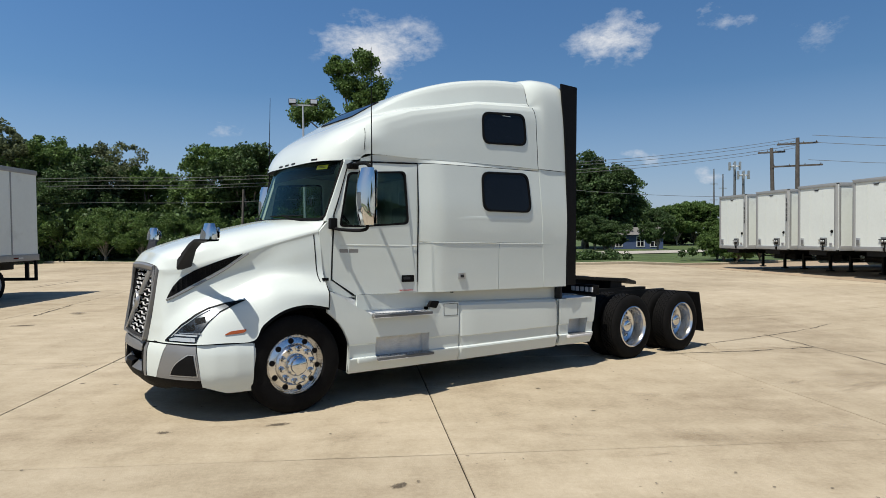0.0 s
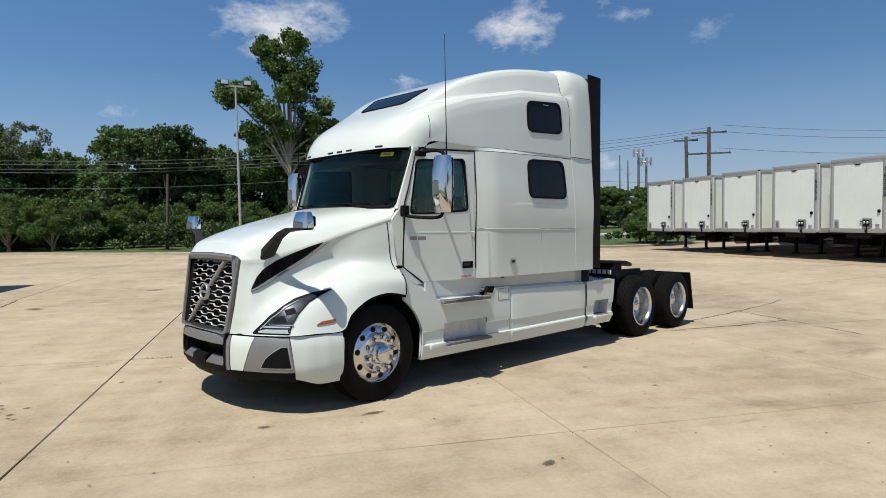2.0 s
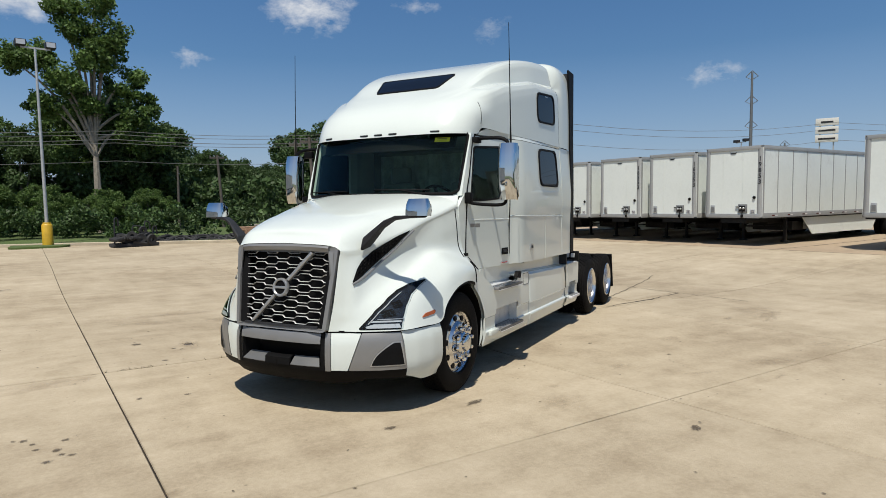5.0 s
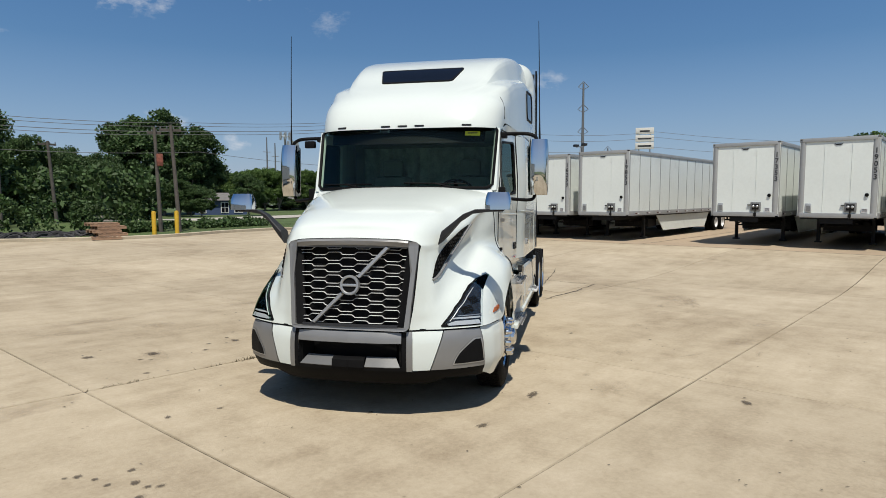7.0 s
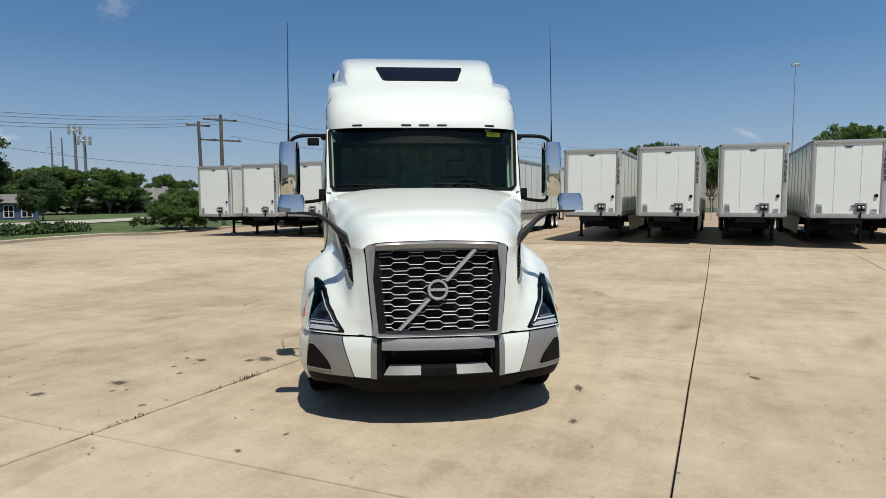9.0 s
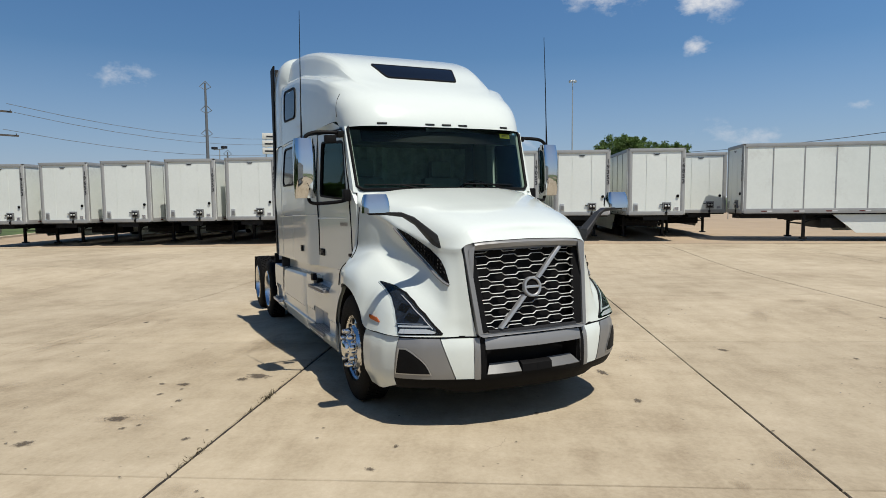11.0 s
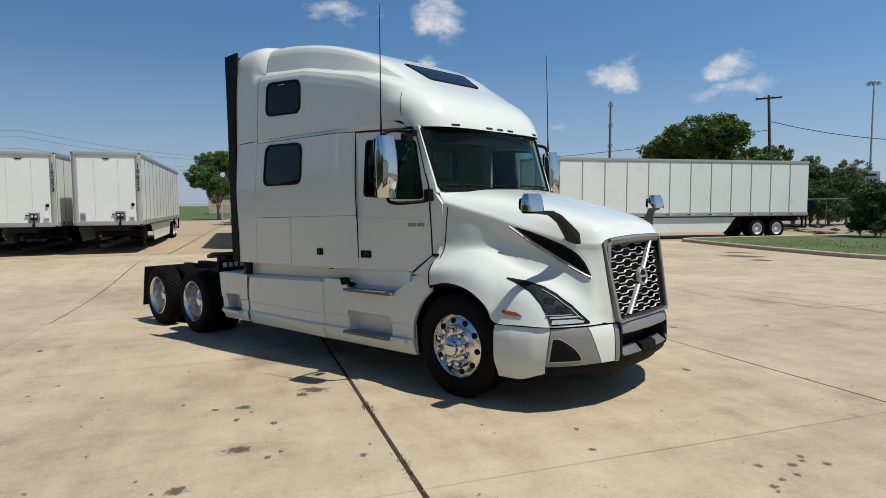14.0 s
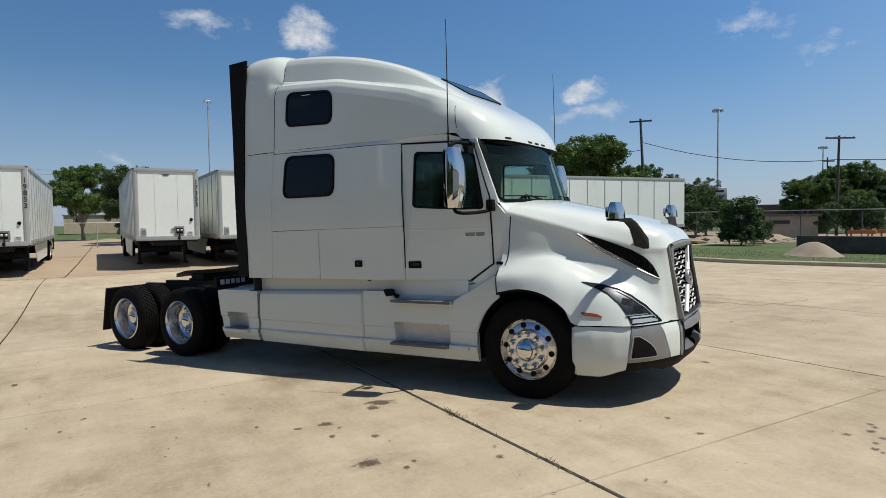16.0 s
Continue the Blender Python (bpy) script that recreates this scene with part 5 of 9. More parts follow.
tube(bm, [wheel_m @ Vector((-0.2, 0, 0)), wheel_m @ Vector((0.2, 0, 0))], 0.02, 6)
tube(bm, [wheel_m @ Vector((0, 0, 0)), wheel_m @ Vector((0, -0.2, 0))], 0.02, 6)
tube(bm, [wheel_m @ Vector((0, 0, 0)), wheel_m @ Vector((0, 0, -0.3))], 0.04, 8)
part("steering_wheel", bm, M_BLACK, cabin, "black steering wheel")
for y in (0.52, -0.52):
    bm = bmesh.new()
    box(bm, (-1.75, y - 0.27, 1.45), (-1.2, y + 0.27, 1.62), 0.05)
    box(bm, (-1.86, y - 0.26, 1.6), (-1.68, y + 0.26, 2.22), 0.06)
    box(bm, (-1.84, y - 0.14, 2.22), (-1.72, y + 0.14, 2.44), 0.05)
    part("cab_seat", bm, M_INTERIOR, cabin, "dark grey driver's seat with headrest")

# -- door mirrors and antennas
for s in (1, -1):
    bm = bmesh.new()
    rows = []
    for t in np.linspace(0, 1, 9):
        z = 1.94 + 0.60 * t
        sc = 1 - 0.10 * abs(2 * t - 1) ** 5
        cx, cy = -0.675, 1.455
        rows.append([Vector((cx + 0.125 * sc * (1 - 0.30 * (2 * t - 1) ** 2) * (1.0 if math.cos(a) > 0 else 0.35) * math.copysign(abs(math.cos(a)) ** 0.95, math.cos(a)), s * (cy + 0.112 * sc * math.copysign(abs(math.sin(a)) ** 0.62, math.sin(a))), z)) for a in np.linspace(0, 2 * math.pi, 33)[:-1]])
        rows[-1].append(rows[-1][0])
    sheet(bm, rows)
    vs = [v for v in bm.verts]
    bm.faces.new(vs[:32])
    bm.faces.new(vs[-33:-1])
    mirror = part("door_mirror", bm, M_CHROME, truck, "tall chrome door mirror on black tubular arms")
    bm = bmesh.new()
    panel(bm, rounded([(1.355, 2.13), (1.555, 2.13), (1.555, 2.525), (1.355, 2.525)], 0.03, 3), [], lambda u, v, d: Vector((-0.722 + d, s * u, v)), 0.004)
    part("mirror_glass", bm, M_CHROME, mirror, "main mirror glass")
    bm = bmesh.new()
    panel(bm, rounded([(1.355, 1.955), (1.555, 1.955), (1.555, 2.105), (1.355, 2.105)], 0.03, 3), [], lambda u, v, d: Vector((-0.722 + d, s * u, v)), 0.004)
    part("mirror_glass", bm, M_CHROME, mirror, "lower wide-angle mirror glass")
    bm = bmesh.new()
    tube(bm, spline([(-0.70, s * 1.04, 2.60), (-0.69, s * 1.12, 2.615), (-0.69, s * 1.33, 2.61), (-0.70, s * 1.42, 2.575), (-0.70, s * 1.43, 2.53)], 4), 0.020, 8)
    box(bm, (-0.75, s * 1.07 - 0.04, 2.57), (-0.63, s * 1.07 + 0.04, 2.63), 0.012)
    part("upper_arm", bm, M_BLACK, mirror, "black tubular upper arm")
    bm = bmesh.new()
    tube(bm, spline([(-0.45, s * 1.06, 1.93), (-0.48, s * 1.14, 1.90), (-0.60, s * 1.33, 1.885), (-0.68, s * 1.40, 1.90), (-0.69, s * 1.42, 1.95)], 4), 0.018, 8)
    box(bm, (-0.49, s * 1.085 - 0.035, 1.90), (-0.41, s * 1.085 + 0.035, 2.02), 0.012)
    part("lower_arm", bm, M_BLACK, mirror, "black tubular lower arm")
    bm = bmesh.new()
    tube(bm, [(-0.705, s * 1.465, 2.55), (-0.705, s * 1.463, 2.80), (-0.70, s * 1.455, 3.3), (-0.70, s * 1.445, 3.82)], [0.012, 0.006, 0.005, 0.003], 6)
    part("antenna", bm, M_BLACK, truck, "thin black whip antenna")
    if s < 0:
        bm = boxes(((-0.66, -1.25, 2.50), (-0.60, -1.13, 2.58)), bevel=0.01)
        part("spotter_mirror", bm, M_BLACK, truck, "small black look-down mirror")

# -- lower side fairings with steps
FOLDS = [(0.30, 1.150), (0.335, 1.172), (0.40, 1.196), (0.468, 1.214), (0.490, 1.214), (0.500, 1.190), (0.56, 1.187), (0.632, 1.190), (0.648, 1.202), (0.70, 1.204), (0.90, 1.200), (1.30, 1.178)]


def fair(s, proud=0.0):
    return lambda u, v, d: Vector((u, s * (lerp(FOLDS, v) + proud - d), v))


def folded(s, us, lo, hi, hole=None, shear=0.0):
    """A skirt panel that follows FOLDS: columns us, heights between lo(u) and hi(u), a hole (u0, u1, z0, z1), the rear edge raked by shear."""
    levels = [0.30, 0.335, 0.40, 0.468, 0.482, 0.490, 0.500, 0.56, 0.632, 0.648, 0.705, 0.80, 0.90, 0.96, 1.0, 1.05, 1.12, 1.25]
    f = fair(s)
    bm = bmesh.new()
    skins = []
    for d in (0.0, 0.035):
        grid = []
        for u in us:
            k = (u - us[0]) / (us[-1] - us[0])
            zs = [min(max(z, lo(u)), hi(u)) for z in levels]
            grid.append([bm.verts.new(f(u, z, d) + Vector((-shear * k * (z - 0.345), 0, 0))) for z in zs])
        skins.append(grid)
    for grid in skins:
        for i in range(len(us) - 1):
            for j in range(len(levels) - 1):
                if hole and hole[1] - 1e-6 <= us[i + 1] and us[i] <= hole[0] + 1e-6 and hole[2] - 1e-6 <= levels[j] and levels[j + 1] <= hole[3] + 1e-6:
                    continue
                bm.faces.new((grid[i][j], grid[i + 1][j], grid[i + 1][j + 1], grid[i][j + 1]))
    bmesh.ops.remove_doubles(bm, verts=bm.verts, dist=0.0004)
    return bm


def arch_low(u):
    return 0.332 if u < -0.595 else 0.50 + math.sqrt(max(0.0, 0.615 ** 2 - u * u))


def step_top(u):
    return lerp([(-2.11, 1.045), (-1.70, 1.045), (-1.645, 0.952), (-0.885, 0.958), (-0.62, 1.10), (-0.385, 1.235), (-0.345, 1.20)], u)


for s in (1, -1):
    us = [-0.345, -0.385, -0.43, -0.48, -0.53, -0.57, -0.594, -0.5955, -0.62, -0.70, -0.80, -0.885, -0.932, -1.10, -1.30, -1.50, -1.655, -1.70, -1.85, -2.0, -2.096]
    bm = folded(s, us, arch_low, step_top, (-0.932, -1.655, 0.482, 0.705))
    fairing = part("step_fairing", bm, M_WHITE, truck, "white fairing with cab access steps behind the front wheel", angle=24)
    bm = bmesh.new()
    sheet(bm, [[(-0.932, s * 1.19, 0.705), (-0.95, s * 1.10, 0.700), (-1.60, s * 1.10, 0.700), (-1.655, s * 1.19, 0.705)], [(-0.932, s * 1.19, 0.478), (-0.95, s * 1.10, 0.478), (-1.63, s * 1.10, 0.478), (-1.655, s * 1.19, 0.478)]])
    sheet(bm, [[(-0.932, s * 1.19, 0.705), (-1.655, s * 1.19, 0.705)], [(-0.95, s * 1.10, 0.700), (-1.60, s * 1.10, 0.700)]])
    part("step_pocket", bm, M_PLATE, fairing, "checkered aluminium back of the step pocket")
    bm = boxes(((-1.68, min(s * 1.0, s * 1.262), 0.455), (-0.925, max(s * 1.0, s * 1.262), 0.482)), bevel=0.004)
    part("step", bm, M_TREAD, fairing, "grey aluminium tread step")
    bm = boxes(((-1.66, min(s * 1.09, s * 1.258), 0.930), (-0.875, max(s * 1.09, s * 1.258), 0.960)), bevel=0.004)
    part("upper_step", bm, M_TREAD, fairing, "grey aluminium upper tread step")
    me = finish(box(bmesh.new(), (-0.014, -0.006, 0), (0.014, 0.006, 0.004)), "tread_stud", M_POLISHED)
    for z, x0, x1, y0 in ((0.482, -1.66, -0.94, 1.15), (0.960, -1.64, -0.89, 1.14)):
        for r in range(4):
            for k in range(17):
                o = new("tread_stud", me)
                o.parent, o.matrix_local = fairing, Matrix.Translation((x0 + (x1 - x0) * (k + 0.3 + 0.4 * (r % 2)) / 17, s * (y0 + 0.028 * r), z))
    bm = sheet(bmesh.new(), [[(u, s * (lerp(FOLDS, step_top(u)) - 0.004), step_top(u) - 0.003), (u, s * 1.055, step_top(u) + 0.016)] for u in np.linspace(-0.36, -0.90, 12)], (0, 0, -0.012))
    part("fairing_cap", bm, M_WHITE, fairing)
    bm = boxes(((-0.925, min(s * 1.18, s * 1.245), 0.440), (-0.69, max(s * 1.18, s * 1.245), 0.498)), bevel=0.014)
    part("step_end", bm, M_WHITE, fairing)
    bm = boxes(((-2.09, min(s * 0.9, s * 1.185), 1.02), (-1.68, max(s * 0.9, s * 1.185), 1.046)), ((-1.66, min(s * 0.97, s * 0.99), 0.95), (-0.75, max(s * 0.97, s * 0.99), 1.17)))
    part("fairing_top", bm, M_WHITE, fairing)
    bm = bmesh.new()
    panel(bm, rounded([(-1.64, 1.005), (-1.69, 1.075), (-1.80, 1.067), (-1.755, 0.985)], 0.02, 3), [], fair(s, 0.012), 0.05)
    part("fuel_cap", bm, M_BLACK, fairing, "black filler cap")
    bm = bmesh.new()
    sheet(bm, [[(x, s * 1.165, 0.954), (x, s * 1.085, 0.972), (x, s * 1.070, 1.03), (x, s * 1.060, lerp([(-1.66, 1.095), (-0.80, 1.10), (-0.62, 1.165), (-0.50, 1.22)], x))] for x in np.linspace(-0.46, -1.66, 11)], (0, -s * 0.01, -0.01))
    part("step_ledge", bm, M_PLATE, fairing, "aluminium kick plate behind the upper step")
    if s > 0:
        bm = bmesh.new()
        ring_panel(bm, rounded([(-1.87, 0.885), (-1.87, 1.03), (-2.08, 1.03), (-2.08, 0.885)], 0.01, 2), 0.004, fair(s, 0.003), 0.01)
        part("filler_flap", bm, M_DARKGREY, fairing)
    for x0, x1, y, z in ((-1.68, -0.925, 1.262, 0.466), (-1.66, -0.875, 1.258, 0.943)):
        bm = boxes(((x0, min(s * y, s * (y + 0.008)), z - 0.018), (x1, max(s * y, s * (y + 0.008)), z + 0.017)), bevel=0.002)
        edge_ob = part("step_edge", bm, M_STRIP, fairing, "serrated grey step edge")
        # pale strip along the lower edge, standing for its bright highlight
        bm = boxes(((x0, min(s * y, s * (y + 0.011)), z - 0.020), (x1, max(s * y, s * (y + 0.011)), z - 0.012)))
        part("edge_bead", bm, M_REFLECT, edge_ob)
    # middle panel with its folds
    bm = bmesh.new()
    prof = [(1.075, 0.92), (1.045, 1.10), (1.03, 1.165), (1.0, 1.192), (0.80, 1.203), (0.625, 1.206), (0.612, 1.198), (0.50, 1.192), (0.485, 1.210), (0.468, 1.214), (0.33, 1.175), (0.31, 1.12)]
    rows = [[Vector((x, s * y, z - (0.035 * (x + 2.1) / -1.75 if z > 0.9 else -0.012 * (x + 2.1) / -1.75))) for z, y in prof] for x in (-2.104, -2.110, -2.120, -2.135, -2.155, -2.4, -2.7, -3.0, -3.3, -3.6, -3.811, -3.831, -3.846, -3.856, -3.862)]
    for row in rows:
        inset = 0.034 * (1 - min(1.0, min(-2.104 - row[0].x, row[0].x + 3.862) / 0.05)) ** 2
        for q in row:
            q.y -= s * inset
    sheet(bm, rows, (0, -s * 0.03, 0))
    for row in (rows[0], rows[-1]):
        bm.faces.new([bm.verts.new(p + Vector((0.004 if row is rows[-1] else -0.004, 0, 0))) for p in row] + [bm.verts.new((row[0].x, s * 0.95, 0.33))])
    part("tank_fairing", bm, M_WHITE, truck, "long white tank fairing", angle=25)
    # rear piece with a small step
    us = [-3.872, -3.95, -4.06, -4.25, -4.42, -4.50, -4.55]
    bm = folded(s, us, lambda u: 0.345, lambda u: 0.995, (-4.06, -4.42, 0.482, 0.705), 0.17)
    rear = part("rear_fairing", bm, M_WHITE, truck, "white rear fairing with a small step", angle=24)
    bm = bmesh.new()
    sheet(bm, [[(-4.06, s * 1.185, 0.72), (-4.08, s * 1.06, 0.71), (-4.45, s * 1.06, 0.71), (-4.48, s * 1.185, 0.72)], [(-4.05, s * 1.185, 0.478), (-4.06, s * 1.06, 0.478), (-4.44, s * 1.06, 0.478), (-4.46, s * 1.185, 0.478)]])
    part("step_pocket", bm, M_PLATE, rear, "checkered aluminium back of the small step")
    bm = boxes(((-4.50, min(s * 1.05, s * 1.265), 0.445), (-4.02, max(s * 1.05, s * 1.265), 0.485)), bevel=0.008)
    part("step", bm, M_REFLECT, rear, "white step ledge")
    bm = boxes(((-4.47, min(s * 1.08, s * 1.25), 0.485), (-4.08, max(s * 1.08, s * 1.25), 0.491)))
    part("tread_pad", bm, M_TREAD, rear, "grey tread pad")
    bm = boxes(((-4.55, min(s * 0.9, s * 1.205), 0.985), (-4.02, max(s * 0.9, s * 1.205), 1.008)), bevel=0.004)
    part("deck_step", bm, M_PLATE, rear, "aluminium tread step")
    bm = boxes(((-4.66, min(s * 0.80, s * 1.18), 0.96), (-3.87, max(s * 0.80, s * 1.18), 0.985)))
    part("fairing_top", bm, M_WHITE, rear)

# -- chassis
bm = bmesh.new()
for y in (-0.43, 0.43):
    box(bm, (-7.45, y - 0.04, 0.72), (0.9, y + 0.04, 0.98))
for x in (-7.4, -6.2, -5.0, -4.4, -3.0, -1.0):
    box(bm, (x - 0.06, -0.42, 0.76), (x + 0.06, 0.42, 0.94))
for x in (-5.53, -6.85):
    tube(bm, [(x, -1.0, 0.5), (x, 1.0, 0.5)], 0.09, 10)
    lathe(bm, [(0.0, -0.22), (0.16, -0.18), (0.22, 0), (0.16, 0.18), (0.0, 0.22)], 16, Matrix.Translation((x, 0, 0.52)) @ pose(0, 0, 0, 0, 90, 0))
    for y in (-0.5, 0.5):
        box(bm, (x - 0.35, y - 0.06, 0.50), (x + 0.45, y + 0.06, 0.60))
        lathe(bm, [(0.0, 0.0), (0.12, 0.0), (0.14, 0.1), (0.12, 0.2), (0.0, 0.2)], 14, Matrix.Translation((x - 0.4, y, 0.58)))
tube(bm, [(0, -0.95, 0.46), (0, 0.95, 0.46)], 0.07, 8)
box(bm, (-0.7, -0.40, 0.45), (0.9, 0.40, 1.15))
box(bm, (-3.8, -0.95, 0.40), (-1.0, 0.95, 0.90))
# unseen engine and radiator blocks, added to keep sun from leaking through the nose
box(bm, (-0.35, -0.585, 0.42), (1.12, 0.585, 1.30))
box(bm, (1.0, -0.48, 0.46), (1.10, 0.48, 1.36))
part("chassis", bm, M_STEEL, truck, "black steel frame rails and axles with unseen sun-blocking boxes")
bm = bmesh.new()
for k in range(7):
    x = -4.02 - 0.11 * k
    box(bm, (x - 0.04, -0.78, 0.985), (x + 0.04, 0.78, 1.005))
part("deck_plate", bm, M_PLATE, truck, "aluminium deck plate behind the cab")
# fifth wheel
bm = bmesh.new()
half_plate = [(-5.55, 0.18), (-5.62, 0.36), (-5.85, 0.46), (-6.35, 0.46), (-6.75, 0.36), (-6.95, 0.22), (-6.92, 0.10), (-6.45, 0.05)]
o = half_plate + [(x, -y) for x, y in half_plate[::-1]]
panel(bm, o, [], lambda u, v, d: Vector((u, v, 1.20 + 0.09 * (u + 6.2) / 0.7 * (1 if u < -6.4 else 0.35) - d)), 0.05)
box(bm, (-6.3, -0.40, 1.0), (-6.0, 0.40, 1.16))
box(bm, (-6.9, -0.46, 0.98), (-5.4, -0.36, 1.03))
box(bm, (-6.9, 0.36, 0.98), (-5.4, 0.46, 1.03))
part("fifth_wheel", bm, M_STEEL, truck, "greasy black fifth-wheel coupling plate")
# air-line board behind the cab with pale bars for its lettering
bm = boxes(((-4.74, -1.19, 1.02), (-4.68, 1.19, 1.165)), bevel=0.008)
board = part("tail_board", bm, M_BLACK, truck, "black cross board with a pale illegible marque")
for s in (1, -1):
    bm = bmesh.new()
    for k in range(5):
        y0 = 0.735 + 0.09 * k
        box(bm, (-4.685, s * y0 - 0.032, 1.06), (-4.672, s * y0 + 0.032, 1.13), 0.004)
    part("board_marks", bm, M_REFLECT, board)
    bm = bmesh.new()
    panel(bm, [(-7.395, 0.945), (-7.545, 0.275), (-7.515, 0.275), (-7.365, 0.945)], [], lambda u, v, d: Vector((u, s * (0.52 + d), v)), 0.68)
    flap = part("mud_flap", bm, M_BLACK, truck, "black rubber mud flap behind the drive wheels")
    bm = bmesh.new()
    tube(bm, [(-7.38, s * 0.42, 0.95), (-7.38, s * 1.20, 0.95)], 0.014, 6)
    part("flap_hanger", bm, M_STEEL, flap)
bm = boxes(((-7.48, -0.5, 0.78), (-7.44, 0.5, 0.92)))
tailbar = part("tail_bar", bm, M_STEEL, truck)
for y in (-0.4, 0.4):
    part("tail_lamp", lathe(bmesh.new(), [(0.05, 0), (0.05, 0.02), (0, 0.025)], 14, Matrix.Translation((-7.48, y, 0.85)) @ pose(0, 0, 0, 0, -90, 0)), M_RED, tailbar, "round red tail lamp")
# wheel-arch liners
for s in (1, -1):
    bm = bmesh.new()
    rows = [[Vector((0.0 + 0.62 * math.cos(a), s * y, 0.50 + 0.62 * math.sin(a))) for a in np.linspace(-0.15, math.pi + 0.25, 17)] for y in (0.62, 1.16)]
    sheet(bm, rows)
    part("arch_liner", bm, M_BLACK, truck)
    bm = boxes(((-0.62, min(s * 0.60, s * 0.64), 0.40), (0.62, max(s * 0.60, s * 0.64), 1.2)))
    part("inner_wing", bm, M_BLACK, truck)


# -- wheels: axis along local z, outside at +z
def make_tyre(bm, r, w, n=56):
    prof = [(0.295, -w * 0.36), (0.32, -w * 0.46), (0.40, -w * 0.5), (r - 0.05, -w * 0.46), (r - 0.015, -w * 0.42), (r, -w * 0.36), (r, w * 0.36), (r - 0.015, w * 0.42), (r - 0.05, w * 0.46), (0.40, w * 0.5), (0.32, w * 0.46), (0.295, w * 0.36)]
    lathe(bm, prof, n)
    return bm


def tread_blocks(bm, r, w, n, rows, depth=0.012):
    for j in range(rows):
        z0 = -w * 0.36 + w * 0.72 * j / rows
        z1 = z0 + w * 0.72 / rows * 0.82
        for k in range(n):
            a0 = 2 * math.pi * (k + 0.5 * (j % 2)) / n
            a1 = a0 + 2 * math.pi / n * 0.74
            sk = 0.3 * 2 * math.pi / n
            q = [bm.verts.new((rr * math.cos(a), rr * math.sin(a), z)) for rr in (r - 0.004, r + depth) for a, z in ((a0, z0), (a1, z0), (a1 + sk, z1), (a0 + sk, z1))]
            bm.faces.new(q[4:])
            for i in range(4):
                bm.faces.new((q[i], q[(i + 1) % 4], q[4 + (i + 1) % 4], q[4 + i]))
    return bm


ME_TYRE_F = finish(tread_blocks(make_tyre(bmesh.new(), 0.497, 0.28), 0.497, 0.28, 60, 5, 0.006), "tyre", M_RUBBER)
ME_TYRE_D = finish(tread_blocks(make_tyre(bmesh.new(), 0.487, 0.27), 0.487, 0.27, 40, 5, 0.016), "tyre", M_RUBBER)
# steer rim: dished outwards
rim_f = [(0.300, -0.09), (0.305, 0.085), (0.315, 0.105), (0.305, 0.112), (0.292, 0.098), (0.285, 0.080), (0.278, 0.088), (0.215, 0.104), (0.205, 0.116), (0.19, 0.133), (0.12, 0.136), (0.10, 0.130), (0.0, 0.13)]
ME_RIM_F = finish(lathe(bmesh.new(), rim_f, 48), "wheel", M_POLISHED)
rim_d = [(0.300, 0.10), (0.312, 0.118), (0.318, 0.130), (0.305, 0.138), (0.292, 0.125), (0.282, 0.085), (0.274, 0.0), (0.264, -0.06), (0.235, -0.088), (0.19, -0.099), (0.15, -0.10), (0.0, -0.10)]
ME_RIM_D = finish(lathe(bmesh.new(), rim_d, 48), "wheel", M_POLISHED)


ME_HOLE = finish(lathe(bmesh.new(), [(0.029, -0.018), (0.029, 0.0), (0.0, 0.0)], 16), "hand_hole", M_BLACK)
ME_NUT = finish(lathe(bmesh.new(), [(0.033, 0), (0.033, 0.010), (0.026, 0.014), (0.024, 0.05), (0.018, 0.066), (0, 0.071)], 12), "lug_nut", M_CHROME)
ME_HUB_F = finish(lathe(bmesh.new(), [(0.115, 0.0), (0.112, 0.030), (0.10, 0.048), (0.085, 0.055), (0.080, 0.085), (0.06, 0.100), (0, 0.106)], 32), "hub_cap", M_CHROME)
ME_HUB_D = finish(lathe(bmesh.new(), [(0.115, 0.0), (0.112, 0.09), (0.10, 0.125), (0.085, 0.14), (0.05, 0.152), (0, 0.155)], 32), "hub_cap", M_CHROME)


def wheel(x, y, s, z, kind, spin, inner=False):
    m = Matrix.Translation((x, s * y, z)) @ pose(0, 0, 0, -90 * s, 0, 0) @ pose(0, 0, 0, 0, 0, spin)
    w = new("wheel", ME_RIM_F if kind == "steer" else ME_RIM_D)
    w.parent, w.matrix_local = truck, m
    tagged(w, label="polished aluminium steer wheel with ten round hand holes" if kind == "steer" else "dished polished aluminium drive wheel")
    kids = [("tyre", ME_TYRE_F if kind == "steer" else ME_TYRE_D, Matrix())]
    if not inner:
        kids.append(("hub_cap", ME_HUB_F if kind == "steer" else ME_HUB_D, Matrix.Translation((0, 0, 0.13 if kind == "steer" else -0.10))))
        for k in range(10):
            a = 2 * math.pi * k / 10
            h = a + math.pi / 10
            ring, up = (0.246, 0.1045) if kind == "steer" else (0.224, -0.088)
            kids.append(("hand_hole", ME_HOLE, Matrix.Translation((ring * math.cos(h), ring * math.sin(h), up))))
            kids.append(("lug_nut", ME_NUT, Matrix.Translation((0.167 * math.cos(a), 0.167 * math.sin(a), 0.134 if kind == "steer" else -0.10))))
    for name, me, mm in kids:
        o = new(name, me)
        o.parent, o.matrix_local = w, mm


for s in (1, -1):
    wheel(0.0 if s > 0 else -0.045, 1.055, s, 0.500, "steer", 11)
    for x, spin in ((-5.53, 4), (-6.85, 21)):
        wheel(x, 1.085, s, 0.497, "drive", spin)
        wheel(x, 0.745, s, 0.497, "drive", spin, True)

# ---- the yard ----
PLANE_N = NEAR.to_3x3() @ Vector((0, 0, 1))


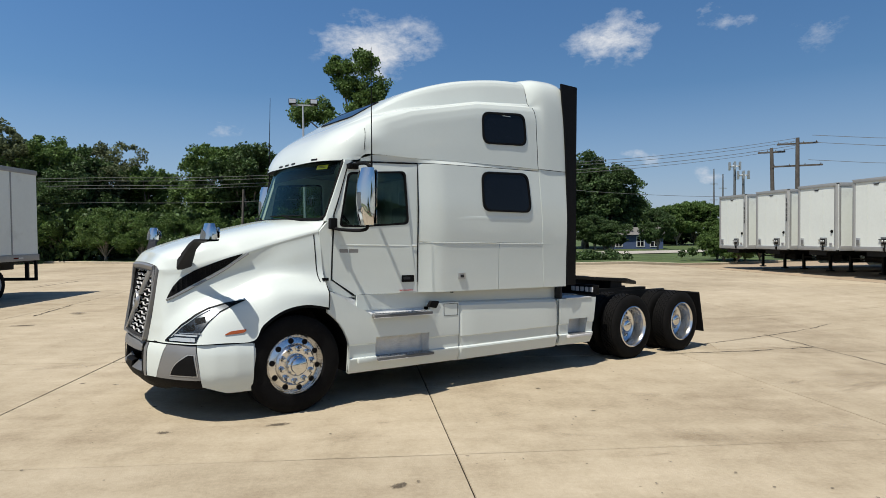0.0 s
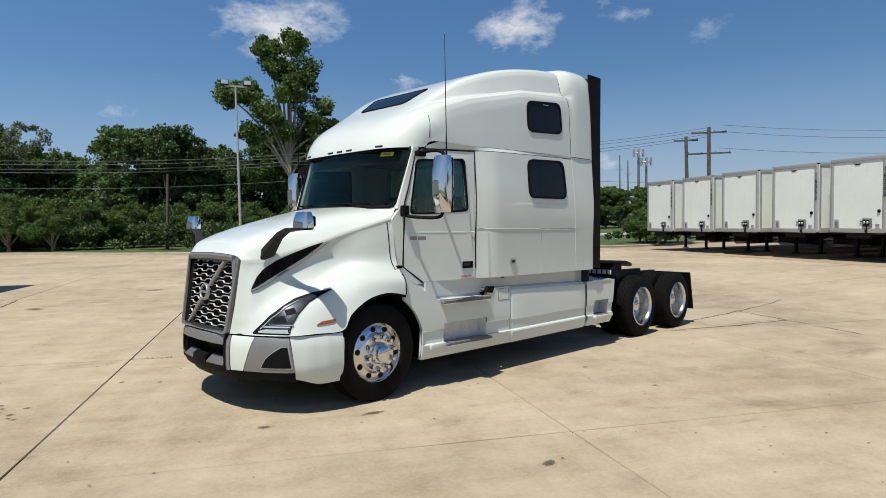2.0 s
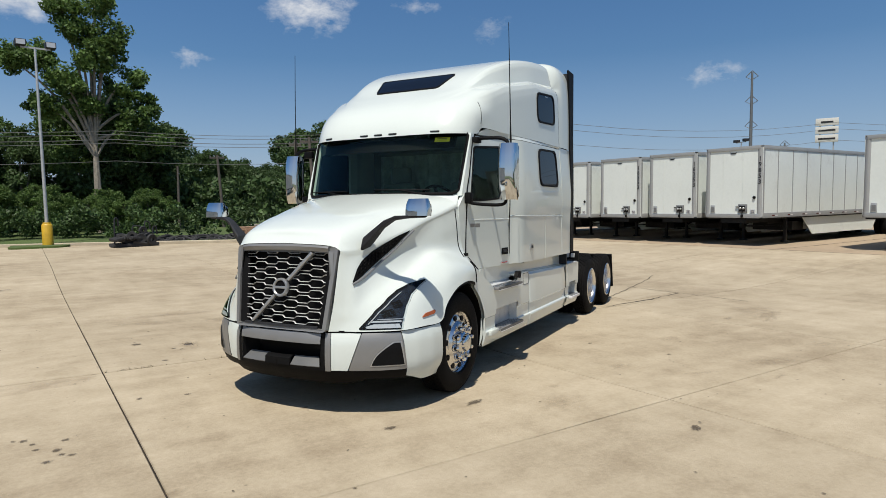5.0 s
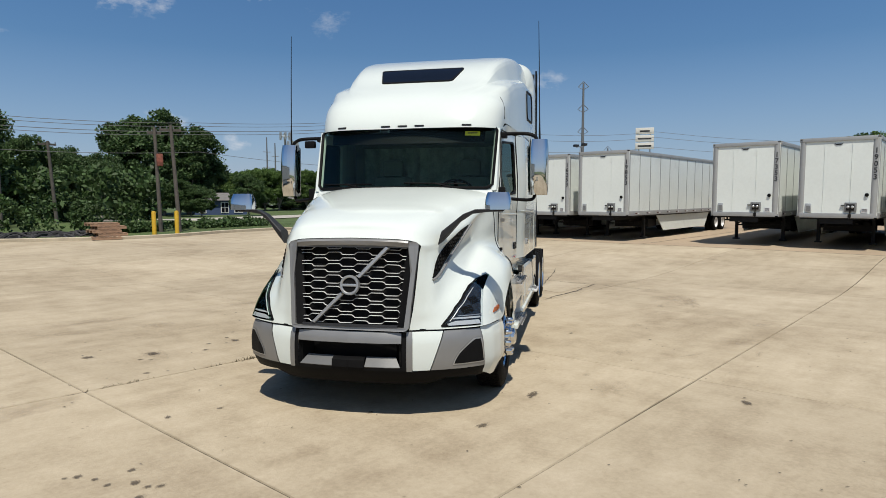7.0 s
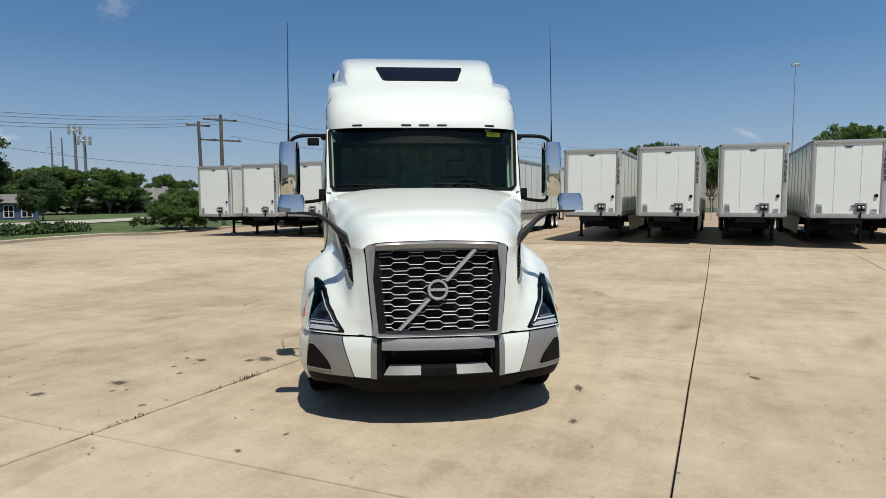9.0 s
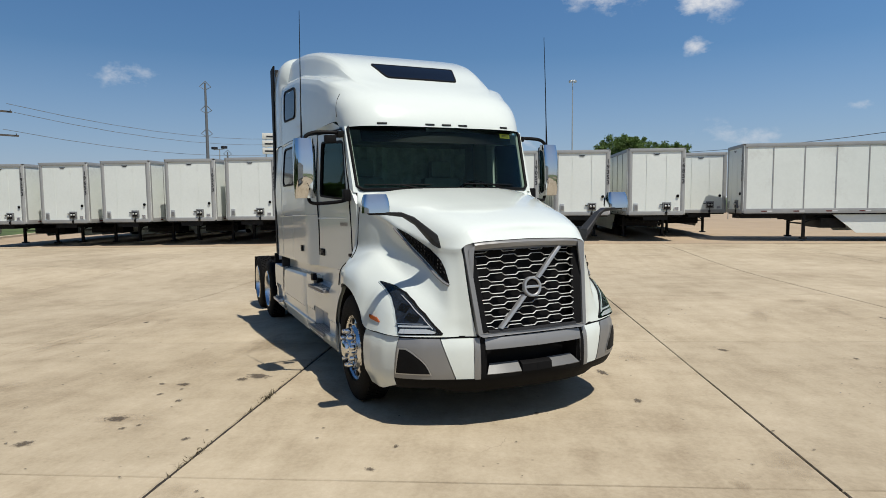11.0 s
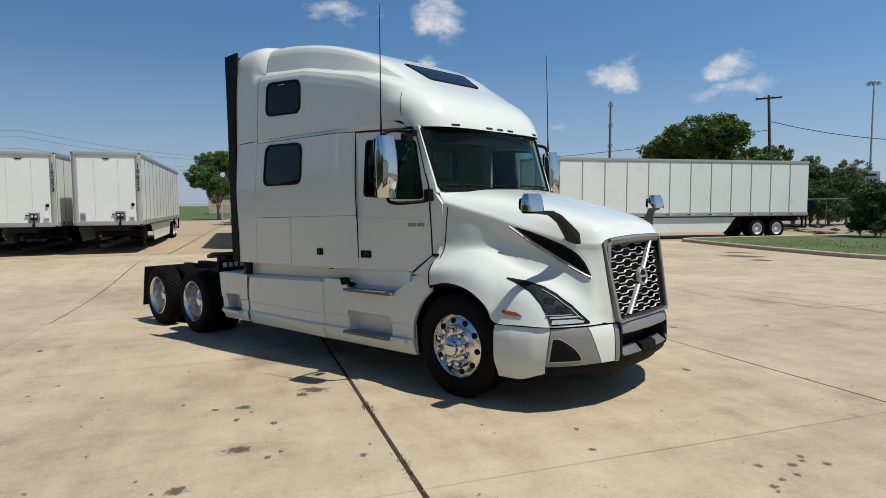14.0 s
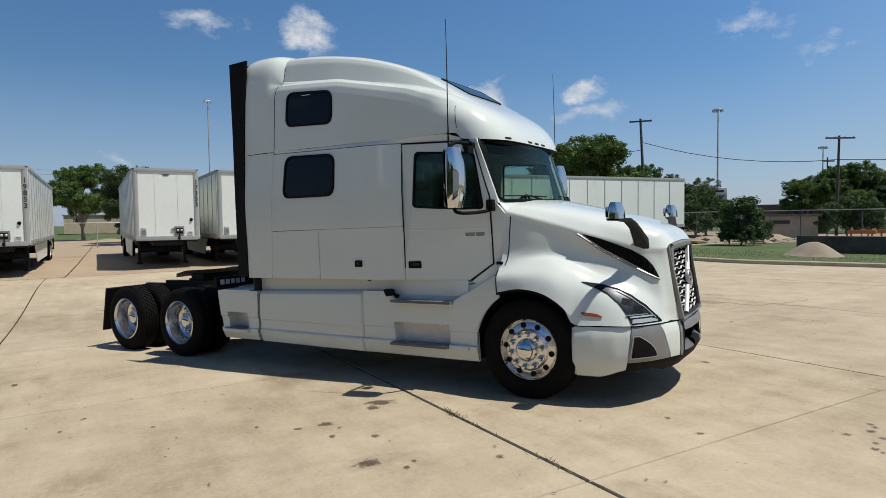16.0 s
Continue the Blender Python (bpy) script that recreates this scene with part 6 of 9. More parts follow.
def ground_z(x, y):
    """Level far out; round the truck the slab follows the tilted plane."""
    p = -(PLANE_N.x * (x - PIVOT.x) + PLANE_N.y * (y - PIVOT.y)) / PLANE_N.z
    r = math.hypot(x + 1.5, y - 5.5)
    return p * (1 - smoothstep(10.5, 19.0, r)) - 0.0115 * max(0.0, min(y, 40) - 9) * smoothstep(14, 21, x)


SLAB, GX, GY = 4.36, -3.60, 4.52
KERB = [(-60, 62), (-32, 51), (-18, 44.5), (-9.5, 39.0), (-2, 35.6), (6, 31.4), (11, 32.4), (15.5, 33.2), (25, 36.8), (44, 42), (75, 50)]
ISLAND = [(17.6, -10.2), (18.1, -11.2), (18.0, -24), (-30, -24), (-30, -13.0), (3.5, -11.2), (8.0, -9.4), (12.5, -9.6)]

bm = bmesh.new()
lines_x = [-700, -250, -90, -45] + [GX + SLAB * i / 2 for i in range(-14, 12)] + [24, 40, 80, 160, 320, 900]
lines_y = [-900, -300, -120, -50, -25] + [GY + SLAB * j / 2 for j in range(-9, 20)] + [55, 75, 110, 200, 400, 1000]
gv = [[bm.verts.new((x, y, ground_z(x, y) - 0.045)) for y in lines_y] for x in lines_x]
for i in range(len(lines_x) - 1):
    for j in range(len(lines_y) - 1):
        f = bm.faces.new((gv[i][j], gv[i + 1][j], gv[i + 1][j + 1], gv[i][j + 1]))
        cx, cy = (lines_x[i] + lines_x[i + 1]) / 2, (lines_y[j] + lines_y[j + 1]) / 2
        f.material_index = 0 if -46 < cx < 82 and -25 < cy < 52 else 1
me = finish(bm, "ground", M_JOINT, False)
me.materials.append(M_GRASS)
ground = tagged(new("ground", me), "open ground under and around the concrete yard", "ground", kind="structure")


def strip(bm, line, offsets):
    """A swept band: for each (sideways, up) a row along the line."""
    rows = []
    for k, p in enumerate(line):
        p = Vector(p[:2])
        a, b = Vector(line[max(k - 1, 0)][:2]), Vector(line[min(k + 1, len(line) - 1)][:2])
        d = (b - a).normalized()
        n = Vector((-d.y, d.x))
        rows.append([Vector((*(p + n * o), z + ground_z(*(p + n * o)))) for o, z in offsets])
    return sheet(bm, rows)


kerb_line = [p for p in spline([(x, y, 0) for x, y in KERB], 4)]
bm = strip(bmesh.new(), kerb_line, [(0, -0.05), (0, 0.13), (0.03, 0.155), (0.17, 0.155), (0.19, 0.12)])
thing("kerb", bm, M_KERB, "pale concrete kerb between the yard and the grass verge", "kerb", kind="structure")
bm = strip(bmesh.new(), kerb_line, [(0.18, 0.135), (2.0, 0.16), (6.0, 0.2), (14, 0.25), (40, -0.15), (120, -1.95)])
thing("verge", bm, M_GRASS, "rough grass verge beyond the kerb", "grass", kind="structure", smooth=True)
bm = strip(bmesh.new(), [(10, 47, 0), (20, 49, 0), (35, 53, 0), (60, 60, 0), (110, 72, 0)], [(0, 0.30), (5.5, 0.30)])
thing("road", bm, M_ROAD, "pale street beyond the verge", "road", kind="structure")
isl = [Vector((x, y, 0)) for x, y in rounded([Vector(p) for p in ISLAND], 0.9, 4)]
bm = bmesh.new()
panel(bm, [(p.x, p.y) for p in isl], [], lambda u, v, d: Vector((u, v, ground_z(u, v) + 0.12 - d)), 0.2)
thing("grass_island", bm, M_GRASS, "mown grass island inside a concrete kerb", "grass", kind="structure", smooth=False)
bm = strip(bmesh.new(), [(p.x, p.y, 0) for p in isl + isl[:1]], [(0.02, -0.05), (0.02, 0.12), (-0.01, 0.15), (-0.14, 0.15), (-0.16, 0.11)])
thing("island_kerb", bm, M_KERB, "worn concrete kerb round the grass island", "kerb", kind="structure")
bm = sheet(bmesh.new(), [[(x, y, ground_z(x, y) + 0.004) for y in (-24, -10, 4, 9, 16, 24, 32, 40, 48)] for x in (18.22, 21.5, 26, 40, 56, 80)])
apron = thing("apron", bm, M_APRON, "older stained concrete apron under the parked trailers", "pavement", kind="structure", smooth=False)
bm = sheet(bmesh.new(), [[(x, y, 0.03) for y in (-24.2, -34, -52)] for x in (-30, 0, 20, 50, 90)])
thing("dirt_lot", bm, M_DIRT, "bare earth lot behind the chain-link fence", "ground", kind="structure", smooth=False)

# ---- trailers: nose at x = 0 facing -x, body towards +x, centred on y ----
T_W, T_H, T_B, T_L = 2.59, 4.06, 1.17, 16.1


def make_trailer(label, group):
    root = base("semi_trailer", Matrix(), label, "trailer", group)
    w = T_W / 2
    bm = boxes(((0.06, -w + 0.015, T_B + 0.10), (T_L - 0.03, w - 0.015, T_H - 0.05)))
    body = part("body", bm, M_TRAILER, root, "white trailer box", smooth=False)
    bm = bmesh.new()
    panel(bm, rounded([(-w + 0.14, T_B + 0.16), (w - 0.14, T_B + 0.16), (w - 0.14, T_H - 0.12), (-w + 0.14, T_H - 0.12)], 0.03, 2), [], lambda u, v, d: Vector((0.035 + d - 0.012 * math.cos(math.pi * u / T_W), u, v)), 0.03)
    part("nose_panel", bm, M_TRAILER, root, "slightly dented white nose panel")
    bm = bmesh.new()
    for y in (-0.44, 0.44):
        box(bm, (0.020, y - 0.004, T_B + 0.2), (0.026, y + 0.004, T_H - 0.2))
    part("nose_seam", bm, M_TRAILER, root)
    for s in (1, -1):
        bm = lathe(bmesh.new(), [(0.14, T_B + 0.03), (0.14, T_H - 0.05)], 20, Matrix.Translation((0.14, s * (w - 0.14), 0)))
        part("corner_post", bm, M_ALU_TRIM, root, "rounded aluminium corner post")
        bm = boxes(((0.1, min(s * (w - 0.01), s * (w + 0.012)), T_H - 0.14), (T_L, max(s * (w - 0.01), s * (w + 0.012)), T_H)), bevel=0.006)
        part("top_rail", bm, M_ALU_TRIM, root)
        bm = boxes(((0.1, min(s * (w - 0.01), s * (w + 0.014)), T_B), (T_L, max(s * (w - 0.01), s * (w + 0.014)), T_B + 0.20)), bevel=0.006)
        part("side_rail", bm, M_ALU_TRIM, root)
        bm = bmesh.new()
        box(bm, (-0.02, min(s * (w - 0.01), s * (w + 0.004)), T_B + 0.2), (0.02, max(s * (w - 0.01), s * (w + 0.004)), T_H - 0.14))
        me = finish(bm, "panel_joint", M_ALU_TRIM)
        for k in range(1, 13):
            o = new("panel_joint", me)
            o.parent, o.matrix_local = root, Matrix.Translation((k * T_L / 13, 0, 0))
        bm = bmesh.new()
        box(bm, (0, min(s * (w + 0.005), s * (w + 0.018)), T_B + 0.07), (0.22, max(s * (w + 0.005), s * (w + 0.018)), T_B + 0.115))
        red, pale = finish(bm, "reflector", M_RED), None
        bm = bmesh.new()
        box(bm, (0, min(s * (w + 0.005), s * (w + 0.018)), T_B + 0.07), (0.20, max(s * (w + 0.005), s * (w + 0.018)), T_B + 0.115))
        pale = finish(bm, "reflector", M_REFLECT)
        for k in range(12):
            for me, dx in ((red, 0.0), (pale, 0.24)):
                o = new("reflector", me)
                o.parent, o.matrix_local = root, Matrix.Translation((0.8 + k * 1.28 + dx, 0, 0))
        bm = bmesh.new()
        panel(bm, [(3.6, T_B), (11.6, T_B), (10.9, 0.36), (4.6, 0.36)], [], lambda u, v, d: Vector((u, s * (w - 0.12 - d), v)), 0.03)
        part("side_skirt", bm, M_TRAILER, root, "white aerodynamic side skirt")
    for z0, z1 in ((T_B, T_B + 0.17), (T_H - 0.13, T_H)):
        bm = boxes(((-0.005, -w + 0.1, z0), (0.05, w - 0.1, z1)), bevel=0.008)
        part("nose_rail", bm, M_ALU_TRIM, root)
    bm = boxes(((0.02, -w + 0.02, T_H - 0.012), (T_L, w - 0.02, T_H + 0.015)))
    part("roof", bm, M_ALU_TRIM, root)
    bm = boxes(((0.1, -w + 0.1, T_B - 0.06), (T_L, w - 0.1, T_B)), ((0.1, -0.55, T_B - 0.22), (2.2, 0.55, T_B - 0.05)), ((2.0, -0.5, T_B - 0.3), (T_L, -0.42, T_B - 0.05)), ((2.0, 0.42, T_B - 0.3), (T_L, 0.5, T_B - 0.05)))
    part("underframe", bm, M_STEEL, root, "black underframe")
    bm = boxes(((-0.03, -0.66, T_B + 0.22), (0.04, -0.28, T_B + 0.56)), bevel=0.015)
    conn = part("connector_box", bm, M_CONNECTOR, root, "grey connector box on the nose")
    bm = boxes(((-0.045, -0.60, T_B + 0.27), (-0.028, -0.34, T_B + 0.50)), bevel=0.006)
    part("connector_recess", bm, M_STEEL, conn)
    for y in (-0.54, -0.40):
        bm = lathe(bmesh.new(), [(0.045, 0), (0.05, 0.03), (0.03, 0.05), (0, 0.055)], 12, Matrix.Translation((-0.044, y, T_B + 0.40)) @ pose(0, 0, 0, 0, -90, 0))
        part("air_coupling", bm, M_GALV, conn, "round metal air coupling")
    bm = bmesh.new()
    tube(bm, [(-0.03, -0.47, T_B + 0.27), (-0.035, -0.46, T_B + 0.10), (0.0, -0.45, T_B - 0.04)], 0.022, 6)
    box(bm, (-0.045, -0.50, T_B + 0.02), (0.0, -0.40, T_B + 0.14), 0.008)
    part("air_hose", bm, M_STEEL, conn, "black hose")
    bm = boxes(((-0.028, -0.28, T_B + 0.44), (0.03, -0.16, T_B + 0.47)), bevel=0.004)
    part("latch_arm", bm, M_STEEL, conn)
    bm = boxes(((-0.012, 0.80, T_B + 0.20), (0.03, 1.0, T_B + 0.52)), bevel=0.012)
    box_ob = part("document_box", bm, M_GALV, root, "small grey document box")
    bm = boxes(((-0.018, 0.83, T_B + 0.24), (-0.010, 0.97, T_B + 0.44)))
    part("lid", bm, M_CONNECTOR, box_ob)
    bm = boxes(((0.0, -1.0, T_B + 0.20), (0.02, -0.80, T_B + 0.35)))
    plate = part("id_plate", bm, M_REFLECT, root)
    bm = boxes(*[((-0.003, -0.98, T_B + 0.225 + 0.03 * k), (0.002, -0.82, T_B + 0.238 + 0.03 * k)) for k in range(4)])
    part("plate_marks", bm, M_PRINT, plate)
    bm = lathe(bmesh.new(), [(0.065, 0), (0.065, 0.03), (0.05, 0.05), (0, 0.052)], 14, Matrix.Translation((0.03, -0.95, T_B + 0.83)) @ pose(0, 0, 0, 0, -90, 0))
    part("vent_plug", bm, M_BLACK, root, "round black vent plug")
    bm = bmesh.new()
    panel(bm, [(-0.08, T_H - 0.27), (0.08, T_H - 0.27), (0.15, T_H - 0.20), (0.09, T_H - 0.225), (-0.09, T_H - 0.225), (-0.15, T_H - 0.20)], [], lambda u, v, d: Vector((0.014 + d, u, v)), 0.02)
    part("maker_shape", bm, M_DARKGREY, root, "small dark winged shape")
    for s in (1, -1):
        bm = boxes(((2.55, s * 0.95 - 0.06, 0.16), (2.67, s * 0.95 + 0.06, T_B)), ((2.48, s * 0.95 - 0.13, 0.10), (2.74, s * 0.95 + 0.13, 0.16)), bevel=0.006)
        tube(bm, [(2.61, s * 0.95, 0.75), (3.5, s * 0.6, T_B - 0.05)], 0.03, 6)
        part("landing_leg", bm, M_STEEL, root, "black landing leg")
    bm = boxes(((2.58, -0.95, 0.7), (2.64, 0.95, 0.76)), ((3.3, -0.9, 0.55), (4.3, 0.9, 0.95)))
    part("leg_brace", bm, M_STEEL, root)
    for x in (12.9, 14.15):
        bm = tube(bmesh.new(), [(x, -0.9, 0.5), (x, 0.9, 0.5)], 0.07, 8)
        part("axle", bm, M_STEEL, root)
        for s in (1, -1):
            for y in (1.1, 0.77):
                o = new("wheel", ME_TYRE_D)
                o.parent = root
                o.matrix_local = Matrix.Translation((x, s * y, 0.5)) @ pose(0, 0, 0, -90 * s, 0, 0)
                if y > 1:
                    q = new("rim", ME_TRIM_RIM)
                    q.parent = o
    bm = boxes(((T_L - 0.10, -1.2, 0.50), (T_L - 0.02, 1.2, 0.60)), ((T_L - 0.10, -1.0, 0.5), (T_L - 0.02, -0.9, T_B)), ((T_L - 0.10, 0.9, 0.5), (T_L - 0.02, 1.0, T_B)), ((T_L - 0.08, -1.26, 0.5), (T_L - 0.02, -1.18, T_B)), ((T_L - 0.08, 1.18, 0.5), (T_L - 0.02, 1.26, T_B)), ((12.2, -0.5, 0.55), (15.0, 0.5, 0.95)), bevel=0.006)
    part("rear_guard", bm, M_STEEL, root, "black rear under-run guard")
    return root


ME_TRIM_RIM = finish(lathe(bmesh.new(), [(0.300, 0.09), (0.31, 0.12), (0.295, 0.125), (0.27, 0.02), (0.19, -0.03), (0.12, -0.03), (0.11, 0.05), (0, 0.06)], 28), "rim", M_REFLECT)


def number_on(root, digits):
    if not digits:
        return
    me = text_mesh("\n".join(digits), 0.255, 0.003, 0.90)
    me.materials.append(M_PRINT)
    ob = new("fleet_number", me)
    ob.parent = root
    ob.matrix_local = Matrix.Translation((-0.003, -T_W / 2 + 0.115, T_H - 0.98)) @ pose(0, 0, 0, 90, 0, -90)
    tagged(ob, label="black fleet number down the corner post")


ROW_LABEL = "white box trailer dropped on its landing legs in a row"
first = make_trailer(ROW_LABEL, "trailers in the row")
NX = 19.35
T_SCALE = Matrix.Diagonal((0.93, 0.93, 0.966, 1))
SLOTS = [("19553", 29.9, 0.0), ("19653", 26.8, 0.05), ("", 23.7, -0.05), ("16553", 20.65, 0.0), ("16253", 17.85, 0.1), ("19853", 14.9, -0.1),
         ("17353", 9.25, 0.35), ("19053", 6.2, 0.2), ("19353", 3.15, 0.3), ("16853", 0.1, 0.0), ("", -2.65, 3.1)]
parked = []
for k, (digits, y, dx) in enumerate(SLOTS):
    m = pose(NX + dx, y, ground_z(NX + 3, y) + 0.004, 0, 0, 0.4 * math.sin(3.1 * k)) @ T_SCALE
    root = first if k == 0 else copy_thing(first, m)
    root.matrix_world = m
    parked.append((root, digits))
# one parked across the end of the row, one alone by the kerb
m = pose(20.64, -3.5, 0.004, 0, 0, math.degrees(math.atan2(-14.9, -1.1))) @ Matrix.Diagonal((1.045, 0.95, 1.035, 1))
across = copy_thing(first, m)
for c in list(across.children):
    if c.name.startswith("fleet_number"):
        bpy.data.objects.remove(c)
parked.append((across, "19253"))
tagged(across, "long white box trailer parked across the end of the row", "trailer")
turn = radians(84)
m = pose(-10.15 - T_L * math.cos(turn) - 1.295 * math.sin(turn), 20.45 - T_L * math.sin(turn) + 1.295 * math.cos(turn), 0.0, 0, 0, 84) @ Matrix.Diagonal((1 / 0.93, 1 / 0.93, 1.0, 1))
alone = copy_thing(first, m)
for c in list(alone.children):
    if c.name.startswith("fleet_number"):
        bpy.data.objects.remove(c)
tagged(alone, "white box trailer standing alone near the kerb", "trailer")
for o in (across, alone):
    o["group"] = ""
    del o["group"]

for o, digits in parked:
    number_on(o, digits)

# ---- trees ----


def leaf_cloud(centres, radii, per, size, rng, flat=0.75):
    """Small leaf blades scattered through clumps."""
    verts, faces = [], []
    for c, r in zip(centres, radii):
        d = rng.normal(size=(per, 3))
        d /= np.linalg.norm(d, axis=1)[:, None]
        p = np.asarray(c) + d * (r * rng.uniform(0.35, 1.05, size=(per, 1))) * np.array([1, 1, flat])
        a = rng.normal(size=(per, 3)) + d * 0.6
        a /= np.linalg.norm(a, axis=1)[:, None]
        b = np.cross(a, rng.normal(size=(per, 3)))
        b /= np.linalg.norm(b, axis=1)[:, None] + 1e-9
        s = size * rng.uniform(0.6, 1.35, size=(per, 1))
        quad = np.stack([p - a * s, p + b * s * 0.55, p + a * s, p - b * s * 0.55], 1).reshape(-1, 3)
        n0 = len(verts)
        verts.extend(quad.tolist())
        faces.extend([(n0 + 4 * k, n0 + 4 * k + 1, n0 + 4 * k + 2, n0 + 4 * k + 3) for k in range(per)])
    me = bpy.data.meshes.new("crown")
    me.from_pydata(verts, [], faces)
    me.update()
    return me


def make_tree(name, h, trunk_h, spread, seed, mat, label, clumps=110, per=70, leaf=0.17, trunk_r=0.22, bare=0.0, category="tree", group="", lobes=None):
    rng = np.random.default_rng(seed)
    root = base(name, Matrix(), label, category, group)
    bm = bmesh.new()
    lean = rng.normal(size=2) * 0.25
    tops = []
    pts = [(0, 0, -0.3), (lean[0] * 0.2, lean[1] * 0.2, trunk_h * 0.5), (lean[0] * 0.6, lean[1] * 0.6, trunk_h), (lean[0], lean[1], trunk_h + (h - trunk_h) * 0.6)]
    tube(bm, spline(pts, 3), [trunk_r * (1.25 - 1.0 * k / 9) for k in range(10)], 8)
    cz, rz = trunk_h + (h - trunk_h) * 0.48, (h - trunk_h) * 0.55
    if lobes is None:
        lobes = []
        for k in range(9):
            a = 2 * math.pi * k / 7 + rng.uniform(-0.3, 0.3)
            q = rng.uniform(-0.55, 0.75)
            rr = spread * math.sqrt(max(0.08, 1 - q * q)) * rng.uniform(0.45, 0.72)
            lobes.append((rr * math.cos(a), rr * math.sin(a), cz + q * rz * 0.8, spread * rng.uniform(0.34, 0.55)))
        lobes.append((lean[0], lean[1], h - spread * 0.38, spread * 0.42))
    centres, radii = [], []
    for k in range(clumps):
        lx, ly, lz, lr = lobes[k % len(lobes)]
        d = rng.normal(size=3)
        d /= np.linalg.norm(d)
        c = np.array([lx, ly, lz]) + d * lr * rng.uniform(0.55, 1.0) * np.array([1, 1, 0.8])
        c[2] = max(c[2], 0.3)
        centres.append(c)
        radii.append(rng.uniform(0.35, 0.75) * min(1.0, 0.45 + spread / 6))
    for lx, ly, lz, lr in lobes:
        z0 = trunk_h * rng.uniform(0.7, 1.0)
        f = z0 / max(h, 0.1)
        a = Vector((lean[0] * f, lean[1] * f, z0))
        b = Vector((lx, ly, lz))
        mid = (a + b) / 2 + Vector((0, 0, 0.12 * (b - a).length))
        tube(bm, spline([a, mid, b], 3), [trunk_r * q for q in (0.55, 0.48, 0.42, 0.35, 0.28, 0.2, 0.12)], 6)
    part("trunk", bm, M_BARK, root, "grey-brown trunk and limbs")
    me = leaf_cloud(centres, radii, int(per * 1.7), leaf * 0.70, rng)
    me.materials.append(mat)
    ob = new("crown", me)
    ob.parent = root
    return root


def verge_drop(x, y):
    """How far the land beyond the street lies below the verge."""
    back = (y - float(np.interp(x, [p.x for p in kerb_line], [p.y for p in kerb_line]))) * 0.95
    return lerp([(14, 0.0), (40, 0.4), (120, 2.2)], back) if y > 30 and x > 5 else 0.0


def stand(root, x, y, scale=1.0, turn=0.0, first_use=False, sz=None):
    m = Matrix.Translation((x, y, ground_z(x, y) + 0.15 - verge_drop(x, y))) @ pose(0, 0, 0, 0, 0, turn) @ Matrix.Diagonal((scale, scale, sz or scale, 1))
    if first_use:
        root.matrix_world = m
        return root
    return copy_thing(root, m)


def polar(az, d, eye=(-3.0, 2.0)):
    return eye[0] + d * math.sin(radians(az)), eye[1] + d * math.cos(radians(az))


WOOD = "leafy green tree in the dense wood behind the kerb"
proto = [make_tree("tree", 9.8, 1.4, 4.2, 1, M_LEAF, WOOD, 300, 80, 0.17, group="wood edge"),
         make_tree("tree", 9.4, 1.2, 4.0, 2, M_LEAF_D, WOOD, 300, 80, 0.17, group="wood edge"),
         make_tree("tree", 10.2, 2.4, 3.7, 3, M_LEAF_G, WOOD, 230, 70, 0.15, group="wood edge"),
         make_tree("tree", 6.6, 0.5, 3.4, 4, M_LEAF, WOOD, 260, 80, 0.14, group="wood edge")]
used = [False] * len(proto)


def plant(k, az, d, scale, turn, sz=None, label=None, eye=(-3.0, 2.0)):
    if eye == (-3.0, 2.0) and az < 20:
        near = d
        while polar(az, d - 2.0)[1] < float(np.interp(polar(az, d - 2.0)[0], [q.x for q in kerb_line], [q.y for q in kerb_line])):
            d += 0.5
        scale *= 1 + 1.15 * (d / near - 1)
    x, y = polar(az, d, eye)
    o = stand(proto[k], x, y, scale, turn, not used[k], sz)
    used[k] = True
    if label:
        o["label"] = label
    return o


# wood behind the kerb, in azimuth from the yard
for k, az, d, sc, tn in ((2, -27.0, 53, 1.02, 10), (0, -24.0, 55, 0.98, 60), (1, -21.5, 54, 0.98, 130), (2, -19.0, 56, 0.9, 200), (0, -16.0, 56, 0.80, 20), (1, -12.6, 58, 0.80, 75),
                         (0, -9.6, 52, 0.98, 250), (1, -7.0, 50, 1.0, 310), (0, -4.4, 52, 0.84, 100), (1, -1.5, 50, 0.80, 40), (0, 3.0, 50, 0.95, 170), (1, 5.6, 49, 1.08, 220), (1, 7.4, 50, 0.86, 15),
                         (1, 11.5, 66, 0.84, 330), (1, 13.5, 68, 0.80, 80), (1, 15.5, 70, 0.78, 110), (1, 17.5, 72, 0.76, 30), (2, -30.5, 54, 1.0, 300), (1, -33.5, 54, 1.0, 33), (0, -37, 54, 1.0, 190),
                         (1, -23.0, 46, 0.62, 15), (0, -26.5, 45, 0.66, 15), (1, -30, 45, 0.66, 95)):
    plant(k, az, d, sc, tn)
for az, d, sc, tn in ((-25, 44, 0.62, 0), (-22, 44.5, 0.70, 50), (-19, 45, 0.72, 110), (-16, 45, 0.70, 160), (-13, 45, 0.66, 210), (-10, 45, 0.62, 250), (-7, 44, 0.60, 300), (-3.8, 43, 0.62, 20), (0.0, 42, 0.62, 140), (4, 42, 0.56, 80), (7.5, 41, 0.56, 190), (-28, 46, 0.62, 70), (-31, 46, 0.62, 170)):
    plant(3, az, d, sc, tn, label="bright green scrub along the edge of the wood")
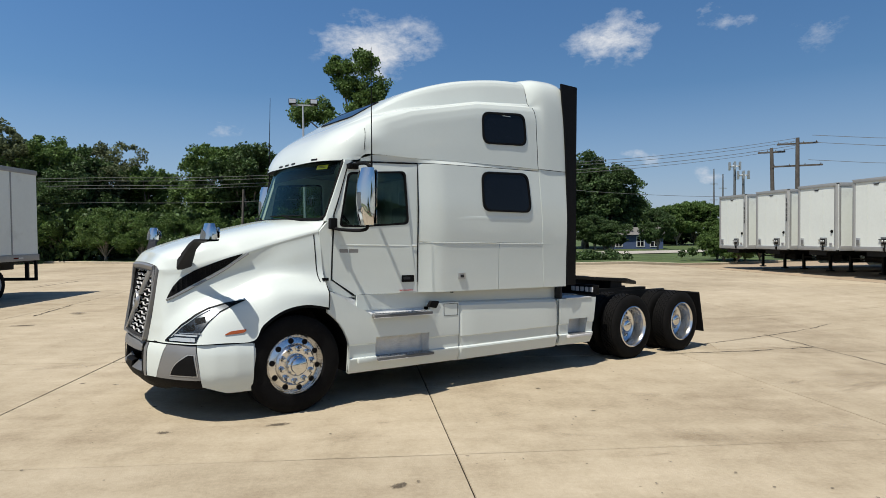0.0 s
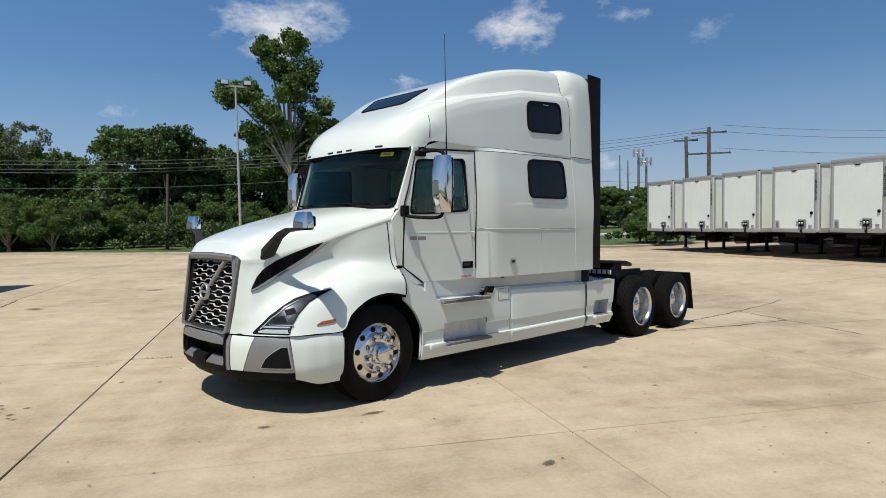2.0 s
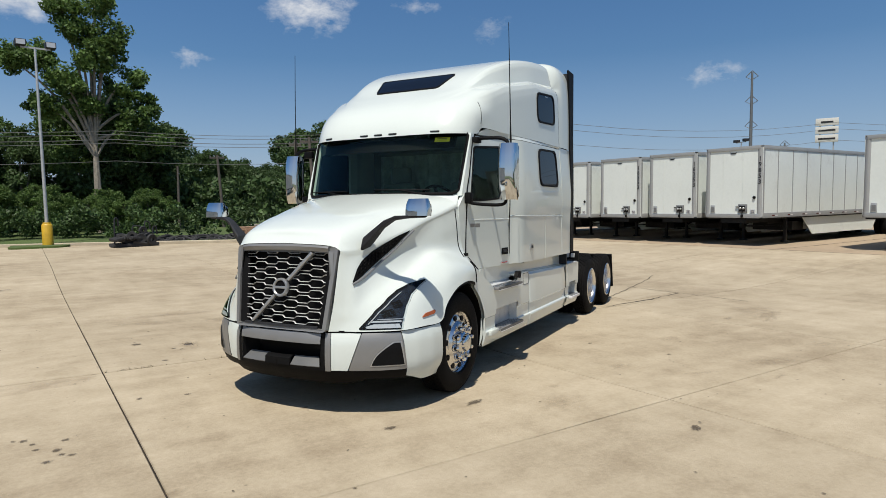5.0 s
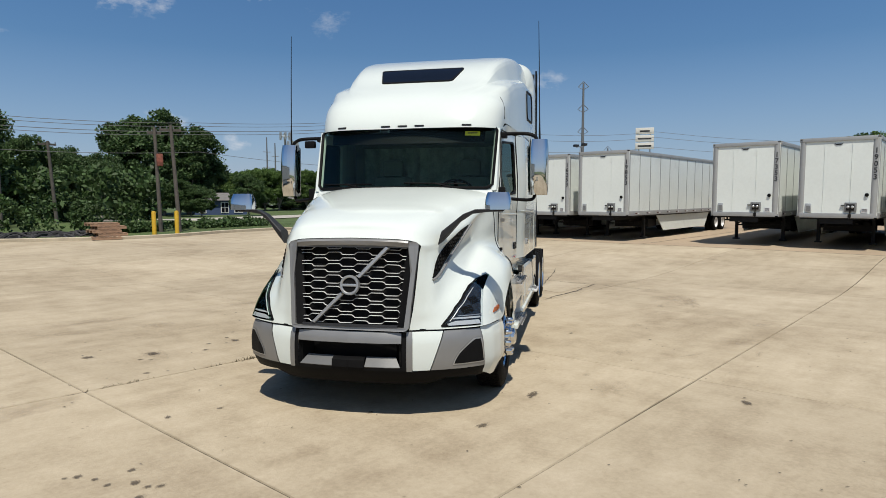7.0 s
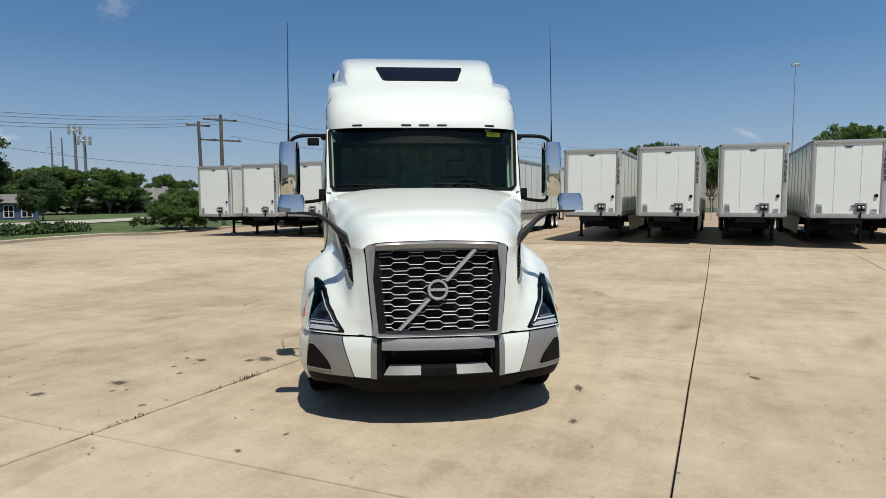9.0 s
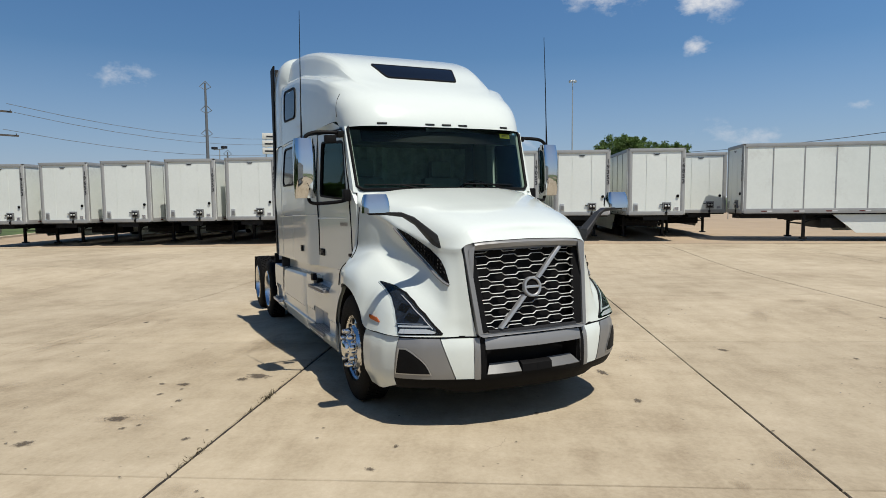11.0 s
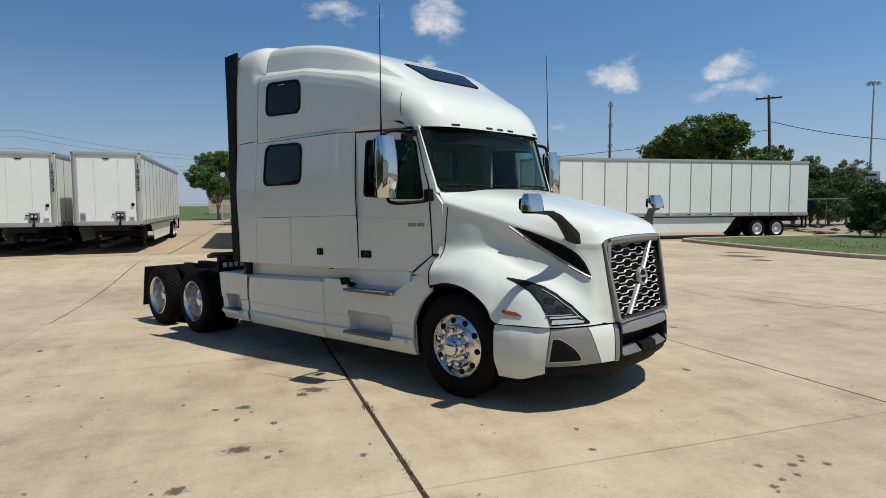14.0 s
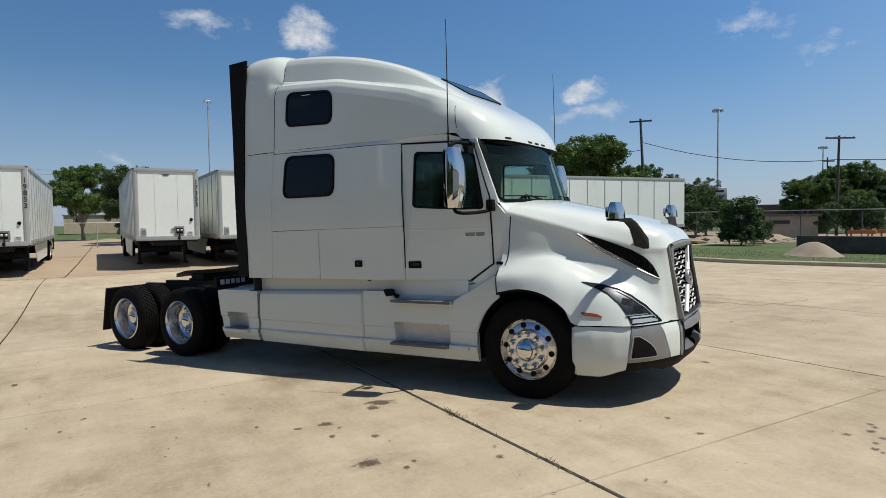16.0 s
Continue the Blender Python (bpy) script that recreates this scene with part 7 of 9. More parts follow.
# tall open-crowned tree with bare pale limbs
tall = make_tree("tall_tree", 15.0, 6.5, 4.0, 11, M_LEAF, "tall tree with a pale bare trunk and ragged open crown", 250, 80, 0.17, 0.22, group="",
                 lobes=[(-4.2, 0, 10.6, 1.15), (-2.9, 0.4, 11.0, 1.1), (-1.6, -0.3, 9.4, 1.0), (-1.4, 0.2, 13.9, 0.95), (0.4, 0, 14.4, 1.1), (1.0, 0.3, 12.6, 1.3), (0.2, -0.3, 10.9, 1.2), (1.8, 0.2, 9.8, 1.3), (-0.3, 0.5, 8.2, 1.1), (-2.6, 0.2, 8.0, 1.0), (2.6, 0.0, 8.0, 1.5), (1.5, 0.2, 6.8, 1.4), (3.2, 0.2, 6.2, 1.3), (0.9, -0.3, 11.6, 1.1), (-0.6, 0.2, 12.6, 0.9)])
x, y = -0.2, 46.0
stand(tall, x, y, 1.0, 0, True)
big = make_tree("tree", 8.6, 1.6, 4.3, 21, M_LEAF_D, "broad dark green tree behind the utility poles", 620, 80, 0.16, 0.3)
stand(big, 31.0, 83.0, 1.85, 0, True, 1.62)
for x, y, sc in ((26.0, 82.0, 0.85), (33.0, 80.0, 0.9), (37.0, 82.0, 0.8), (29.5, 79.0, 0.7)):
    o = stand(proto[1], x, y, sc, x * 20)
    o["label"] = "dark undergrowth tree below a broad tree"
for az, d, sc, tn in ((20.0, 68, 0.62, 30), (17.6, 70, 0.72, 70), (15.2, 68, 0.62, 150), (18.9, 74, 0.62, 200), (21.2, 80, 0.66, 250), (31.5, 75, 0.55, 120)):
    plant(1, az, d, sc, tn, eye=(-5.7, 2.4), label="dark tree beyond the street")
for az, d, sc, tn, sz in ((29.0, 100, 0.95, 0, 0.80), (31.2, 104, 0.95, 50, 0.70), (32.8, 104, 0.9, 90, 0.74), (34.0, 108, 1.0, 140, 0.80), (35.2, 106, 0.85, 200, 0.74), (37.6, 108, 0.85, 260, 0.76),
                      (38.9, 112, 0.95, 300, 0.72), (41.6, 120, 0.7, 10, 0.72), (43.2, 122, 0.7, 60, 0.62), (46.5, 124, 0.6, 110, 0.55)):
    plant(0, az, d, sc, tn, sz, eye=(-6.9, 4.3), label="rounded green tree beside the distant street")
for az, d, sc, tn, sz in ((41.9, 46, 0.42, 0, 0.36), (43.0, 47, 0.50, 90, 0.42), (44.0, 46, 0.50, 180, 0.40), (44.9, 47, 0.42, 40, 0.36), (42.6, 45, 0.36, 240, 0.24), (43.8, 44.5, 0.36, 300, 0.22)):
    plant(3, az, d, sc * 1.1, tn, sz * 1.35, eye=(-6.9, 4.3), label="leafy shrub by the end of the trailer row")
for az, d, sc, tn, sz in ((27.5, 77, 0.55, 30, 0.42), (28.4, 76, 0.45, 150, 0.36), (26.6, 78, 0.6, 260, 0.5)):
    plant(1, az, d, sc, tn, sz, eye=(-6.4, 3.3), label="low dark tree crowding the end of a blue house")
for az, d, tn in ((30.2, 112, 0), (31.6, 114, 60), (32.9, 112, 120), (35.6, 114, 180), (37.4, 116, 240), (38.6, 114, 300), (39.6, 118, 20), (42.2, 118, 80)):
    plant(1, az, d, 0.85, tn, 0.30, eye=(-6.9, 4.3), label="low dark shrubbery under distant trees")
park = make_tree("tree", 7.0, 1.9, 3.2, 31, M_LEAF_D, "round leafy tree standing behind the fence", 240, 80, 0.15, 0.22)
stand(park, 52.5, 8.6, 0.92, 0, True)
plant(0, 92.6, 66, 0.66, 40, eye=(-6.7, 11.7), label="round leafy tree standing behind the fence")
for az, d, sc, tn in ((84, 82, 0.9, 0), (89.5, 84, 0.85, 60), (94, 84, 0.8, 120), (99.5, 80, 1.0, 180), (103, 82, 0.9, 240)):
    plant(0, az, d, sc, tn, eye=(-6.9, 4.3), label="tree showing over the trailer roofs")
oak = make_tree("tree", 9.6, 2.0, 5.4, 41, M_LEAF, "wide green tree behind the long trailer", 520, 90, 0.18, 0.32)
x, y = polar(130.6, 53, (-7.4, 9.4))
stand(oak, x, y, 1.0, 0, True, 0.86)
plant(0, 134.6, 55, 0.66, 10, eye=(-7.4, 9.4), label="green tree behind the long trailer")
plant(1, 129.0, 57, 0.70, 70, eye=(-7.4, 9.4), label="green tree behind the long trailer")
plant(0, 137.0, 60, 0.55, 40, eye=(-7.4, 9.4), label="green tree behind the long trailer")
for k, az, d, sc, tn in ((2, 139.5, 78, 0.62, 0), (2, 142.2, 80, 0.58, 60), (0, 144, 84, 0.40, 100), (2, 150.5, 84, 0.58, 120), (2, 152.8, 82, 0.62, 200), (2, 155.5, 82, 0.6, 20), (2, 159, 82, 0.66, 70), (2, 163, 84, 0.6, 170)):
    plant(k, az, d, sc, tn, eye=(-6.7, 11.7), label="greyish green tree beyond the earth lot")
for k, az, d, sc, tn in ((1, 140.4, 60, 0.52, 30), (1, 142.2, 62, 0.48, 120), (0, 149.4, 70, 0.55, 60), (1, 151.0, 72, 0.66, 200), (0, 152.4, 70, 0.70, 310), (1, 153.9, 71, 0.62, 15), (0, 155.6, 72, 0.60, 100)):
    plant(k, az, d, sc, tn, eye=(-6.9, 11.4), label="dark bushy tree behind the earth lot")
x, y = polar(145.2, 39, (-6.7, 11.7))
shrub = make_tree("shrub", 3.2, 0.3, 1.5, 51, M_LEAF_D, "dense dark shrub on the grass by the fence", 70, 90, 0.11, 0.06, category="shrub")
stand(shrub, x, y, 0.86, 0, True, 0.86)
x, y = polar(146.9, 42, (-6.7, 11.7))
stand(shrub, x, y, 0.5, 90)
for az, d, sc, tn in ((144.3, 38.6, 0.46, 20), (145.6, 38.3, 0.42, 110), (146.2, 39.4, 0.5, 200), (138.4, 50, 1.1, 40), (139.6, 52, 1.25, 130), (140.8, 50, 1.0, 220), (150.6, 54, 0.95, 60), (152.0, 56, 1.15, 170), (153.3, 55, 1.0, 280)):
    x, y = polar(az, d, (-7.0, 10.8) if d > 45 else (-6.7, 11.7))
    o = stand(shrub, x, y, sc, tn)
    o["label"] = "dark leafy shrub behind the yard fence" if d > 45 else "low dark shrub crowding the foot of another"

# shaded undergrowth filling the foot of the wood
rng = np.random.default_rng(17)
cs, rs = [], []
for k in range(520):
    a, d = rng.uniform(-42, 21), rng.uniform(48, 53)
    x, y = polar(a, d)
    cs.append((x, y, rng.uniform(0.2, 3.6)))
    rs.append(rng.uniform(0.7, 1.25))
me = leaf_cloud(cs, rs, 90, 0.20, rng)
me.materials.append(M_LEAF_D)
tagged(new("undergrowth", me), "dense dark undergrowth at the foot of the wood", "undergrowth", kind="stuff")

# hedge of vines along the kerb fence and grass tufts, uncountable
rng = np.random.default_rng(7)
cs, rs = [], []
for k in range(420):
    t = rng.uniform(0.12, 0.98)
    i = min(int(t * (len(kerb_line) - 1)), len(kerb_line) - 2)
    p, q = kerb_line[i], kerb_line[i + 1]
    f = t * (len(kerb_line) - 1) - i
    c = p + (q - p) * f
    d = (q - p).normalized()
    off = rng.uniform(2.2, 4.2)
    if -6.8 < c.x < -0.5 or c.x > 34:
        off += 1.0
    hx, hy = c.x - d.y * off, c.y + d.x * off
    hgt = rng.uniform(0.25, 1.55) if c.x < 5 else rng.uniform(0.1, 0.34)
    r = rng.uniform(0.35, 0.7) * (1.0 if c.x < 5 else 0.6)
    if c.x > 9 and (35.8 < math.degrees(math.atan2(hx + 6.9, hy - 4.3)) < 39.2 or math.degrees(math.atan2(hx + 6.9, hy - 4.3)) > 42.5):
        continue
    cs.append((hx, hy, hgt + 0.15))
    rs.append(r)
me = leaf_cloud(cs, rs, 100, 0.10, rng)
me.materials.append(M_LEAF_D)
tagged(new("hedge", me), "tangled green vines and low shrubs along the yard fence", "hedge", kind="stuff")
verts, faces = [], []
for k in range(9000):
    if k < 5200:
        x, y = rng.uniform(-4, 18), rng.uniform(-16, -9.3)
        if not (y < -9.6 - max(0, (8 - x)) * 0.36 or x > 8 and y < -9.75):
            continue
        z = ground_z(x, y) + 0.12
    else:
        t = rng.uniform(0.1, 0.95) * (len(kerb_line) - 1)
        c = kerb_line[int(t)].lerp(kerb_line[min(int(t) + 1, len(kerb_line) - 1)], t - int(t))
        x, y, z = c.x + rng.uniform(-1, 1), c.y + rng.uniform(0.5, 4.0), 0.14
    a, h = rng.uniform(0, math.pi), rng.uniform(0.02, 0.06)
    dx, dy, lx, ly = 0.012 * math.cos(a), 0.012 * math.sin(a), rng.normal() * 0.03, rng.normal() * 0.03
    n0 = len(verts)
    verts += [(x - dx, y - dy, z), (x + dx, y + dy, z), (x + lx, y + ly, z + h)]
    faces.append((n0, n0 + 1, n0 + 2))
me = bpy.data.meshes.new("grass_tufts")
me.from_pydata(verts, [], faces)
me.materials.append(M_BLADE)
tagged(new("grass_tufts", me), "short mown grass blades on the verges", "grass", kind="stuff")

# ---- poles, lamps, wires and buildings ----


def utility_pole(x, y, h, label, r=0.15, lean=(0, 0), arms=(), group="utility poles"):
    root = base("utility_pole", Matrix.Translation((x, y, 0.1)), label, "utility pole", group)
    bm = tube(bmesh.new(), [(0, 0, -0.2), (lean[0], lean[1], h)], [r, r * 0.7], 10)
    part("pole", bm, M_POLE, root)
    for z, w, turn in arms:
        m = pose(lean[0] * z / h, lean[1] * z / h, z, 0, 0, turn)
        bm = bmesh.new()
        box(bm, (-w, 0.10, -0.06), (w, 0.20, 0.06), 0.0, m)
        part("crossarm", bm, M_POLE, root)
        for u in np.linspace(-w * 0.92, w * 0.92, 4):
            bm = lathe(bmesh.new(), [(0.03, 0.06), (0.035, 0.10), (0.018, 0.12), (0.032, 0.15), (0, 0.17)], 8, m @ Matrix.Translation((u, 0.15, 0)))
            part("insulator", bm, M_PYLON, root)
    return root


p = utility_pole(8.37, 33.5, 5.25, "weathered wooden utility pole behind a yellow bollard", 0.105, (-0.12, 0.05), ((5.0, 0.32, -15),))
part("pole_box", boxes(((-0.16, -0.30, 3.35), (0.12, -0.10, 3.95)), bevel=0.05), M_RUST, p, "rusty brown equipment box")
utility_pole(9.1, 33.0, 5.4, "weathered wooden utility pole behind a yellow bollard", 0.11, (-0.24, 0.1), ((5.15, 0.5, -15),))
utility_pole(*polar(16.9, 46, (-5.7, 2.4)), 5.3, "thin wooden utility pole at the edge of the verge", 0.12, (-0.3, 0), ((5.1, 0.5, 0),))
utility_pole(*polar(13.3, 44, (-5.7, 2.4)), 4.4, "thin wooden utility pole at the edge of the verge", 0.10, (0.05, 0))
utility_pole(*polar(-7.53, 42.5, (-2.53, 0.09)), 4.85, "thin wooden utility pole in front of the wood", 0.10, (0.22, 0))
utility_pole(30.1, 41.5, 7.8, "wooden pole of a two-pole line frame", 0.17, (-0.15, 0.1), ((7.5, 0.9, -32),))
utility_pole(31.2, 40.5, 8.4, "wooden pole of a two-pole line frame", 0.18, (0, 0), ((8.0, 1.3, -32), (6.4, 1.6, -32)))
utility_pole(30.4, -29.0, 10.0, "leaning wooden utility pole behind the long trailer", 0.14, (0.35, 0.33), ((9.75, 0.9, 40),))
utility_pole(*polar(151.95, 56, (-6.7, 11.7)), 7.7, "wooden utility pole by the earth lot", 0.12, (-0.1, 0), ((7.5, 1.1, 60),))
utility_pole(*polar(151.3, 75, (-6.7, 11.7)), 7.6, "wooden utility pole by the earth lot", 0.09, (0, 0), ((7.2, 0.6, 60),))


def wire(pts, sag, label="sagging black overhead cable", r=0.02):
    bm = bmesh.new()
    line = []
    for a, b in zip(pts, pts[1:]):
        a, b = Vector(a), Vector(b)
        for k in range(9):
            t = k / 8
            p = a.lerp(b, t)
            p.z -= sag * 4 * t * (1 - t)
            if not line or (p - line[-1]).length > 1e-4:
                line.append(p)
    tube(bm, line, r, 4)
    thing("overhead_cable", bm, M_WIRE, label, "cable", "overhead cables")


for z0, dz, r in ((6.05, 0, 0.018), (5.85, 0.3, 0.018), (5.55, 0.5, 0.022), (5.35, 0.75, 0.018), (4.3, 0.3, 0.016)):
    wire([(-46, 51, z0 + 0.6), (-18, 46 + dz, z0), (0.5, 42, z0 + 0.25), (13.2, 38.6, z0 + 0.35), (31.0, 40.5, z0 + 2.4 if z0 > 5 else z0)], 0.22, r=r)
for z, dy in ((8.6, 0), (8.0, -0.5), (6.9, 0.4)):
    wire([(31.9, 39.9 + dy, z), (62, 30, z + 0.4), (110, 10, z + 2.0)], 0.9)
px, py = polar(151.95, 56, (-6.7, 11.7))
wire([(30.1, -28.3, 8.0), (px, py, 6.0), (px - 30, py + 4, 5.6)], 0.7, r=0.035)
wire([(30.1, -28.3, 7.4), (70, -8, 7.2), (140, 20, 8.5)], 0.9, r=0.03)
wire([(72, 24, 6.4), (78, 0, 6.2), (80, -24, 6.5)], 0.4, r=0.03)


def yard_lamp(x, y, h, label, heads=2, spread=0.95, r=0.09, turn=0.0, bollard=False):
    root = base("lamp_post", pose(x, y, 0.13, 0, 0, turn), label, "lamp post")
    bm = tube(bmesh.new(), [(0, 0, 0), (-0.02, 0, h)], [r, r * 0.6], 12)
    part("post", bm, M_GALV, root)
    if bollard:
        bm = lathe(bmesh.new(), [(0.235, -0.1), (0.235, 0.90), (0.20, 0.96), (0.17, 0.98), (0.17, 1.04), (0.0, 1.05)], 20)
        part("concrete_base", bm, M_YELLOW, root, "yellow painted round base")
    if heads == 2:
        bm = boxes(((-spread, -0.04, h - 0.06), (spread, 0.04, h + 0.02)))
        part("crossbar", bm, M_GALV, root)
        for s in (1, -1):
            bm = boxes(((s * spread - 0.22, -0.28, h + 0.02), (s * spread + 0.22, 0.28, h + 0.30)), bevel=0.03)
            hd = part("floodlight", bm, M_DARKGREY, root, "dark box floodlight")
            bm = bmesh.new()
            panel(bm, [(s * spread - 0.18, h + 0.05), (s * spread + 0.18, h + 0.05), (s * spread + 0.18, h + 0.27), (s * spread - 0.18, h + 0.27)], [], lambda u, v, d: Vector((u, -0.284 + d, v)), 0.004)
            part("lens", bm, M_LAMPWHITE, hd)
    return root


lx, ly = -3.33, 36.2
bm = bmesh.new()
panel(bm, rounded([Vector((-5.0, 34.9)), Vector((-2.5, 34.9)), Vector((-2.3, 38.5)), Vector((-4.6, 38.5))], 0.7, 4), [], lambda u, v, d: Vector((u, v, ground_z(u, v) + 0.09 - d)), 0.15)
thing("lamp_island", bm, M_GRASS, "small grass patch round the foot of the lamp post", "grass", kind="structure", smooth=False)
yard_lamp(lx, ly, 9.25, "grey lamp post with two floodlights on a yellow base", 2, 0.60, 0.085, 5, True)


def mast(x, y, h, label, ring=True, steps=0):
    root = base("light_mast" if ring else "steel_tower", Matrix.Translation((x, y, 0)), label, "mast" if ring else "tower")
    bm = tube(bmesh.new(), [(0, 0, 0), (0, 0, h)], [0.15, 0.08] if ring else [0.34, 0.16], 10)
    part("mast_pole", bm, M_GALV if ring else M_PYLON, root)
    if ring:
        bm = bmesh.new()
        for k in range(8):
            a = k * math.pi / 4
            box(bm, (0.62 * math.cos(a) - 0.10, 0.62 * math.sin(a) - 0.10, h - 0.32), (0.62 * math.cos(a) + 0.10, 0.62 * math.sin(a) + 0.10, h - 0.02))
        tube(bm, [(0.62 * math.cos(a), 0.62 * math.sin(a), h) for a in np.linspace(0, 2 * math.pi, 17)], 0.035, 5, False)
        tube(bm, [(-0.62, 0, h), (0.62, 0, h)], 0.04, 5)
        tube(bm, [(0, -0.62, h), (0, 0.62, h)], 0.04, 5)
        part("lamp_ring", bm, M_GALV, root)
    for k in range(steps):
        z = h * (0.62 + 0.36 * k / max(1, steps - 1))
        bm = bmesh.new()
        for s in (1, -1):
            tube(bm, [(0, 0, z - 0.7), (s * 0.9 * 0.5, -s * 0.9 * 0.85, z - 0.2), (0, 0, z + 0.7)], 0.07, 5)
        part("insulator_arm", bm, M_PYLON, root)
    return root


mast(110, -6.5, 23.4, "tall light mast with a ring of floodlights")
mast(*polar(143.4, 92, (-6.7, 11.7)), 16.2, "tall light mast with a ring of floodlights")
mast(*polar(151.0, 120, (-6.7, 11.7)), 13.0, "tall light mast with a ring of floodlights")
mast(*polar(61.6, 112, (-5.7, 2.4)), 21.5, "steel transmission pole with braced insulators", False, 3)
mast(*polar(122.2, 118, (-7.5, 8.3)), 20.3, "steel transmission pole with braced insulators", False, 3)
mast(*polar(63.8, 150, (-5.7, 2.4)), 13.0, "steel transmission pole with braced insulators", False, 2)
yard_lamp(*polar(61.4, 75, (-5.7, 2.4)), 7.6, "twin-head lamp post behind the trailers", 2, 0.9, 0.09, 60)
yard_lamp(*polar(101.5, 95, (-7.6, 7.7)), 8.4, "twin-head lamp post behind the trailers", 2, 0.9, 0.09, 100)
# cell towers
for az, h, kind in ((33.85, 18.0, 0), (34.55, 16.5, 0), (35.45, 19.2, 1), (36.1, 16.8, 1)):
    x, y = polar(az, 175, (-6.9, 4.3))
    root = base("cell_tower", Matrix.Translation((x, y, 0)), "slender grey telecom tower far beyond the street", "tower", "telecom towers")
    part("pole", tube(bmesh.new(), [(0, 0, 0), (0, 0, h)], [0.42, 0.28] if kind else [0.30, 0.14], 8), M_PYLON, root)
    bm = bmesh.new()
    if kind:
        for k in range(6):
            a = k * math.pi / 3
            box(bm, (1.4 * math.cos(a) - 0.2, 1.4 * math.sin(a) - 0.2, h - 1.8), (1.4 * math.cos(a) + 0.2, 1.4 * math.sin(a) + 0.2, h + 0.2))
        tube(bm, [(1.4 * math.cos(a), 1.4 * math.sin(a), h - 0.9) for a in np.linspace(0, 2 * math.pi, 13)], 0.1, 5, False)
    else:
        for z in (h * 0.55, h * 0.78):
            box(bm, (-1.1, -0.08, z - 0.08), (1.1, 0.08, z + 0.08))
    part("antenna_array", bm, M_GALV, root)
# roadside sign
x, y = polar(66.9, 112, (-5.7, 2.4))
root = base("roadside_sign", pose(x, y, 0, 0, 0, -66.9), "stack of pale sign boards with illegible lettering", "sign")
part("post", boxes(((-1.0, -0.1, 0), (-0.8, 0.1, 13)), ((0.8, -0.1, 0), (1.0, 0.1, 13))), M_GALV, root)
for k in range(3):
    b = part("board", boxes(((-1.5, -0.35, 9.9 + 1.25 * k), (1.5, -0.1, 11.0 + 1.25 * k)), bevel=0.04), M_SIGNWHITE, root)
    part("marks", boxes(((-0.8 - 0.3 * (k < 2), -0.38, 10.3 + 1.25 * k), (0.8 + 0.3 * (k < 2), -0.352, 10.55 + 1.25 * k))), M_DARKGREY, b)

# bollards, pallet stack and scrap by the verge
for x, y in ((7.25, 31.75), (8.3, 31.65)):
    bm = lathe(bmesh.new(), [(0.10, -0.1), (0.10, 1.08), (0.08, 1.14), (0, 1.16)], 16, Matrix.Translation((x, y, 0.1)))
    thing("bollard", bm, M_YELLOW, "yellow steel bollard in front of a utility pole", "bollard", "bollards")
x, y = polar(20.2, 31.6, (-5.7, 2.4))
for k in range(5):
    root = base("pallet", pose(x + 0.25 * (k % 2), y + 0.1 * k, 0.02 + 0.15 * k, 0, 0, (7 * k * k) % 17 - 14), "weathered brown wooden pallet in a stack", "pallet", "stacked pallets")
    part("deck", boxes(*[((-0.6 + 0.17 * i, -0.5, 0.11), (-0.48 + 0.17 * i, 0.5, 0.14)) for i in range(7)]), M_PALLET, root)
    part("runner", boxes(*[((-0.6, yy - 0.04, 0.0), (0.6, yy + 0.04, 0.11)) for yy in (-0.45, 0, 0.45)]), M_PALLET, root)
for k in range(52):
    az = 11.5 + 8.0 * k / 52 + rng.uniform(-0.2, 0.2)
    x, y = polar(az, 33.2 + rng.uniform(-0.7, 0.7), (-5.7, 2.4))
    bm = bmesh.new()
    a = rng.uniform(0, math.pi)
    l = rng.uniform(0.4, 1.1)
    tube(bm, spline([(-l, rng.uniform(-0.2, 0.2), 0.05), (-0.3 * l, rng.uniform(-0.2, 0.2), rng.uniform(0.08, 0.30)), (0.4 * l, rng.uniform(-0.2, 0.2), rng.uniform(0.08, 0.30)), (l, rng.uniform(-0.2, 0.2), 0.05)], 3), rng.uniform(0.05, 0.10), 6)
    bmesh.ops.transform(bm, matrix=pose(x, y, 0.03, 0, 0, math.degrees(a)), verts=bm.verts)
    thing("scrap_piece", bm, M_TARP, "bent black rubber scrap lying beside the kerb", "scrap", "scrap heap")

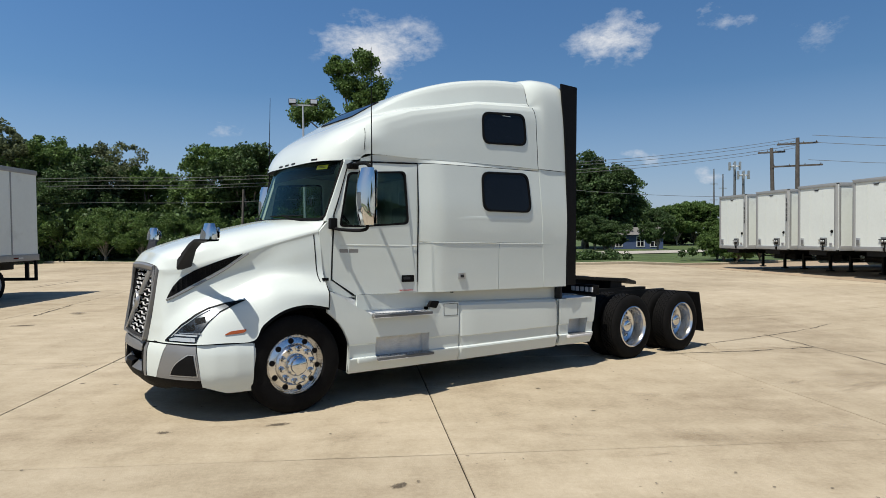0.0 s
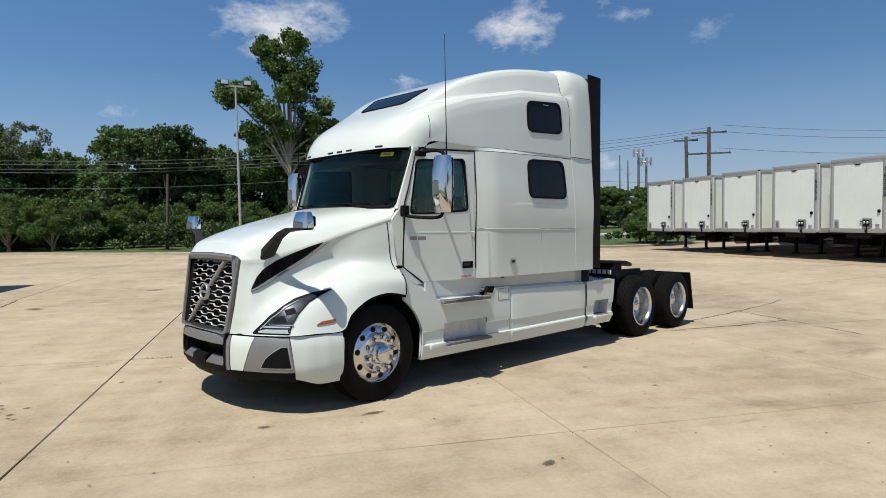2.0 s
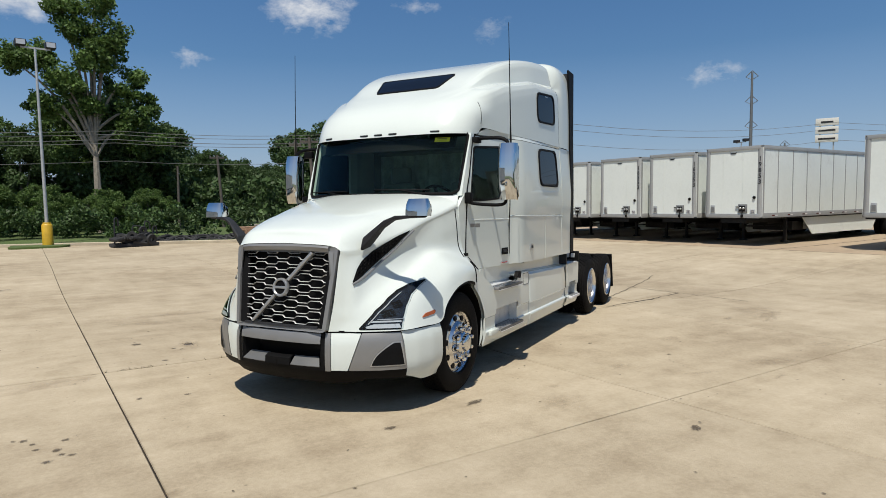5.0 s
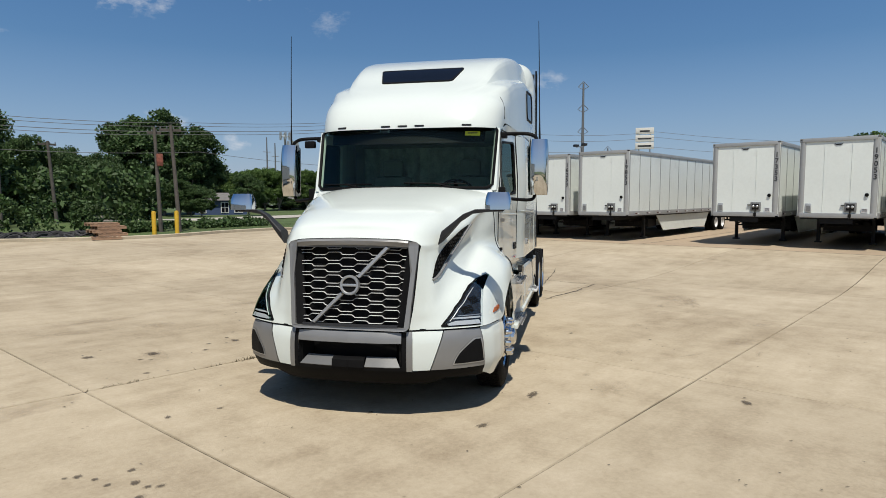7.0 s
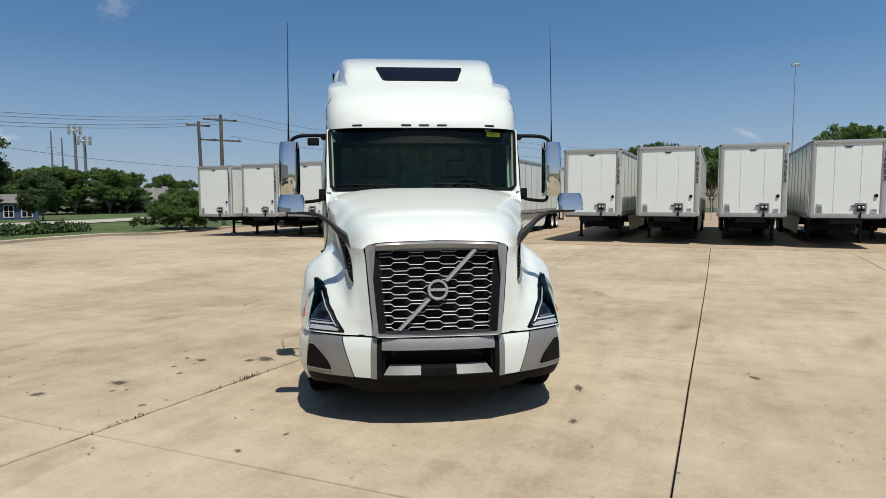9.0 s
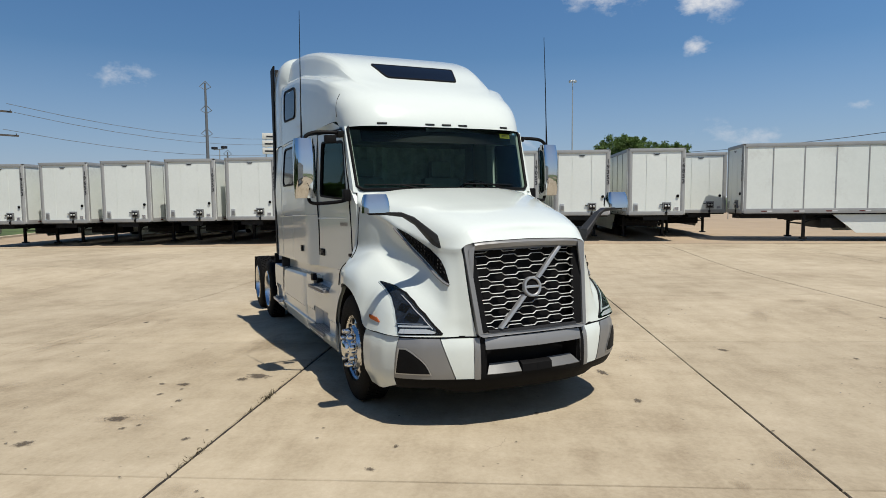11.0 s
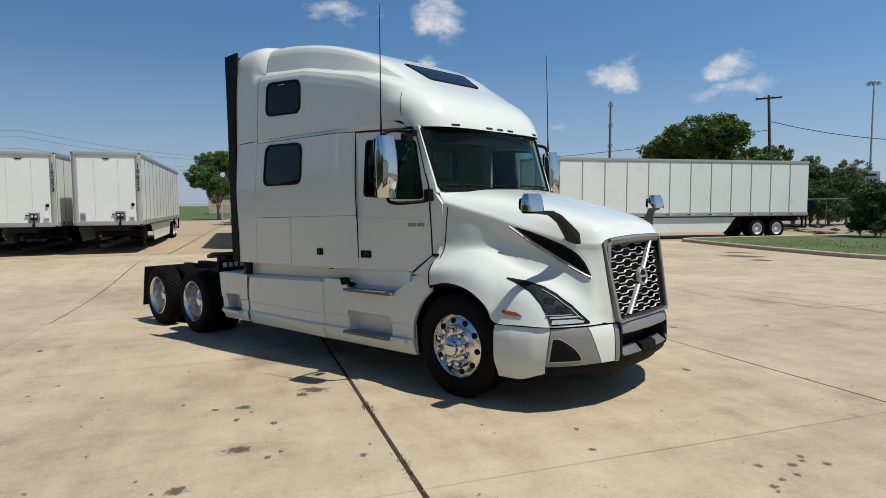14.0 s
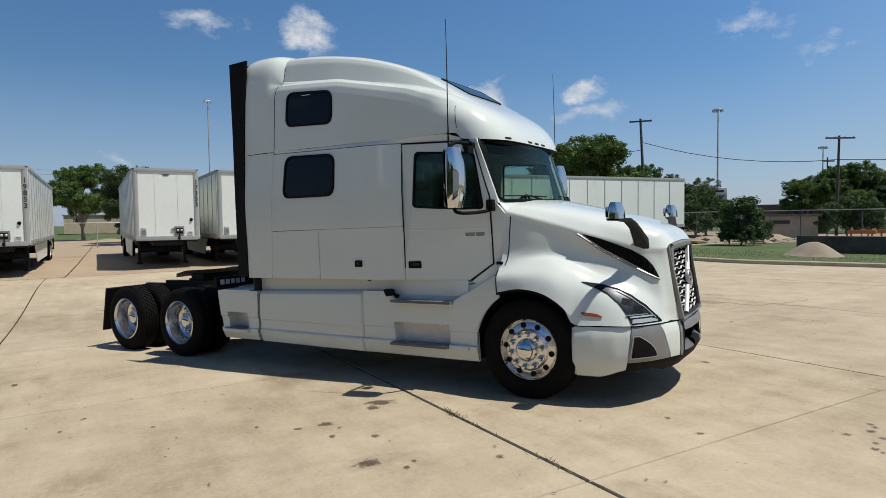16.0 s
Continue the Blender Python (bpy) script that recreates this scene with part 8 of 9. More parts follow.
# heap of dark machine scrap on the verge's kerb
root = base("scrap_heap", pose(0.0, 33.0, 0.02, 0, 0, 8), "dark heap of scrap frames, tubes and wheels by the verge", "scrap", "")
bm = bmesh.new()
for k in range(9):
    a = rng.uniform(-0.9, 0.9)
    box(bm, (-0.35, -0.2, -0.06), (0.35, 0.2, 0.08), 0.03, pose(a, rng.uniform(-0.3, 0.3), 0.14 + rng.uniform(0, 0.42), rng.uniform(-35, 35), rng.uniform(-25, 25), rng.uniform(0, 180)))
box(bm, (-1.0, -0.4, 0.0), (1.0, 0.4, 0.16), 0.05)
part("scrap_base", bm, M_TARP, root)
for x0, h, l in ((-0.85, 1.35, 0.12), (-0.1, 0.95, 0.42), (0.45, 1.15, 0.2), (0.8, 0.9, 0.15)):
    bm = bmesh.new()
    tube(bm, [(x0, 0, 0.1), (x0 + 0.04, 0, h - 0.12), (x0 + 0.07, 0.02, h - 0.02), (x0 + 0.07 + l * 0.5, 0.05, h), (x0 + 0.07 + l, 0.06, h - 0.08), (x0 + 0.1 + l, 0.08, h - 0.4)], 0.035, 8)
    part("bent_tube", bm, M_DARKGREY, root)
for x0, y0, z0, r in ((-0.65, -0.35, 0.42, 0.2), (-0.2, -0.4, 0.5, 0.22), (0.2, -0.35, 0.36, 0.24), (0.65, -0.4, 0.3, 0.26), (0.4, 0.0, 0.72, 0.2)):
    bm = lathe(bmesh.new(), [(r * 0.35, -0.05), (r * 0.9, -0.07), (r, -0.03), (r, 0.03), (r * 0.9, 0.07), (r * 0.35, 0.05), (r * 0.35, -0.05)], 18, pose(x0, y0, z0, 80 + 20 * x0, 0, 30 * x0))
    part("wheel", bm, M_TARP, root)

# houses along the street


def house(x, y, w, d, h, rise, wall, label, turn=0, windows=((-2.2, 0.9), (0.6, 0.9), (2.2, 0.9))):
    root = base("house", pose(x, y, -1.0 if y < 80 else -1.9, 0, 0, turn), label, "house")
    body = part("wall", boxes(((-w / 2, -d / 2, 0), (w / 2, d / 2, h))), wall, root, smooth=False)
    bm = bmesh.new()
    panel(bm, [(-d / 2 - 0.4, h - 0.05), (d / 2 + 0.4, h - 0.05), (0, h + rise)], [], lambda u, v, q: Vector((w / 2 + 0.35 - q, u, v)), w + 0.7)
    part("roof", bm, M_ROOF, root, smooth=False)
    for u, ww in windows:
        bm = boxes(((u - ww / 2 - 0.1, -d / 2 - 0.06, 0.85), (u + ww / 2 + 0.1, -d / 2 - 0.01, 2.25)))
        win = part("window", bm, M_HOUSEWHITE, root, "white framed window", smooth=False)
        bm = boxes(((u - ww / 2, -d / 2 - 0.08, 0.95), (u - 0.04, -d / 2 - 0.055, 1.52)), ((u + 0.04, -d / 2 - 0.08, 0.95), (u + ww / 2, -d / 2 - 0.055, 1.52)), ((u - ww / 2, -d / 2 - 0.08, 1.58), (u - 0.04, -d / 2 - 0.055, 2.15)), ((u + 0.04, -d / 2 - 0.08, 1.58), (u + ww / 2, -d / 2 - 0.055, 2.15)))
        part("pane", bm, M_TINT, win, smooth=False)
    return root


house(36.4, 78.6, 6.4, 6.0, 2.5, 0.95, M_BLUE, "small dark blue house with white windows", -20, ((-2.3, 0.7), (0.4, 0.8), (2.1, 0.9)))
house(*polar(40.7, 118, (-6.9, 4.3)), 6, 7, 3.4, 2.2, M_HOUSEWHITE, "white bungalow among distant trees", -60)
house(*polar(36.6, 118, (-6.9, 4.3)), 4, 6, 3.0, 1.8, M_HOUSEWHITE, "white bungalow among distant trees", -20)
# pickup on the street
x, y = polar(34.3, 146, (-6.9, 4.3))
root = base("pickup_truck", pose(x, y, -1.72, 0, 0, -25), "white pickup truck parked by the street", "car")
bm = bmesh.new()
panel(bm, rounded([(-2.6, 0.45), (2.6, 0.45), (2.65, 0.95), (1.5, 1.1), (0.8, 1.7), (-0.9, 1.75), (-1.0, 1.1), (-2.6, 1.1)], 0.1, 3), [], lambda u, v, q: Vector((u, -0.95 + q, v)), 1.9)
part("car_body", bm, M_HOUSEWHITE, root)
bm = bmesh.new()
panel(bm, [(-0.75, 1.15), (1.25, 1.15), (0.75, 1.6), (-0.75, 1.62)], [], lambda u, v, q: Vector((u, -0.97 + q, v)), 1.94)
part("car_window", bm, M_TINT, root)
for u in (-1.65, 1.7):
    for yy in (-0.98, 0.78):
        bm = lathe(bmesh.new(), [(0.0, 0.0), (0.38, 0.0), (0.38, 0.2), (0, 0.2)], 16, Matrix.Translation((u, yy + 0.2, 0.4)) @ pose(0, 0, 0, 90, 0, 0))
        part("car_wheel", bm, M_RUBBER, root)

# buildings and clutter past the grass
def shed(x, y, w, d, h, mat, label, turn, ribs=0):
    root = base("industrial_shed", pose(x, y, 0, 0, 0, turn), label, "building")
    part("wall", boxes(((-w / 2, -d / 2, 0), (w / 2, d / 2, h))), mat, root, smooth=False)
    if ribs:
        part("cladding_rib", boxes(*[((-w / 2 + w * k / ribs, -d / 2 - 0.04, 0.1), (-w / 2 + w * k / ribs + 0.08, -d / 2, h - 0.1)) for k in range(ribs)]), mat, root, smooth=False)
    part("roof", boxes(((-w / 2 - 0.2, -d / 2 - 0.2, h), (w / 2 + 0.2, d / 2 + 0.2, h + 0.18))), M_ROOF, root, smooth=False)
    return root


x, y = polar(148.1, 55, (-6.9, 11.4))
s1 = shed(x, y, 4.3, 2.6, 1.72, M_TAN, "low tan ribbed metal building behind the fence", -148, 16)
part("wall_sign", boxes(((-1.0, -1.375, 1.15), (0.3, -1.345, 1.42))), M_PRINT, s1, "dark sign board with illegible lettering")
x, y = polar(148.6, 74, (-6.9, 11.4))
shed(x, y, 6.0, 4.0, 2.75, M_BROWNWALL, "low brown flat-roofed building behind the earth lot", -148)
x, y = polar(147.0, 120, (-6.7, 11.7))
shed(x, y, 26, 10, 3.3, M_HOUSEWHITE, "long white warehouse on the horizon", 35)
x, y = polar(94.5, 130, (-6.7, 11.7))
shed(x, y, 24, 10, 4.2, M_TAN, "long tan warehouse beyond the fence", 0)
x, y = polar(90.0, 140, (-6.7, 11.7))
shed(x, y, 12, 10, 3.4, M_TAN, "long tan warehouse beyond the fence", 0)
x, y = polar(142.95, 84, (-6.7, 11.7))
root = base("bank_sign", pose(x, y, 0, 0, 0, -142.95), "white sign board reading BANK on a post", "sign")
part("post", boxes(((-0.15, -0.1, 0), (0.15, 0.1, 3.5))), M_GALV, root)
board = part("board", boxes(((-1.75, -0.3, 3.2), (1.75, -0.02, 5.3)), bevel=0.05), M_SIGNWHITE, root)
me = text_mesh("BANK", 1.15, 0.01)
me.materials.append(M_PRINT)
ob = new("lettering", me)
ob.parent = board
ob.matrix_local = Matrix.Translation((0, -0.315, 3.95)) @ pose(0, 0, 0, 90, 0, 0)
part("top_stripe", boxes(((-1.4, -0.312, 4.78), (1.4, -0.302, 5.02))), M_PRINT, board)
# sand heap, wall and fence by the island
sx, sy = polar(149.9, 29.4, (-6.9, 11.4))
bm = bmesh.new()
rows = [[Vector((sx + r * (1.2 + 0.12 * math.sin(3 * a + 1)) * math.cos(a), sy + r * 0.95 * math.sin(a), 0.1 + 0.60 * math.cos(r * math.pi / 2) ** 1.3 * (1 + 0.12 * math.sin(3 * a) * r))) for a in np.linspace(0, 2 * math.pi, 25)] for r in np.linspace(0.0, 1, 9)]
sheet(bm, rows)
thing("sand_mound", bm, M_SAND, "low mound of pale sand on the grass", "mound")
w0, w1 = Vector(polar(148.7, 32.0, (-6.9, 11.4))), Vector(polar(164.0, 31.0, (-6.9, 11.4)))
bm = bmesh.new()
box(bm, (0.0, -0.12, 0.0), ((w1 - w0).length, 0.12, 0.82), 0.02, pose(w0.x, w0.y, 0.05, 0, 0, math.degrees(math.atan2(w1.y - w0.y, w1.x - w0.x))))
thing("block_wall", bm, M_OLDWALL, "low dark retaining wall beside the sand heap", "wall")
for seg in (((14.5, -24.3), (-26, -30)), ((27, -22), (14.5, -24.3))):
    a, b = Vector((*seg[0], 0.1)), Vector((*seg[1], 0.1))
    n = int((b - a).length // 3)
    root = base("chain_link_fence", Matrix(), "grey chain-link fence with a top rail", "fence")
    for k in range(n + 1):
        p = a.lerp(b, k / n)
        part("fence_post", tube(bmesh.new(), [p, p + Vector((0, 0, 2.0))], 0.024, 6), M_PYLON, root)
    part("top_rail", tube(bmesh.new(), [a + Vector((0, 0, 1.98)), b + Vector((0, 0, 1.98))], 0.022, 6), M_GALV, root)
    bm = bmesh.new()
    d = (b - a)
    for k in range(int(d.length / 0.25)):
        p = a + d * (k * 0.25 / d.length)
        q = a + d * min(1, (k * 0.25 + 1.9) / d.length)
        tube(bm, [p + Vector((0, 0, 0.05)), q + Vector((0, 0, 1.95))], 0.001, 3, False)
        tube(bm, [p + Vector((0, 0, 1.95)), q + Vector((0, 0, 0.05))], 0.001, 3, False)
    part("mesh_wire", bm, M_PYLON, root)
root = base("chain_link_fence", Matrix(), "grey chain-link fence across the back of the trailer yard", "fence")
for k in range(16):
    yy = 32 - 3.4 * k
    part("fence_post", tube(bmesh.new(), [(46, yy, 0), (46, yy, 1.9)], 0.035, 6), M_GALV, root)
part("top_rail", tube(bmesh.new(), [(46, 32, 1.88), (46, -19, 1.88)], 0.025, 6), M_GALV, root)
# spoil and orange barriers on the earth lot
for k in range(44):
    x, y = polar(rng.uniform(140, 160), rng.uniform(42, 52), (-6.7, 11.7))
    bm = bmesh.new()
    bmesh.ops.create_icosphere(bm, subdivisions=3, radius=rng.uniform(0.4, 1.2))
    flat = rng.uniform(0.18, 0.36)
    for v in bm.verts:
        v.co *= 1 + 0.35 * noise.noise(v.co * 2 + Vector((k, 0, 0))) + 0.15 * noise.noise(v.co * 7 + Vector((0, k, 0)))
        v.co.z *= flat
    bmesh.ops.transform(bm, matrix=Matrix.Translation((x, y, 0.1)), verts=bm.verts)
    thing("spoil_heap", bm, M_SAND if k % 3 else M_DIRT, "small heap of broken spoil on the earth lot", "spoil", "spoil heaps")
for az, d in ((155.5, 52), (153.6, 50), (157.0, 53)):
    x, y = polar(az, d, (-6.7, 11.7))
    bm = boxes(((x - 0.9, y - 0.1, 0.05), (x + 0.9, y + 0.1, 0.25)), ((x - 0.9, y - 0.06, 0.5), (x + 0.9, y + 0.06, 0.75)), ((x - 0.7, y - 0.05, 0.05), (x - 0.6, y + 0.05, 0.75)), ((x + 0.6, y - 0.05, 0.05), (x + 0.7, y + 0.05, 0.75)), bevel=0.02)
    thing("barrier", bm, M_ORANGE, "orange plastic work barrier", "barrier", "work barriers")

# ---- slab surface details ----
STAIN = bpy.data.materials.new("oil_stain")
STAIN.use_nodes = True
n, l = STAIN.node_tree.nodes, STAIN.node_tree.links
b = n["Principled BSDF"]
b.inputs["Base Color"].default_value, b.inputs["Roughness"].default_value = (0.058, 0.043, 0.03, 1), 0.7
co, vl, tex, mx, tr = n.new("ShaderNodeTexCoord"), n.new("ShaderNodeVectorMath"), n.new("ShaderNodeTexNoise"), n.new("ShaderNodeMixShader"), n.new("ShaderNodeBsdfTransparent")
vl.operation = "LENGTH"
l.new(co.outputs["Object"], vl.inputs[0])
tex.inputs["Scale"].default_value, tex.inputs["Detail"].default_value = 3.0, 5.0
info, shift = n.new("ShaderNodeObjectInfo"), n.new("ShaderNodeVectorMath")
shift.operation = "ADD"
l.new(co.outputs["Object"], shift.inputs[0])
l.new(math_node(n, l, "MULTIPLY", info.outputs["Random"], 70.0), shift.inputs[1])
l.new(shift.outputs[0], tex.inputs["Vector"])
edge = math_node(n, l, "ADD", math_node(n, l, "MULTIPLY", vl.outputs["Value"], -1.0), math_node(n, l, "MULTIPLY", tex.outputs["Fac"], 1.5))
fac = math_node(n, l, "MULTIPLY", math_node(n, l, "MULTIPLY", edge, 3.0, clamp=True), 0.62)
l.new(fac, mx.inputs["Fac"])
l.new(tr.outputs[0], mx.inputs[1])
l.new(b.outputs[0], mx.inputs[2])
l.new(mx.outputs[0], n["Material Output"].inputs["Surface"])
ME_STAIN = finish(lathe(bmesh.new(), [(0, 0), (1.4, 0)], 20), "stain", STAIN)


laid = [0]


def on_slab(x, y, up, turn):
    """A pose lying on the slabs: on the tilted plane round the truck, level further out."""
    if math.hypot(x + 1.5, y - 5.5) < 9.4:
        return NEAR @ pose(x, y, up, 0, 0, turn)
    return pose(x, y, max(ground_z(x + a, y + b) for a in (-0.4, 0, 0.4) for b in (-0.4, 0, 0.4)) + up + 0.004, 0, 0, turn)


def stain(x, y, rx, ry, turn):
    o = new("oil_stain", ME_STAIN)
    laid[0] += 1
    o.matrix_world = on_slab(x, y, 0.006 + 0.00002 * laid[0], turn) @ Matrix.Diagonal((rx, ry, 1, 1))
    tagged(o, "dark oil stain on the concrete", "stain", "oil stains", "structure")


for spec in ((-2.44, 10.01, 0.14, 0.10, 80), (-2.68, 9.80, 0.05, 0.04, 0), (-2.60, 9.70, 0.035, 0.03, 0), (-1.02, 9.28, 0.22, 0.12, 60), (-1.14, 9.42, 0.10, 0.08, 20), (-1.35, 9.97, 0.11, 0.07, 70), (-1.70, 10.03, 0.055, 0.04, 0), (-1.33, 10.22, 0.06, 0.04, 50),
             (-1.91, 9.72, 0.06, 0.05, 20), (-1.52, 9.90, 0.03, 0.03, 0), (-3.05, 10.39, 0.11, 0.09, 90), (-2.90, 9.12, 0.05, 0.045, 0), (-3.42, 7.51, 0.06, 0.035, 60), (-4.08, 6.62, 0.05, 0.035, 10), (-4.22, 6.17, 0.055, 0.04, 0), (-4.36, 6.78, 0.05, 0.04, 30),
             (-4.06, 6.23, 0.05, 0.03, 0), (-4.15, 6.40, 0.05, 0.04, 60), (-4.12, 6.28, 0.04, 0.03, 0), (-4.30, 6.65, 0.035, 0.03, 0), (-4.28, 6.50, 0.04, 0.03, 20), (-1.82, 5.36, 0.09, 0.05, 0), (-0.82, 5.52, 0.16, 0.06, 15), (0.25, 3.90, 0.10, 0.06, 40), (2.10, 6.75, 0.06, 0.04, 0),
             (0.24, 11.89, 0.035, 0.03, 0), (-0.10, 12.08, 0.035, 0.03, 0), (-0.47, 11.33, 0.035, 0.03, 0), (-1.06, 10.52, 0.035, 0.03, 0), (2.42, 12.66, 0.09, 0.06, 0), (-4.9, 6.0, 0.08, 0.05, 0), (-3.0, 7.4, 0.05, 0.03, 0), (-2.2, 6.3, 0.05, 0.03, 0), (-0.2, 2.6, 0.06, 0.04, 0),
             (2.4, 5.7, 0.05, 0.03, 0), (-6.96, 13.15, 0.32, 0.16, 20), (-6.83, 15.32, 0.26, 0.2, 0), (-4.9, 19.0, 0.5, 0.14, 0), (9.9, -6.6, 1.1, 0.7, 45), (8.5, -6.0, 0.6, 0.4, 20), (11.2, -7.6, 0.8, 0.4, 40)):
    stain(*spec)
SOFT = STAIN.copy()
SOFT.name = "faint_stain"
SOFT.node_tree.nodes["Principled BSDF"].inputs["Base Color"].default_value = (0.20, 0.14, 0.08, 1)
for nd in SOFT.node_tree.nodes:
    if nd.bl_idname == "ShaderNodeMath" and nd.operation == "MULTIPLY" and abs(nd.inputs[1].default_value - 0.62) < 1e-3:
        nd.inputs[1].default_value = 0.30
    if nd.bl_idname == "ShaderNodeMath" and nd.operation == "MULTIPLY" and abs(nd.inputs[1].default_value - 3.0) < 1e-3:
        nd.inputs[1].default_value = 0.9
ME_SOFT = finish(lathe(bmesh.new(), [(0, 0), (1.4, 0)], 20), "stain", SOFT)
for n_soft, (x, y, rx, ry, turn) in enumerate(((-2.45, 9.95, 0.55, 0.24, 85), (-1.50, 11.95, 0.38, 0.30, 0), (-4.75, 5.5, 0.60, 0.40, 20))):
    o = new("faint_stain", ME_SOFT)
    o.matrix_world = on_slab(x, y, 0.0052 + 0.00002 * n_soft, turn) @ Matrix.Diagonal((rx, ry, 1, 1))
    tagged(o, "faint brown weathering stain on the concrete", "stain", "faint stains", "structure")
for k in range(46):
    o = new("faint_stain", ME_SOFT)
    r = rng.uniform(0.25, 1.1)
    r = r if k % 3 else 0.45 * r
    a, far = rng.uniform(0, 2 * math.pi), 8.2 * math.sqrt(rng.uniform(0, 1))
    o.matrix_world = on_slab(-1.5 + far * math.cos(a), 5.5 + far * math.sin(a), 0.0040 + 0.00002 * k, rng.uniform(-25, 25)) @ Matrix.Diagonal((r, r * rng.uniform(0.25, 0.7), 1, 1))
    tagged(o, "faint brown weathering stain on the concrete", "stain", "faint stains", "structure")
for k in range(260):
    x, y = rng.uniform(-6, 5), rng.uniform(1.5, 13.5)
    stain(x, y, rng.uniform(0.012, 0.03), rng.uniform(0.008, 0.02), rng.uniform(0, 180))
bm = bmesh.new()
rows = []
for k in range(120):
    x = -7.5 + 0.1 * k
    z = -0.010 + 0.006 * noise.noise(Vector((x * 5, 0, 0)))
    rows.append([NEAR @ Vector((x, 8.88 - 0.016, z)), NEAR @ Vector((x, 8.88, z + 0.003)), NEAR @ Vector((x, 8.88 + 0.016, z))])
sheet(bm, rows, (0, 0, -0.02))
thing("joint_fill", bm, M_JOINT, "shade-darkened brown dirt filling the open slab joint", "dirt", kind="structure")


def crack(points, width, seed):
    """A dark open crack that wanders along points, lying in the slab surface."""
    r = np.random.default_rng(seed)
    line = []
    for a, b in zip(points, points[1:]):
        a, b = Vector(a), Vector(b)
        steps = max(2, int((b - a).length / 0.16))
        line += [a.lerp(b, k / steps) + Vector(r.normal(size=2) * 0.016) for k in range(steps)]
    line.append(Vector(points[-1]))
    rows = []
    for k, q in enumerate(line):
        d = (line[min(k + 1, len(line) - 1)] - line[max(k - 1, 0)]).normalized()
        w = width * r.uniform(0.25, 1.0)
        rows.append([Vector((*(q + Vector((-d.y, d.x)) * e), ground_z(*q) + (0.0075 if q.x < 18.2 else 0.010))) for e in (-w, w)])
    thing("crack", sheet(bmesh.new(), rows), M_JOINT, "dark ragged crack in the concrete", "crack", "cracks", "structure", smooth=False)


for n_crack, (pts, w) in enumerate((([(4.95, 8.92), (6.3, 9.05), (7.85, 9.35)], 0.016), ([(7.95, 10.9), (7.85, 9.35), (7.75, 7.7)], 0.010), ([(5.9, 9.75), (8.0, 10.75), (10.2, 11.8)], 0.012),
                                    ([(18.25, 12.68), (27.6, 12.44), (39.6, 12.19), (53.0, 11.9)], 0.030), ([(-7.6, 14.9), (-7.9, 17.5)], 0.022), ([(-12.0, 23.7), (-11.8, 27.0)], 0.03),
                                    ([(2.47, 0.83), (1.6, 0.70), (0.79, 0.62)], 0.013), ([(0.64, 0.66), (0.55, -0.1), (0.50, -0.80)], 0.011))):
    crack(pts, w, 60 + n_crack)
bm = bmesh.new()
panel(bm, rounded([Vector(q) for q in ((5.95, 9.2), (7.75, 9.45), (7.82, 10.45), (6.2, 9.9))], 0.12, 3), [], lambda u, v, d: Vector((u, v, ground_z(u, v) + 0.005 - d)), 0.02)
thing("repair_patch", bm, M_PATCH, "pale repair patch in the concrete behind the truck", "patch", kind="structure", smooth=False)
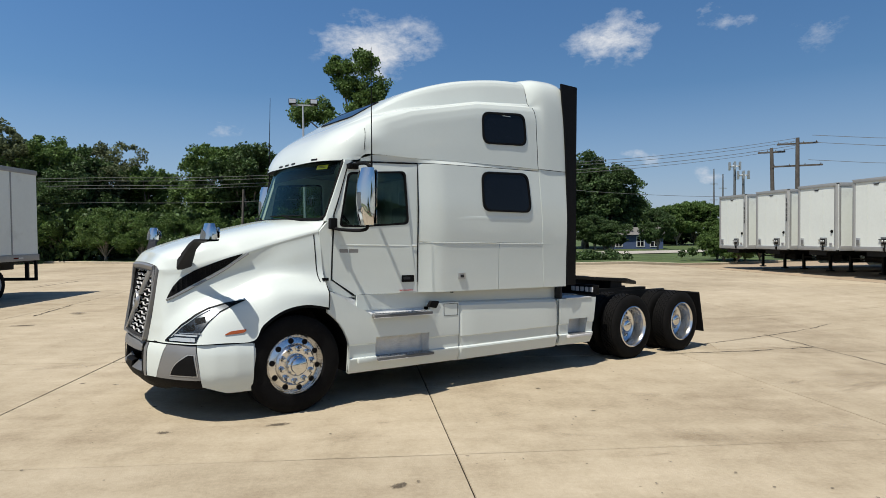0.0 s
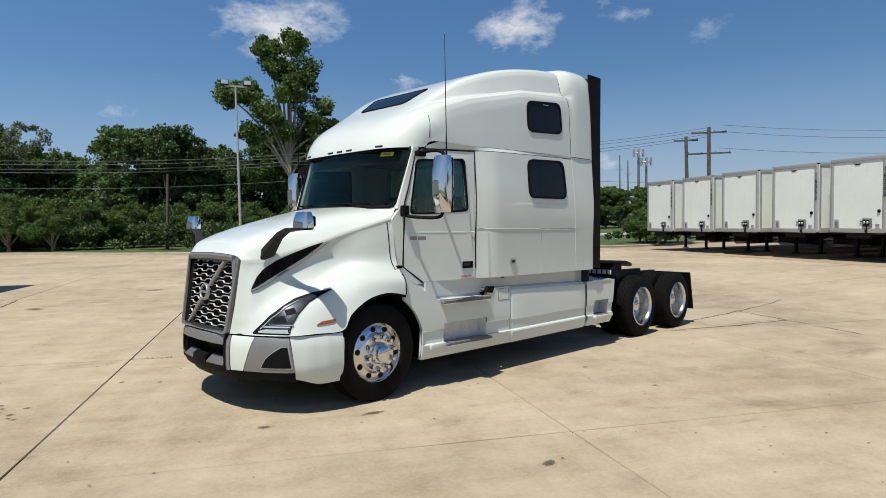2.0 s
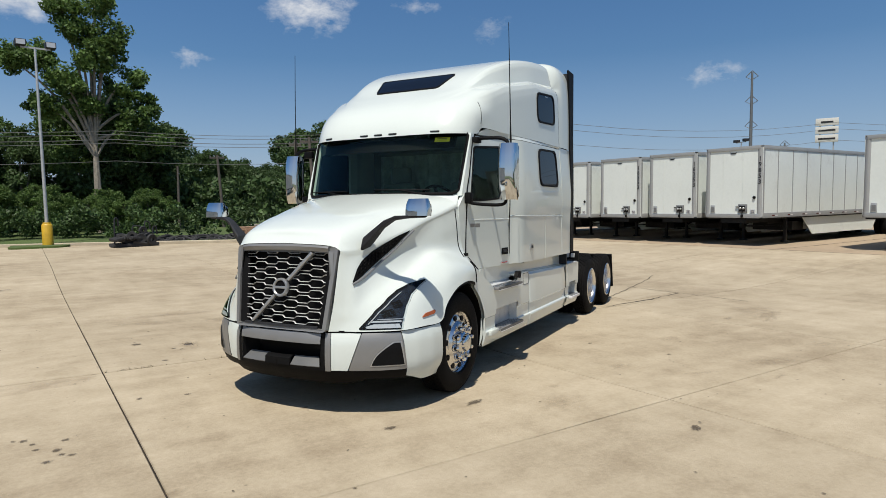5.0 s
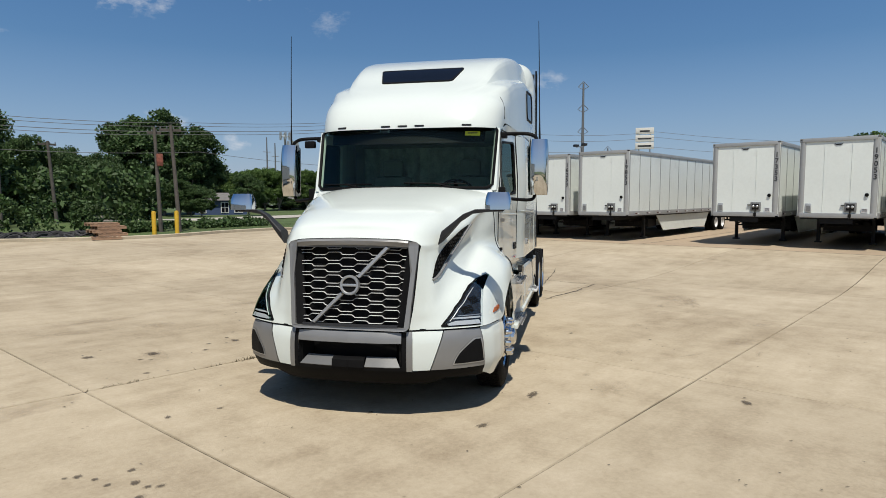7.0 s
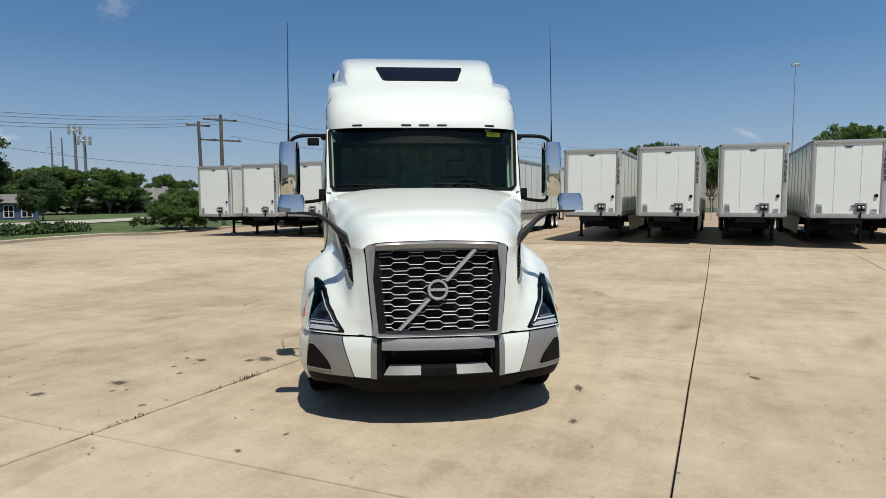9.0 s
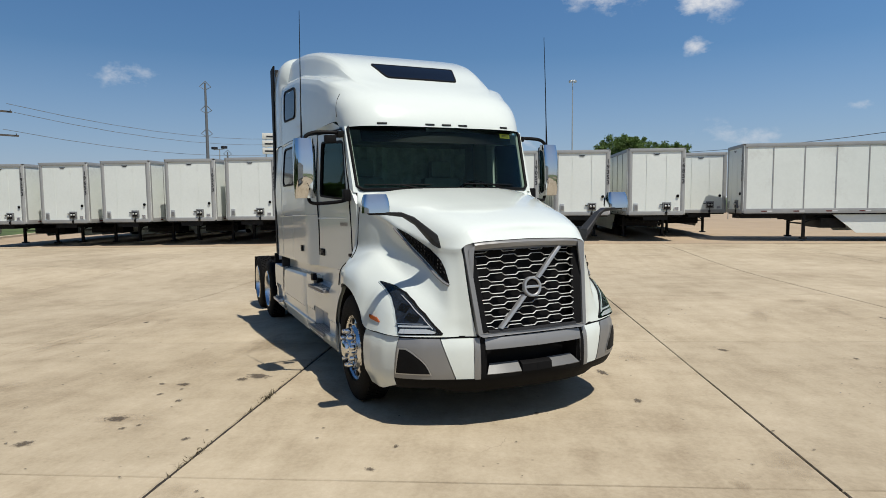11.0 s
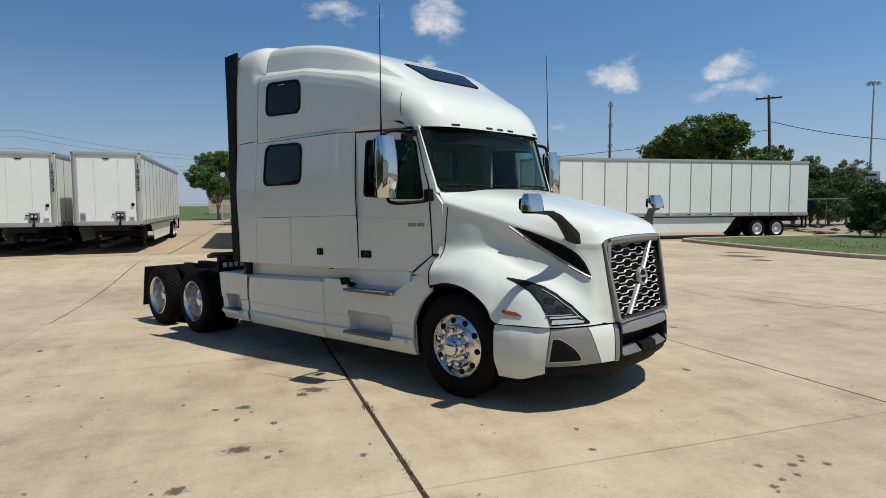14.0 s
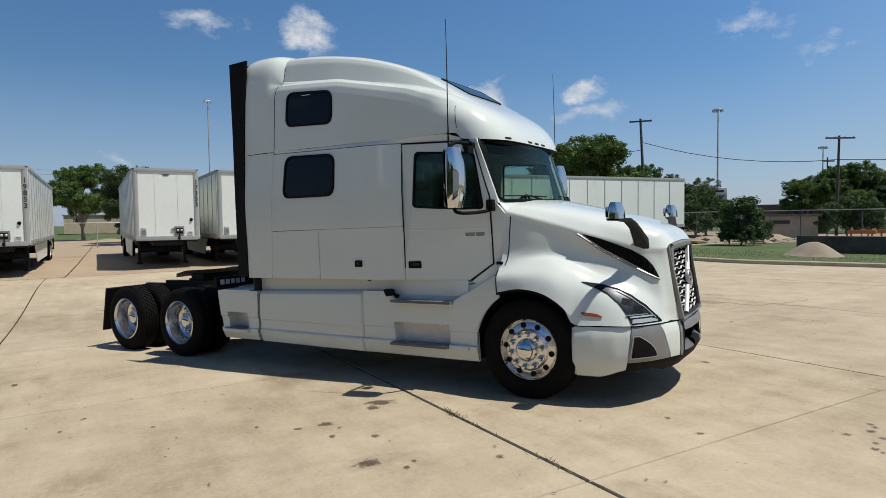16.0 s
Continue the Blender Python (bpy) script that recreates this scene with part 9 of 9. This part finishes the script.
# weeds in the open joint beside the truck
verts, faces = [], []
for k in range(150):
    c = rng.choice([0, 1, 2, 3])
    x = (-1.75, -1.95, -0.6, -3.2)[c] + rng.normal() * (0.12, 0.25, 0.5, 0.2)[c]
    y = 8.88 + rng.normal() * 0.02
    h = rng.uniform(0.01, (0.06, 0.04, 0.02, 0.03)[c])
    a = rng.uniform(0, math.pi)
    dx, dy = 0.006 * math.cos(a), 0.006 * math.sin(a)
    p = [NEAR @ Vector(q) for q in ((x - dx, y - dy, -0.01), (x + dx, y + dy, -0.01), (x + rng.normal() * 0.03, y + rng.normal() * 0.03, h))]
    n0 = len(verts)
    verts += [tuple(q) for q in p]
    faces.append((n0, n0 + 1, n0 + 2))
me = bpy.data.meshes.new("weeds")
me.from_pydata(verts, [], faces)
me.materials.append(M_WEED)
tagged(new("joint_weeds", me), "small weeds growing in the open slab joint", "weeds", kind="stuff")

# ---- concrete slabs, each a piece of the pavement ----


def x_gap(i, j):
    """Half the joint along y at the i-th line: some stand open, some are all but closed."""
    if i == 0:
        return {0: 0.0058, 1: 0.006}.get(j, 0.0045)
    return (0.0036 if j <= 0 else 0.0022) if i == 1 else (0.005 if j <= 0 else 0.0035)


def y_gap(j, i):
    if j == 1:
        return 0.014 if -2 < i < 1 else 0.010
    return 0.006 if j == 0 else (0.0018 if i < 2 else 0.012) if j == 2 else 0.006


yard = tagged(new("pavement"), "pale tan concrete yard of square cast slabs", "pavement", kind="structure")
for i in range(-6, 5):
    for j in range(-5, 10):
        x0, y0 = GX + SLAB * i, GY + SLAB * j
        n = 4
        gx, gy = [x_gap(i, j), x_gap(i + 1, j)], [y_gap(j, i), y_gap(j + 1, i)]
        us = [gx[0], gx[0] + 0.006] + [SLAB * k / n for k in range(1, n)] + [SLAB - gx[1] - 0.006, SLAB - gx[1]]
        vs = [gy[0], gy[0] + 0.006] + [SLAB * k / n for k in range(1, n)] + [SLAB - gy[1] - 0.006, SLAB - gy[1]]
        verts, faces = [], []
        for a, u in enumerate(us):
            for c, v in enumerate(vs):
                edge = a in (0, len(us) - 1) or c in (0, len(us) - 1)
                jit = 0.006 * noise.noise(Vector((x0 + u, y0 + v, 0)) * 1.7) if edge else 0.0
                verts.append((x0 + u + jit, y0 + v + jit, ground_z(x0 + u, y0 + v) - (0.012 if edge else 0.0)))
        m0 = len(us)
        for a in range(m0 - 1):
            for c in range(m0 - 1):
                faces.append((a * m0 + c, (a + 1) * m0 + c, (a + 1) * m0 + c + 1, a * m0 + c + 1))
        me = bpy.data.meshes.new("slab")
        me.from_pydata(verts, [], faces)
        me.materials.append(M_CONCRETE)
        o = new("slab", me)
        o.parent = yard
